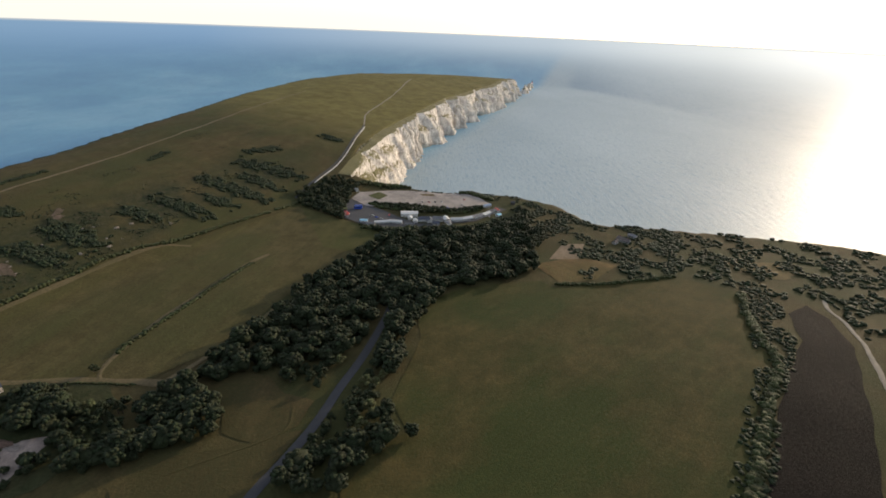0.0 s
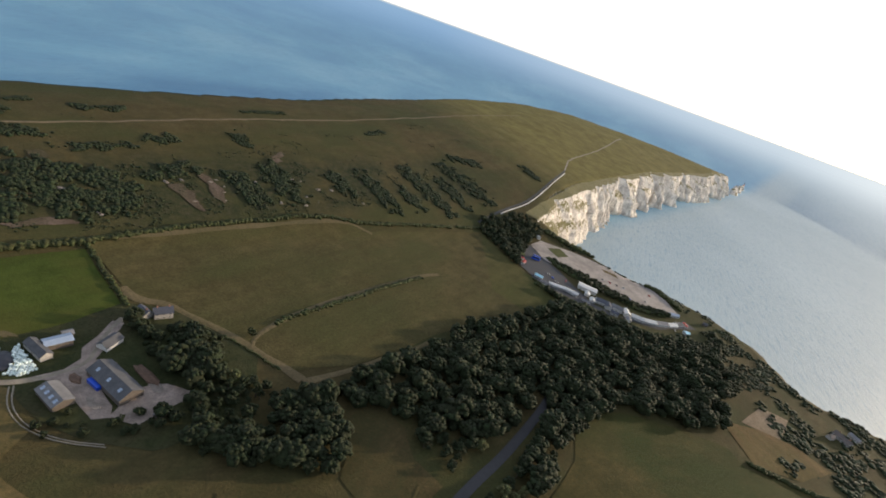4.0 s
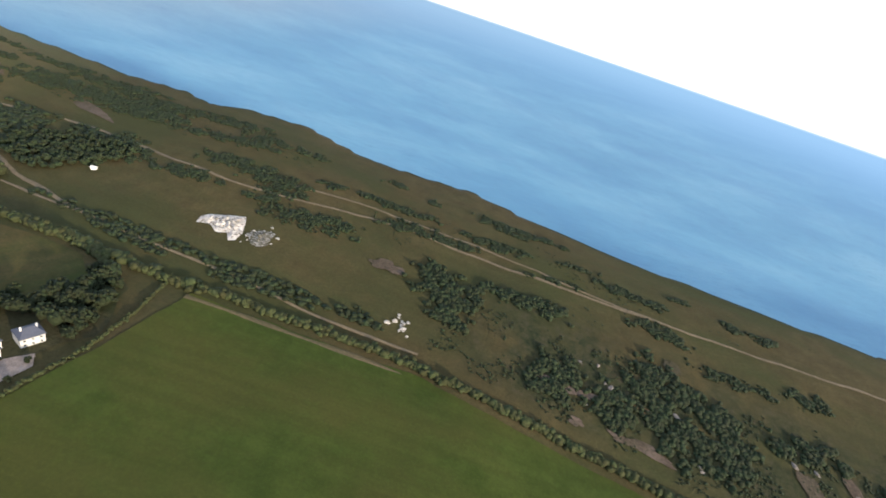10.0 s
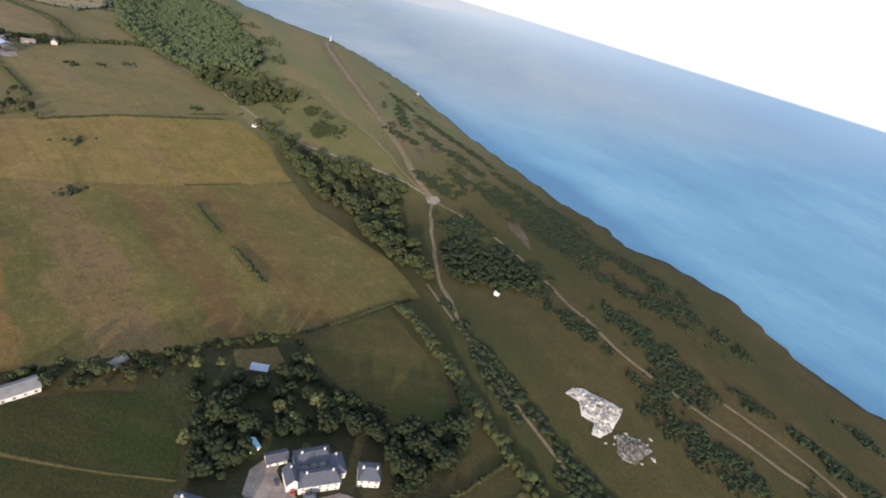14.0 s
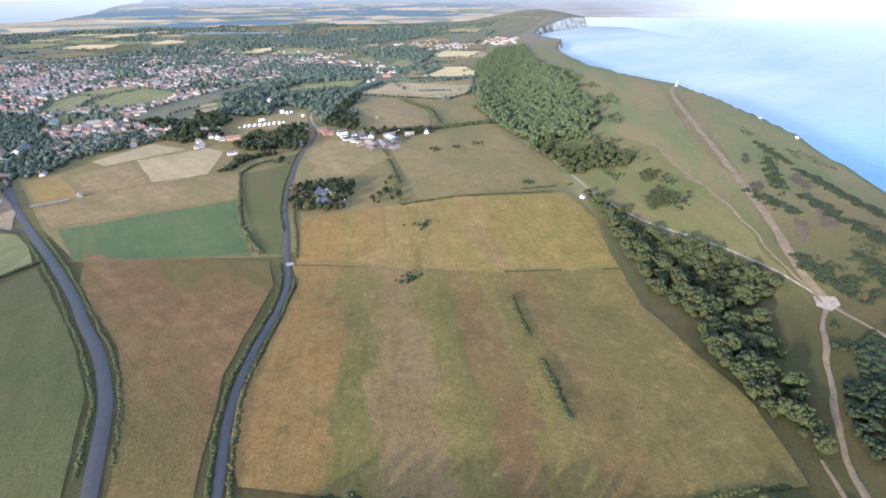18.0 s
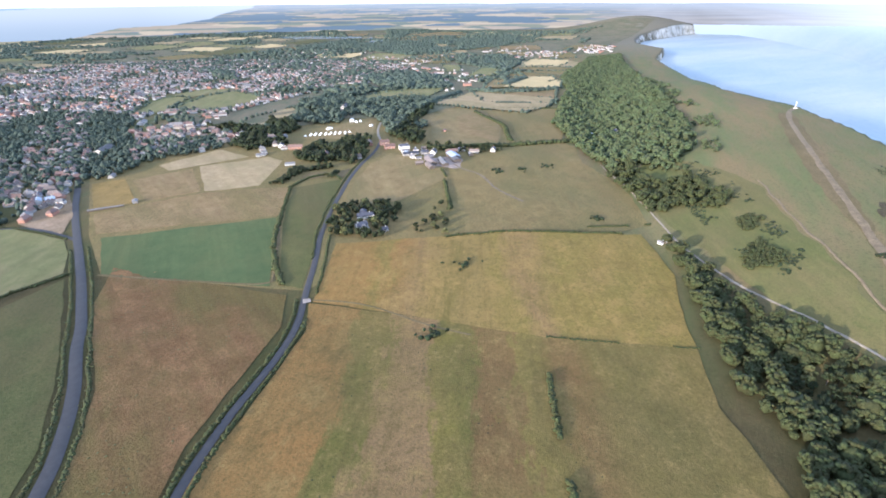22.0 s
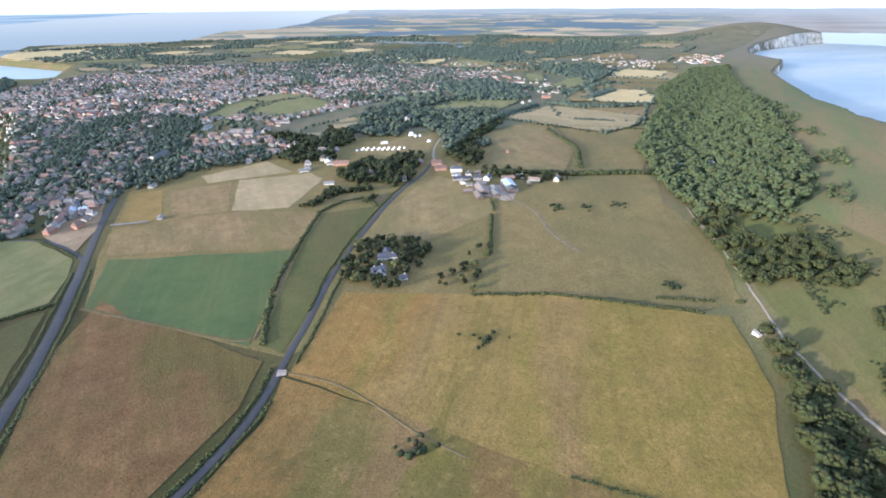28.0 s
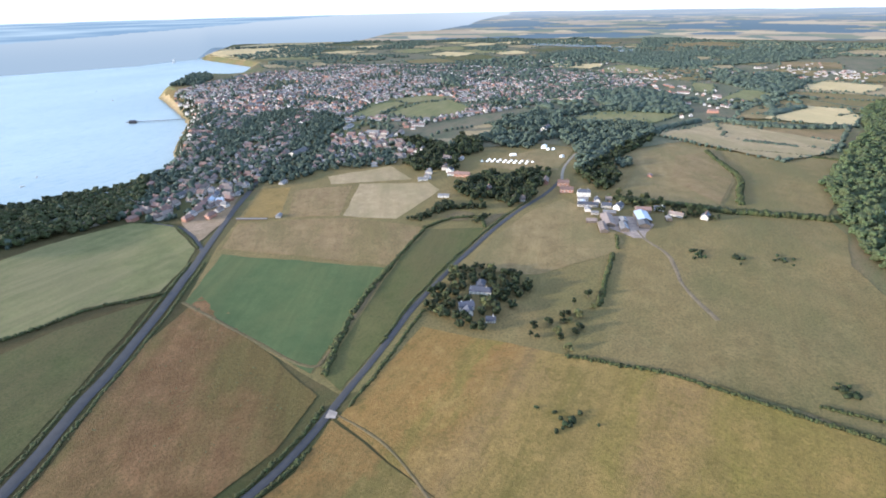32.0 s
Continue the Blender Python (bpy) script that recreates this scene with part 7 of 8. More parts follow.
BALE = bale_mesh()
spots = [(x, y, 0) for x, y in inside([(-72, -359), (-75, -358), (-77, -347), (-78.5, -336), (-70, -334), (-64.5, -338), (-70, -344.5), (-71, -352)], 1.5, 0.1, 31, 0.08)]
spots += [(x, y, 1.25) for x, y, _ in spots if RNG.random() < 0.4] + [(-59 - 1.5 * k, -358.5, 0) for k in range(6)]
for x, y, up in spots:
    ob = new("silage_bale", BALE)
    ob.matrix_basis = pose(x, y, ground_z(x, y) + 0.62 + up, 0, 0, RNG.uniform(0, 360))
    tagged(ob, "round silage bale in pale green plastic wrap", "bale", "stacked silage bales")
v, f = ICO2
s = new("silage_clamp", mesh_of("silage_clamp", v * np.array((8.5, 5.4, 1.5)) + 0.25 * np.sin(v[:, ::-1] * 9), f.tolist(), "black_sheet"))
s.matrix_basis = pose(-65.5, -349, ground_z(-65.5, -349) + 0.4, 0, 0, 75)
tagged(s, "silage clamp under black plastic sheet", "silage clamp")
c = thing("container", "blue steel container beside the barn", "container", (-97.5, -314, ground_z(-97.5, -314)), 103)
part("body", box(bmesh.new(), -4.5, 4.5, -1.4, 1.4, 0.1, 2.7, 0.06), "blue_paint", c)
part("door", box(bmesh.new(), 4.5, 4.56, -1.25, 1.25, 0.2, 2.6), "blue_paint", c)
for k, (x, y, rx, ry, rz, m, label) in enumerate(((-122, -311, 11, 3.4, 1.6, "rust", "heap of rusty scrap and soil"), (-93, -302, 6, 2.4, 0.8, "rock", "heap of pale rubble in the yard"), (-91, -322, 5, 3, 0.9, "rust", "heap of brown farm litter"), (-123, -300, 6, 3, 0.8, "rock", "spread of pale rubble"))):
    r = np.random.default_rng(80 + k)
    vv = v * (1 + r.uniform(-0.25, 0.25, len(v)))[:, None] * np.array((rx, ry, rz))
    ob = new("spoil_mound", mesh_of("spoil_mound", vv, f.tolist(), m))
    ob.matrix_basis = pose(x, y, ground_z(x, y) + 0.3, 0, 0, 100)
    tagged(ob, label, "heap", "heaps in the farmyard")

# white manor with its cottage and coach house
drape("manor_drive", [(227, -306), (222, -294), (205, -290), (193, -292), (189, -300), (197, -311), (206, -313), (204, -334), (198, -339), (196, -333), (199, -314), (190, -308), (186, -296), (182, -280), (188, -278), (196, -290)], "gravel", "pale gravel forecourt of the manor", "drive", lift=0.5, cell=5, wander=0.6)
drape("forecourt", [(232, -302), (226, -292), (214, -288), (203, -295), (194, -315), (193, -334), (200, -340), (206, -330), (205, -313), (215, -306)], "gravel", "wide pinkish gravel forecourt before the manor", "drive", lift=0.56, cell=4, wander=0.6)
HOUSE = "manor blocks"
building(213, -321, 19, 8.5, 88, 6.0, 3.0, "slate", "render", "white rendered manor house under blue slate", "house", "manor_house", 3.0, 2, 5, HOUSE, storeys=2)
building(225, -320, 17, 8, 92, 5.8, 2.8, "slate", "render", "rear range of the white manor", "house", "manor_house", 2.8, 2, 4, HOUSE, storeys=2)
building(219, -330.5, 11, 7, 2, 5.4, 2.6, "slate", "render", "white cross wing of the manor", "house", "manor_house", 2.4, 1, 3, HOUSE, storeys=2)
building(216, -309, 9, 6, 5, 5.6, 2.6, "slate", "render", "white gabled wing of the manor", "house", "manor_house", 0, 1, 2, HOUSE, storeys=2)
building(229, -304, 10, 6, 95, 3.2, 2.0, "slate", "render", "low white service wing", "house", "manor_house", 0, 0, 3, HOUSE)
building(205, -316, 5, 4, 88, 3.0, 1.2, "slate", "render", "white bay at the front of the manor", "house", "manor_house", 1.5, 0, 2, HOUSE)
building(211, -345, 10.5, 9.5, 75, 5.6, 2.8, "slate", "render", "white cottage with a hipped slate roof", "house", "cottage", 3.6, 2, 3, storeys=2)
building(212, -267, 11, 7, 60, 4.0, 2.8, "slate", "render", "white coach house with a slate roof", "house", "coach_house", 0, 1, 3)
building(209, -281, 18, 5, 80, 2.8, 1.6, "slate", "render", "long low stable under slate", "stable", "stable", 0, 0, 4)
building(238, -294, 6, 4.5, 20, 2.4, 1.2, "cyan_paint", "render", "garden hut with a pale cyan cover", "shed", "garden_hut")
building(282, -187, 32, 8.5, -64, 3.4, 2.4, "sheet", "render", "long low white building with a grey roof", "house", "long_house", 0, 0, 8, lights=0)
building(289, -301, 9, 5, 70, 2.6, 1.2, "sheet_blue", "timber", "garden shed with a pale roof", "shed", "garden_shed")
building(300, -232, 8, 5, -40, 2.6, 1.4, "sheet", "timber", "small grey shed by the hedge", "shed", "garden_shed")

# villas in the grove
building(710, -6, 20, 9, -52, 3.4, 2.6, "slate", "render", "low villa with wide slate roofs", "house", "villa", 3.0, 1, 5, "villas in the grove")
building(718, 2, 11, 8, 38, 3.4, 2.4, "slate", "render", "slate-roofed wing of the villa", "house", "villa", 2.6, 0, 2, "villas in the grove")
building(682, -17, 13, 8, -30, 4.8, 2.8, "slate", "render", "white villa with gabled slate roofs", "house", "villa", 0, 2, 3, "villas in the grove", storeys=2)
building(677, -25, 7, 7, 60, 4.6, 2.8, "slate", "render", "white gabled wing among trees", "house", "villa", 0, 0, 2, "villas in the grove")
building(684, -45, 8, 6.5, -40, 2.8, 2.2, "slate", "render", "small white lodge under slate", "house", "villa", 0, 1, 2, "villas in the grove")

# hamlet and farm to the east
HAMLET = "houses of the hamlet"
for row in ((992, 84, 17, 10, -50, 6.2, 2.6, "slate", "render", "tall white house at the bend", 2.4, 2, 4, 2), (976, 74, 13, 7, -50, 3.2, 2.0, "sheet", "render", "low white annexe of the tall house", 0, 0, 3, 1),
            (963, 57, 26, 8, -50, 3.4, 2.4, "slate", "stone", "long grey range with slates", 0, 1, 5, 1), (950, 48, 12, 7, 40, 3.2, 2.2, "sheet", "render", "low white cottage by the barns", 0, 1, 3, 1),
            (999, 157, 18, 10, 35, 4.6, 3.2, "brown_tile", "brick", "brown-roofed house at the junction", 0, 2, 4, 2), (1008, 131, 16, 9, -50, 5.4, 3.2, "tile", "brick", "red brick house under clay tiles", 0, 2, 4, 2),
            (988, 110, 18, 9, -50, 5.0, 3.0, "tile", "brick", "red-tiled house beside the lane", 0, 1, 4, 2), (915, 133, 17, 9, -48, 4.8, 3.2, "brown_tile", "stone", "brown-tiled stone house among trees", 0, 2, 4, 2),
            (934, 268, 24, 8, -55, 5.0, 3.0, "tile", "brick", "short terrace of brick cottages", 0, 3, 6, 2), (938, 302, 14, 9, 30, 5.4, 3.0, "slate", "render", "white house under slate by the trees", 0, 2, 4, 2),
            (926, 286, 10, 7, -55, 3.4, 2.4, "brown_tile", "render", "small white house beside the terrace", 0, 1, 2, 1), (880, 299, 15, 8, -40, 3.0, 2.2, "sheet", "render", "pale bungalow at the field edge", 0, 1, 4, 1),
            (853, 217, 15, 7, -45, 3.0, 1.8, "sheet", "render", "white shed at the field corner", 0, 0, 3, 1), (914, 190, 14, 9, 40, 4.6, 3.2, "brown_tile", "brick", "brown house hidden among trees", 0, 2, 3, 2),
            (983, 25, 13, 9, 10, 4.8, 3.2, "slate", "render", "white gabled house by the farm", 0, 1, 3, 2), (976, 38, 12, 9, -50, 4.2, 2.8, "slate", "stone", "grey house with a slate roof", 0, 1, 3, 2),
            (1026, -65, 11, 8, 10, 4.8, 3.4, "slate", "stone", "gabled stone house at the field edge", 0, 2, 3, 2), (1008, -38, 16, 7, -75, 3.6, 2.4, "brown_tile", "stone", "row of stone cottages", 0, 2, 5, 1),
            (1140, 70, 8, 6, 20, 3.0, 2.0, "tile", "brick", "lone brick hut in the pasture", 0, 0, 1, 1), (1295, 399, 34, 14, 20, 8.5, 4.0, "slate", "stone", "grey stone mansion among tall trees", 0, 4, 7, 2)):
    x, y, l, w, turn, e, r, roof, wall, label, hip, ch, pn, st = row
    building(x, y, l, w, turn, e, r, roof, wall, label, "house", "house", hip, ch, pn, HAMLET, storeys=st)
for x, y, l, w, turn, e, r, roof, wall, label, ch in ((945, 34, 9, 6, -50, 3.0, 1.8, "sheet", "stone", "small grey shed behind the farm", 0), (985, 58, 10, 7, 40, 3.6, 2.4, "slate", "render", "white cottage beside the lane", 1), (1002, 52, 8, 6, -50, 3.0, 2.0, "brown_tile", "stone", "brown-tiled outbuilding of the hamlet", 0),
                                                  (968, 68, 7, 5, 40, 2.8, 1.6, "sheet_blue", "timber", "pale-roofed garage beside the lane", 0), (1012, -14, 12, 7, -60, 3.6, 2.4, "slate", "render", "white cottage under slate by the yard", 1), (990, -38, 9, 6, 42, 3.2, 1.8, "sheet", "timber", "grey lean-to of the farm", 0)):
    building(x, y, l, w, turn, e, r, roof, wall, label, "house", "house", 0, ch, 2, HAMLET)
for x, y in inside([(1005, 30), (1025, -8), (1050, -66), (1034, -84), (1006, -58), (992, -12), (978, 32)], 9.0, 0, 211):
    if RNG.random() < 0.6:
        tree(x, y, int(RNG.choice((0, 2, 3, 4))), RNG.uniform(0.45, 0.8), "trees of the hamlet")
# beside the main road at the edge of the town
building(622, 326, 40, 2.2, -42, 2.0, 0.5, "sheet", "timber", "long low weathered shelter along the field edge", "shed", "long_shelter", doors=0)
building(652, 311, 10, 6, 50, 2.6, 1.2, "sheet", "stone", "small stone shed at the field corner", "shed", "field_shed")
building(812, 592, 42, 20, 30, 6.0, 4.5, "sheet_dark", "stone", "large grey-roofed hall in the town", "hall", "town_hall", panes=8)
EDGE = "houses at the edge of the town"
for x, y, l, w, turn, roof, wall, label in ((603, 430, 12, 8, 55, "sheet_blue", "render", "new white house with a blue-grey roof"), (613, 420, 10, 8, -35, "sheet_blue", "render", "new white house on the bare plot"), (616, 450, 12, 8, 55, "slate", "render", "white house under slate beside the plot"),
                                            (580, 488, 22, 10, 30, "sheet_dark", "render", "broad house with a dark blue-grey roof"), (606, 503, 12, 9, 30, "tile", "brick", "brick house with orange tiles"), (515, 490, 12, 8, 20, "tile", "render", "white house with a red roof by the wood"),
                                            (526, 482, 11, 8, -60, "brown_tile", "render", "white gabled house by the wood"), (668, 502, 13, 9, 55, "tile", "brick", "brick house beside the main road"), (698, 520, 13, 9, 55, "brown_tile", "render", "white house beside the main road")):
    building(x, y, l, w, turn, 4.8, 3.0, roof, wall, label, "house", "house", 0, 1, 3, EDGE, storeys=2)
BARNS = "barns of the east farm"
for x, y, l, w, turn, e, r, roof, label, li in ((933, 8, 32, 13, 42, 4.2, 2.6, "brown_tile", "long pinkish-brown farm range", 0), (912, 0, 24, 9, 42, 3.4, 2.0, "brown_tile", "low brown-roofed farm range", 0),
                                             (969, -16, 27, 15, 42, 5.5, 2.6, "sheet_blue", "large barn with a pale blue-grey roof", 0), (951, -28, 14, 12, 42, 5.0, 2.0, "sheet_dark", "dark-roofed open implement shed", 0),
                                             (929, -16, 20, 9, 42, 3.8, 2.2, "sheet", "grey sheet-roofed cattle shed", 4), (946, -5, 13, 8, 42, 3.8, 2.0, "sheet", "grey farm shed in the yard", 2), (993, -3, 18, 9, -48, 4.4, 2.6, "tile", "old barn with a red tiled roof", 0),
                                             (958, 22, 15, 8, -48, 3.6, 2.2, "sheet", "grey shed beside the yard", 0), (921, 22, 12, 7, -48, 3.4, 2.0, "brown_tile", "brown-tiled old cowshed of stone", 0)):
    building(x, y, l, w, turn, e, r, roof, "timber", label, "barn", "barn", group=BARNS, lights=li, doors=0)
drape("farmyard", [(925, 14), (945, 22), (962, 6), (980, -14), (962, -36), (938, -40), (922, -46), (914, -38), (918, -8)], "gravel", "gravel yard between the barns", "yard", lift=0.5, cell=5)


# camping meadow: tents
def tent_mesh():
    bm = bmesh.new()
    tube(bm, 2.5, 2.5, 0, 0.8, sides=12)
    bmesh.ops.create_cone(bm, cap_ends=False, segments=12, radius1=2.6, radius2=0.08, depth=2.4, matrix=Matrix.Translation((0, 0, 2.0)))
    me = bpy.data.meshes.new("canvas")
    bm.to_mesh(me)
    bm.free()
    me.materials.append(M["canvas"])
    return me


TENT = tent_mesh()
for k in range(18):
    row, col = divmod(k, 9)
    x, y = 1016 + 9.5 * col * 0.55 + 16 * row + RNG.uniform(-1, 1), 308 - 9.5 * col * 0.8 - 2 * row + RNG.uniform(-1, 1)
    t = thing("bell_tent", "white canvas bell tent on dry grass", "tent", (x, y, ground_z(x, y) + 0.5), RNG.uniform(0, 360), "rows of bell tents")
    part("canvas", TENT, None, t)
    part("pole", tube(bmesh.new(), 0.06, 0.05, 0, 3.6, sides=6), "timber", t)
for x, y, l, w, a in ((1174, 303, 20, 9, 30), (1163, 285, 8, 5, 30), (1172, 280, 7, 5, 30), (1085, 300, 12, 6, -30), (1140, 235, 7, 5, 0)):
    t = thing("marquee", "white canvas marquee in the camping meadow", "tent", (x, y, ground_z(x, y) + 0.5), a, "marquees in the meadow")
    part("roof", roof_bm(l, w, 2.4, 1.9, 0.2, 2.0, 0.08), "canvas", t)
    part("wall", walls_bm(l, w, 2.4, 1.9, True), "canvas", t)

# attraction and car park above the bay
drape("car_park", [(-655, -368), (-690, -372), (-722, -335), (-757, -262), (-764, -215), (-752, -185), (-728, -162), (-697, -166), (-660, -195), (-652, -230), (-640, -262), (-640, -300), (-632, -330)], "lot", "pale worn car park of the attraction", "car park", lift=0.5, cell=8)
drape("coach_park", [(-628, -366), (-652, -368), (-634, -330), (-620, -290), (-604, -262), (-592, -228), (-600, -200), (-640, -160), (-690, -140), (-712, -132), (-716, -150), (-668, -156), (-622, -190), (-590, -205), (-560, -240), (-556, -300), (-575, -342)], "tarmac", "grey tarmac coach park and service road", "car park", lift=0.6, cell=7)
drape("lawn", [(-680, -352), (-706, -346), (-698, -324), (-668, -326)], "cowgrass", "square of grass in the car park", "lawn", lift=0.75, cell=6)
drape("lawn", [(-728, -280), (-738, -262), (-730, -255), (-722, -274)], "dry", "strip of dry grass in the car park", "lawn", lift=0.75, cell=5)
hedge("hedge", [(-644, -330), (-633, -296), (-640, -268), (-658, -238), (-655, -200), (-692, -170)], 7.0, 4.0, "dark bushes between car park and buildings", seed=51, group="planting of the attraction")
hedge("hedge", [(-552, -300), (-556, -262), (-566, -228)], 3.0, 2.4, "hedge along the service yard", seed=52, group="planting of the attraction")
SITE = "buildings of the attraction"
for x, y, l, w, turn, e, r, roof, wall, label in (
        (-620, -255, 24, 12, 112, 4.6, 1.0, "render", "render", "white flat-roofed hall of the attraction"), (-606, -229, 13, 10, 120, 3.8, 2.4, "slate", "render", "slate-roofed shop beside the hall"),
        (-606, -218, 11, 9, 30, 3.8, 2.4, "slate", "render", "white gabled shop with a slate roof"), (-615, -210, 14, 9, 110, 4.2, 2.4, "sheet", "render", "amusement arcade with a grey roof"),
        (-620, -199, 13, 8, 35, 4.0, 2.0, "render", "render", "white shop with a pale roof"), (-627, -186, 16, 8, 118, 3.8, 1.4, "render", "render", "low white arcade of stalls"),
        (-639, -174, 17, 8, 138, 3.6, 1.4, "render", "render", "low white arcade by the road"), (-655, -163, 17, 8, 150, 3.6, 1.4, "sheet", "render", "grey-roofed arcade at the end"),
        (-672, -154, 15, 7, 155, 3.4, 1.4, "render", "render", "white end pavilion of the arcade"), (-596, -236, 9, 6, 30, 3.2, 1.4, "render", "render", "small white shop in the yard"),
        (-597, -206, 9, 6, 110, 3.2, 1.8, "slate", "render", "small slate-roofed shop in the yard"), (-606, -190, 8, 6, 30, 3.2, 1.4, "sheet", "render", "grey-roofed ice cream kiosk"),
        (-559, -287, 12, 6, 108, 3.2, 1.2, "sheet", "render", "low store with a grey roof"), (-572, -276, 20, 6, 125, 3.2, 1.0, "render", "render", "long low white-roofed store"),
        (-582, -260, 18, 7, 105, 3.2, 1.0, "render", "render", "low white store beside the yard"), (-580, -238, 12, 6, 110, 3.0, 1.2, "sheet", "stone", "grey store by the yard"),
        (-566, -300, 10, 6, 105, 3.0, 1.2, "cyan_paint", "render", "kiosk with a pale turquoise roof"), (-598, -352, 14, 6, 120, 3.0, 1.2, "palegreen", "timber", "long hut with a pale green roof"),
        (-606, -248, 9, 6, 20, 3.2, 1.2, "render", "render", "small white ticket office"), (-688, -150, 12, 7, 150, 3.4, 2.0, "sheet", "render", "grey-roofed cafe on the cliff"),
        (-712, -163, 13, 6, 140, 3.2, 1.6, "sheet_blue", "render", "pale-roofed chairlift station building"), (-676, -136, 7, 6, 150, 3.0, 1.0, "cyan_paint", "render", "stall with a pale cyan roof"),
        (-742, -128, 6, 5, 100, 3.0, 1.6, "sheet_dark", "timber", "dark hut on the cliff edge"), (-690, -378, 7, 5, 60, 2.8, 1.4, "render", "render", "small white hut above the lot")):
    building(x, y, l, w, turn, e, r, roof, wall, label, "building", "attraction_building", 0, 0, 3 if l > 11 else 0, SITE)
for x, y in ((-579, -338), (-583, -334), (-588, -340), (-577, -332), (-698, -142), (-703, -146)):
    t = thing("fairground_booth", "small red and white fairground booth", "booth", (x, y, ground_z(x, y) + 0.5), RNG.uniform(0, 90), "fairground booths")
    part("body", box(bmesh.new(), -1.8, 1.8, -1.8, 1.8, 0, 2.6, 0.05), "render", t)
    part("canopy", tube(bmesh.new(), 2.7, 0.2, 2.6, 4.2, sides=8), "red_paint", t)


def vehicle(name, label, category, x, y, turn, l, w, h, paint, group, cab=0.55):
    """A car or bus: painted body, glazed cabin, four wheels with tyre and rim."""
    t = thing(name, label, category, (x, y, ground_z(x, y) + 0.6), turn, group)
    low = h * cab
    part("body", box(bmesh.new(), -l / 2, l / 2, -w / 2, w / 2, 0.3, low, 0.12), paint, t)
    bm = bmesh.new()
    r = bmesh.ops.create_cube(bm, size=1.0, matrix=Matrix.Translation((-0.03 * l, 0, (low + h) / 2)) @ Matrix.Diagonal((l * (0.6 if name == "car" else 0.985), w * 0.94, h - low, 1)))
    for q in r["verts"]:
        if q.co.z > (low + h) / 2 and name == "car":
            q.co.x *= 0.72
            q.co.y *= 0.86
    part("cabin", bm, "glass", t, "dark glazed cabin")
    part("roof_panel", box(bmesh.new(), -l * (0.22 if name == "car" else 0.49), l * (0.18 if name == "car" else 0.49), -w * 0.4, w * 0.4, h - 0.02, h + 0.06, 0.02), paint, t)
    for sx in (-0.31, 0.31):
        for sy in (-1, 1):
            bm = bmesh.new()
            bmesh.ops.create_cone(bm, cap_ends=True, segments=12, radius1=0.32 * (1 if name == "car" else 1.5), radius2=0.32 * (1 if name == "car" else 1.5), depth=0.22, matrix=Matrix.Translation((sx * l, sy * (w / 2 - 0.1), 0.32)) @ Matrix.Rotation(radians(90), 4, "X"))
            wheel = part("wheel", bm, "rubber", t)
            bm = bmesh.new()
            bmesh.ops.create_cone(bm, cap_ends=True, segments=8, radius1=0.18, radius2=0.18, depth=0.24, matrix=Matrix.Translation((sx * l, sy * (w / 2 - 0.1), 0.32)) @ Matrix.Rotation(radians(90), 4, "X"))
            part("rim", bm, "granite", wheel)
    return t


for k in range(2):
    vehicle("bus", "blue double-decker bus in the coach park", "bus", -613 - 5 * k, -334 - 1.5 * k, 112, 11, 2.5, 4.2, "blue_paint", "parked buses", 0.5)
PAINTS = (("render", "white"), ("red_paint", "red"), ("iron", "dark grey"), ("granite", "silver"), ("blue_paint", "blue"))
for k, (x, y, a) in enumerate([(-690 - 5 * i, -262 + 9 * i, 60) for i in range(4)] + [(-676, -215, 60), (-700, -200, 60), (-730, -205, 60), (-642, -352, 40), (-592, -300, 110), (-589, -292, 110), (-586, -283, 110), (-606, -280, 20), (-696, -150, 30), (-664, -147, 30)]):
    p, c = PAINTS[k % 5]
    vehicle("car", "%s car parked on the worn lot" % c, "car", x, y, a, 4.3, 1.75, 1.5, p, "parked cars")
for x, y, a, p, c in ((217, -303, 10, "iron", "dark grey"), (211, -309, 15, "red_paint", "dark red")):
    vehicle("car", "%s car on the manor forecourt" % c, "car", x, y, a, 4.4, 1.8, 1.5, p, "parked cars")

# monument on the down, huts, ruin
z = ground_z(1290, -528)
t = thing("monument", "tall pale granite cross on a stepped plinth", "monument", (1290, -528, z), 20)
for k in range(3):
    part("step", box(bmesh.new(), -3.2 + k * 0.7, 3.2 - k * 0.7, -3.2 + k * 0.7, 3.2 - k * 0.7, -0.5 + k * 0.6, 0.1 + k * 0.6, 0.05), "granite", t)
bm = bmesh.new()
bmesh.ops.create_cone(bm, cap_ends=True, segments=4, radius1=0.8, radius2=0.45, depth=9.5, matrix=Matrix.Translation((0, 0, 6.0)) @ Matrix.Rotation(radians(45), 4, "Z"))
part("shaft", bm, "granite", t)
part("arm", box(bmesh.new(), -1.9, 1.9, -0.35, 0.35, 9.2, 10.1, 0.05), "granite", t)
bm = bmesh.new()
bmesh.ops.create_cone(bm, cap_ends=False, segments=24, radius1=1.35, radius2=1.35, depth=0.45, matrix=Matrix.Translation((0, 0, 9.65)) @ Matrix.Rotation(radians(90), 4, "X"))
part("ring", bm, "granite", t)
building(754, -331, 6, 2.6, 50, 2.5, 1.0, "sheet", "render", "small white cabin beside the track", "hut", "cabin")
building(757, -336, 5, 4, 50, 2.4, 1.0, "sheet_blue", "timber", "pale-roofed hut beside the track", "hut", "cabin")
building(1192, -205, 13, 8, 30, 4.0, 2.4, "sheet_blue", "render", "white house among the trees", "house", "house", 0, 1, 3, "houses of the wood")
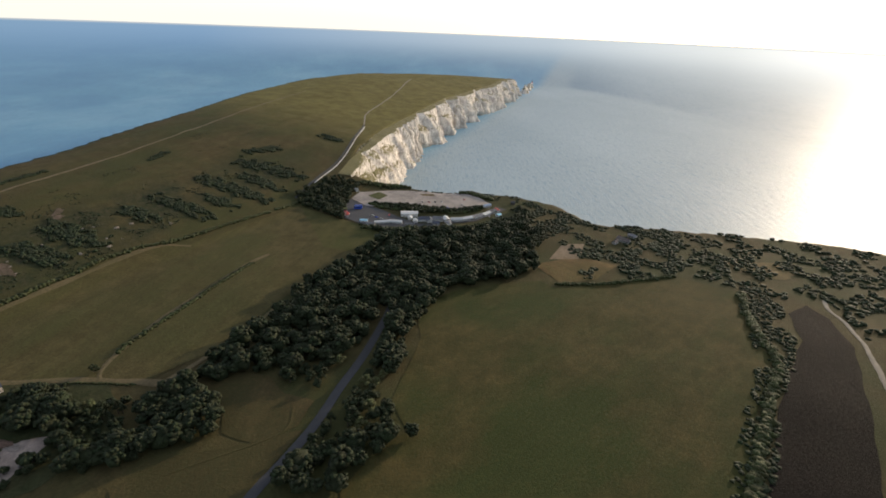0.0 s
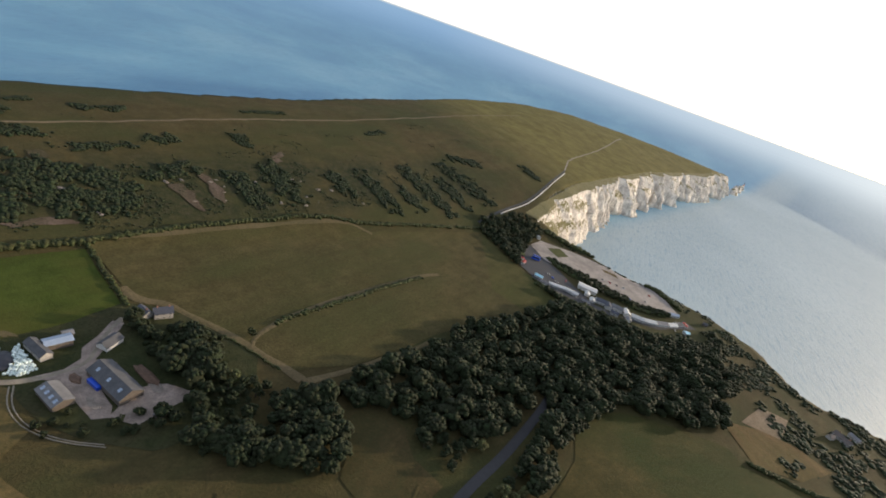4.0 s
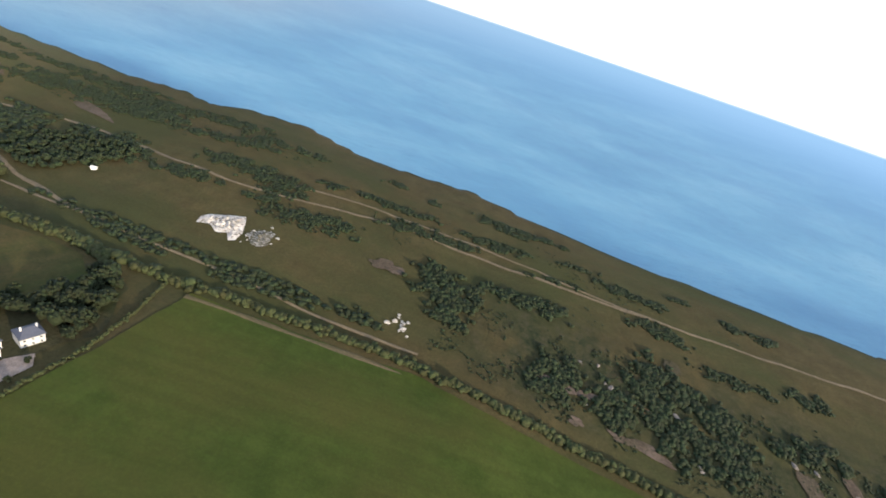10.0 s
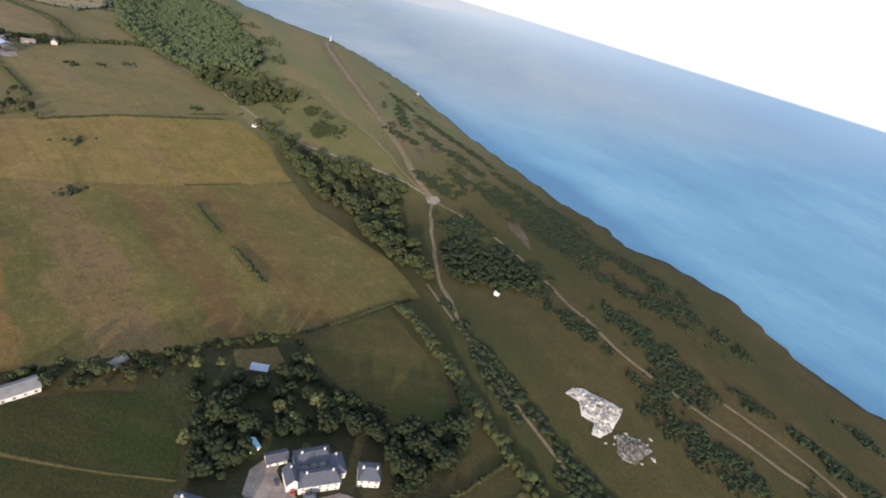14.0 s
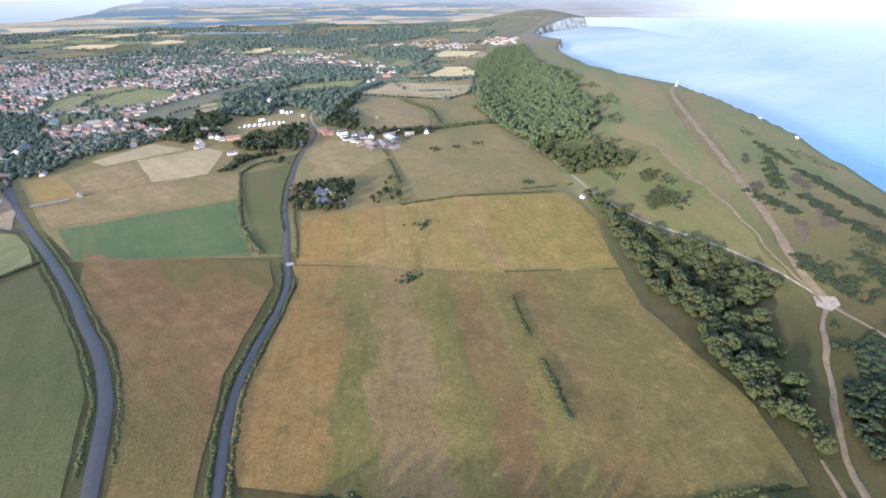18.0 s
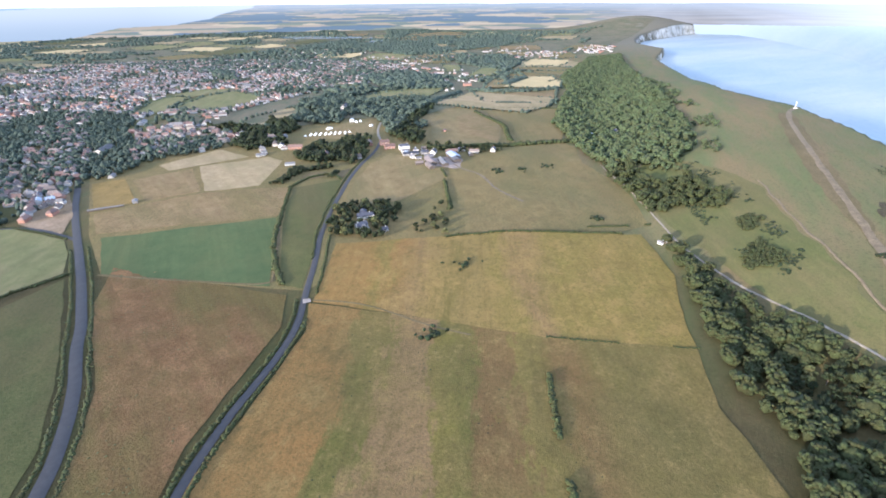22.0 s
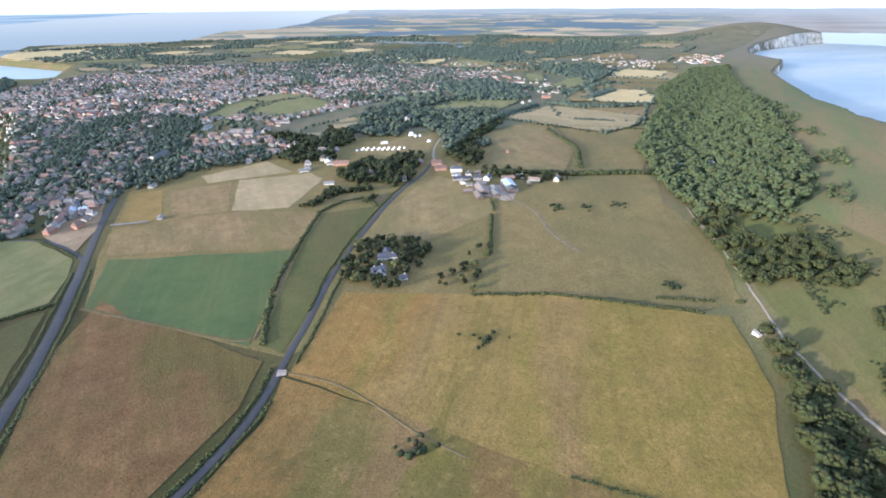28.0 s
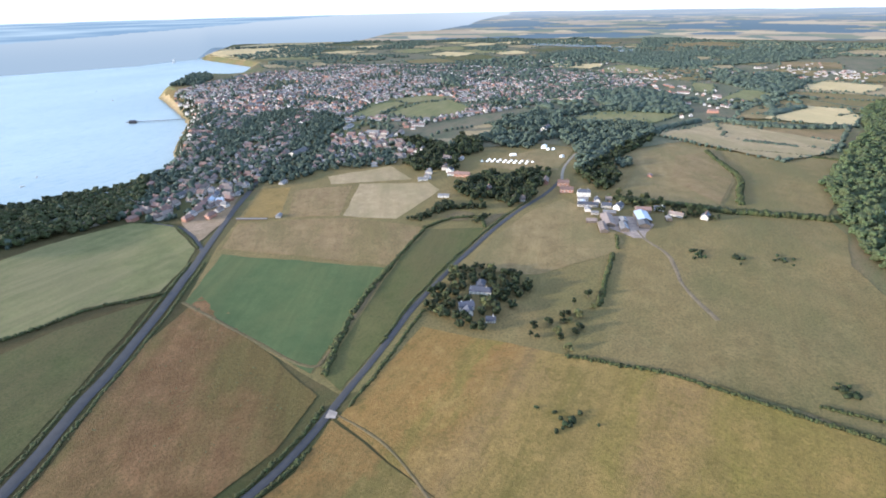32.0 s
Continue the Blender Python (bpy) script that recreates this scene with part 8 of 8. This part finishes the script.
building(1203, -245, 9, 8, 30, 5.0, 2.4, "slate", "render", "white gabled house in the wood", "house", "house", 0, 1, 3, "houses of the wood")
building(-652, 40, 17, 8, 60, 3.6, 2.6, "brown_tile", "stone", "stone cottage on the heath", "house", "heath_cottage", 0, 2, 4)
building(-676, 52, 11, 7, 60, 3.0, 1.6, "sheet", "stone", "low stone outbuilding on the heath", "house", "heath_cottage", 0, 0, 2)
building(-640, 30, 8, 5, 150, 3.0, 2.0, "brown_tile", "stone", "stone wing of the heath cottage", "house", "heath_cottage", 0, 1, 2)
building(345, -487, 4, 2.5, 30, 2.0, 0.8, "render", "render", "little white shelter on the down", "hut", "shelter")

# ---- the town and the shore ----
def town_kind(l, w, e, r, roof, wall, hip):
    t = thing("house", "small house", "house")
    part("wall", walls_bm(l, w, e, r, hip > 0), wall, t)
    part("roof", roof_bm(l, w, e, r, 0.4, hip), roof, t)
    part("chimney", box(bmesh.new(), l * 0.3 - 0.4, l * 0.3 + 0.4, -0.4, 0.4, e, e + r + 1.1), "brick", t)
    return t


KINDS = [(town_kind(11, 8, 4.8, 3.2, "tile", "town_wall", 0), "cream house with a red tiled roof"), (town_kind(12, 8, 3.0, 3.0, "brown_tile", "town_wall", 0), "cream bungalow with a brown roof"),
         (town_kind(10, 8, 5.0, 3.0, "sheet", "town_wall", 2.5), "cream house with a hipped grey roof"), (town_kind(13, 8, 4.8, 3.2, "tile", "brick", 3.0), "red brick house with clay tiles"),
         (town_kind(14, 7.5, 3.0, 2.6, "sheet", "town_wall", 0), "white bungalow under a grey roof"), (town_kind(16, 9, 5.2, 3.2, "brown_tile", "stone", 3.0), "large stone villa with brown tiles")]


def build_town():
    """Streets of houses: single ones near the fields, the rest of the town as one body."""
    r = np.random.default_rng(90)
    p = HOUSES
    near = np.argsort(np.hypot(p[:, 0] - 560, p[:, 1] - 300))
    extra = [(560 + 14 * k * 0.62, 385 + 14 * k * 0.78) for k in range(11)] + [(530 + 16 * k * 0.5, 418 + 16 * k * 0.85) for k in range(9)] + [(612, 398), (600, 386), (585, 372)]
    extra += [(584, 457), (606, 483), (521, 474), (512, 494), (548, 437), (800, 756), (844, 774), (676, 618), (746, 501), (714, 439)]
    extra += [(890 + 18 * k, 300 + 12 * (k % 3) + 7 * k) for k in range(7)] + [(870 + 20 * k, 420 + 14 * (k % 2)) for k in range(6)]
    singles = np.vstack([np.array(extra), p[near[:240]]])
    for x, y in singles:
        t, label = KINDS[int(r.integers(0, len(KINDS)))]
        a = 38 + 25 * waves(np.array([x]), np.array([y]), 150, 2)[0] + (90 if r.random() < 0.35 else 0)
        c = copy_thing(t, pose(x, y, ground_z(x, y), 0, 0, a + r.uniform(-6, 6)))
        tagged(c, label, "house", "houses of the town")
    rest = p[near[240:]]
    more = r.uniform((1500, 250), (3300, 1700), (900, 2))
    more = more[waves(more[:, 0], more[:, 1], 150, 5) > 0.35]
    more = np.vstack([more, r.uniform((2680, 150), (2990, 350), (60, 2)), r.uniform((2950, -60), (3330, 120), (60, 2)), r.uniform((2010, 680), (2600, 1060), (170, 2))])
    verts, faces, mats = [], [], []
    shape = np.array([(-.5, -.5, 0), (.5, -.5, 0), (.5, .5, 0), (-.5, .5, 0), (-.5, -.5, .6), (.5, -.5, .6), (.5, .5, .6), (-.5, .5, .6), (-.5, 0, 1), (.5, 0, 1)])
    quads = [(0, 1, 5, 4), (2, 3, 7, 6), (1, 2, 6, 9, 5), (3, 0, 4, 8, 7), (4, 5, 9, 8), (6, 7, 8, 9)]
    all_xy = np.vstack([rest, more])
    zs = height(all_xy[:, 0], all_xy[:, 1])
    for (x, y), z in zip(all_xy, zs):
        if z < 2:
            continue
        big = r.random() < 0.1
        l, w, h = (r.uniform(20, 38), r.uniform(10, 15), r.uniform(7, 10)) if big else (r.uniform(8, 17), r.uniform(7, 9.5), r.uniform(5, 9))
        a = radians(38) + 0.45 * float(waves(np.array([x]), np.array([y]), 150, 2)[0]) + (1.57 if r.random() < 0.35 else 0) + r.uniform(-0.1, 0.1)
        q = shape * (l, w, h)
        q = np.stack([q[:, 0] * math.cos(a) - q[:, 1] * math.sin(a) + x, q[:, 0] * math.sin(a) + q[:, 1] * math.cos(a) + y, q[:, 2] + z - 0.5 * (q[:, 2] < 0.1)], 1)
        n = len(verts) * 10
        verts.append(q)
        faces += [tuple(n + i for i in f) for f in quads]
        roof = int(r.choice((2, 3, 4, 2)))
        mats += [int(r.choice((0, 0, 0, 1)))] * 4 + [roof] * 2
    me = mesh_of("far_houses", np.vstack(verts), faces)
    for m in ("town_wall", "brick", "tile", "sheet", "brown_tile"):
        me.materials.append(M[m])
    me.polygons.foreach_set("material_index", mats)
    tagged(new("far_houses", me), "crowded houses of the town and villages beyond", "houses", kind="stuff")
    for t, _ in KINDS:
        for o in (*t.children, t):
            bpy.data.objects.remove(o)


build_town()
strip("street", [(740, 560), (800, 640), (870, 720), (960, 860), (1050, 1000)], 7, "tarmac", "grey town street between houses", "road", lift=1.2)
strip("street", [(692, 484), (760, 500), (860, 520), (980, 560), (1080, 640)], 6, "tarmac", "grey side street", "road", lift=1.2)

t = thing("pier", "iron pier with a pavilion at its head", "pier", (797, 1329, 0), math.degrees(math.atan2(76, -137)))
part("deck", box(bmesh.new(), 0, 156, -2.2, 2.2, 4.2, 4.8), "timber", t)
part("pier_head", box(bmesh.new(), 128, 160, -7, 7, 4.2, 4.9, 0.05), "timber", t)
for k in range(12):
    part("pile", tube(bmesh.new(), 0.45, 0.4, -3, 4.3, (8 + 13 * k, 0), 8), "iron", t)
part("pavilion", roof_bm(18, 8, 7.5, 2.0, 0.5, 2.0), "slate", t).location = (143, 0, 0)
part("pavilion_wall", walls_bm(18, 8, 7.5, 2.0, True), "iron", t).location = (143, 0, 0)


def boat(x, y, turn, l):
    t = thing("boat", "small white boat moored off the shore", "boat", (x, y, 0), turn, "moored boats")
    bm = bmesh.new()
    r = bmesh.ops.create_cube(bm, size=1.0, matrix=Matrix.Translation((0, 0, 0.4)) @ Matrix.Diagonal((l, l * 0.32, 1.4, 1)))
    for v in r["verts"]:
        if v.co.x > 0:
            v.co.y *= 0.25
        if v.co.z < 0.4:
            v.co.y *= 0.6
            v.co.x *= 0.88
    part("hull", bm, "render", t)
    part("cabin", box(bmesh.new(), -l * 0.28, l * 0.1, -l * 0.1, l * 0.1, 1.1, 2.3, 0.1), "render", t)
    part("mast", tube(bmesh.new(), 0.1, 0.06, 1.1, l * 1.1, (0.05 * l, 0), 6), "granite", t)


for x, y, a, l in ((395, 905, 20, 10), (420, 960, 60, 9), (330, 1200, 10, 8), (700, 1900, 30, 12), (690, 2200, 0, 9), (1900, 5100, 0, 14)):
    if np.hypot(x - 200, y + 150) < 4500:
        boat(x, y, a, l)

t = thing("ferry", "white ferry under way off the headland", "ship", (1225, 3190, 0), 70)
part("hull", box(bmesh.new(), -24, 24, -6, 6, -1, 6, 1.5), "render", t)
part("superstructure", box(bmesh.new(), -18, 16, -5.4, 5.4, 6, 13, 0.6), "render", t)
part("bridge", box(bmesh.new(), 6, 14, -6.4, 6.4, 13, 16.5, 0.4), "render", t)
part("funnel", tube(bmesh.new(), 2.2, 1.8, 13, 20, (-8, 0), 14), "granite", t)
part("mast", tube(bmesh.new(), 0.5, 0.25, 16, 34, (9, 0), 8), "render", t)

# chalk pit and outcrops
def outcrop(x, y, rx, ry, rz, turn, seed, label, material="chalk", name="chalk_pit"):
    r = np.random.default_rng(seed)
    v, f = icosphere(4) if name != "boulder" else ICO2
    k = 1 + 0.3 * np.sin(v[:, 0] * 6 + seed) * np.sin(v[:, 1] * 7) + r.uniform(-0.12, 0.12, len(v))
    w = v * k[:, None] * np.array((rx, ry, rz))
    ob = new(name, mesh_of(name, w, f.tolist(), material))
    ob.matrix_basis = pose(x, y, ground_z(x, y) - rz * 0.1, 14, 0, turn)
    tagged(ob, label, "rock")


outcrop(922, -617, 6, 2.2, 1.6, 165, 21, "white chalk showing at the cliff edge", "granite")
outcrop(1026, -602, 4, 1.8, 1.3, 165, 22, "white chalk spot at the cliff edge", "granite")
def chalk_face(ring, name, label, material, rugged, cell):
    """A worked chalk face: broken white blocks on the slope inside a ring, hollowed towards its middle."""
    ring = np.array(ring, float)
    edge = densify(ring, cell, True, 1.4, 4)
    q = inside(edge, cell, cell * 0.4, 61, 0.3)
    vs, _, fs, *_ = geometry.delaunay_2d_cdt([Vector(v) for v in np.vstack([edge, q])], [], [list(range(len(edge)))], 1, 0.01)
    xy = np.array([tuple(v) for v in vs])
    deep = np.clip(outline_distance(xy[:, 0], xy[:, 1], edge) / 7, 0, 1)
    lump = np.abs(np.sin(xy[:, 0] / 1.7 + np.sin(xy[:, 1] / 2.3))) * np.abs(np.sin(xy[:, 1] / 1.3 + 0.7 * np.sin(xy[:, 0] / 3.1)))
    z = height(xy[:, 0], xy[:, 1]) + 0.5 + deep * (rugged * (lump + 0.35 * np.random.default_rng(5).uniform(-1, 1, len(xy))) + 0.5)
    tagged(new(name, mesh_of(name, np.column_stack([xy, z]), fs, material)), label, "rock")


chalk_face([(237, -480), (238, -488), (235, -495), (226, -502), (215, -509), (209, -502), (203, -491), (202, -482), (206, -478), (212, -485), (219, -480), (228, -485)], "chalk_pit", "old chalk pit, a bright broken white face in the turf", "pit_chalk", 2.0, 1.2)
chalk_face([(201, -493), (192, -503), (184, -505), (179, -490), (184, -485), (190, -485)], "chalk_spoil", "grey chalk spoil and rubble beside the pit", "pit_grey", 1.4, 1.2)
for k in range(26):
    rr = np.random.default_rng(700 + k)
    x, y, q = 192 + rr.normal(0, 7), -494 + rr.normal(0, 6), rr.uniform(0.5, 1.2)
    outcrop(x, y, q * 1.5, q, q * 0.8, rr.uniform(0, 360), 170 + k, "loose white chalk block beside the pit", "rock_white", "boulder")
r = np.random.default_rng(95)
for k in range(14):
    x, y, s = 63 + r.normal(0, 6), -484 + r.normal(0, 5), r.uniform(0.7, 1.9)
    outcrop(x, y, s * 1.4, s, s * 0.8, r.uniform(0, 360), 100 + k, "pale boulder lying in the turf", "rock_white", "boulder")
for k in range(40):
    x, y, s = r.uniform(-420, -60), r.uniform(-530, -480), r.uniform(0.8, 2.0)
    outcrop(x, y, s * 1.6, s, s * 0.7, r.uniform(0, 360), 130 + k, "pinkish rock on the steep slope", "rock", "boulder")
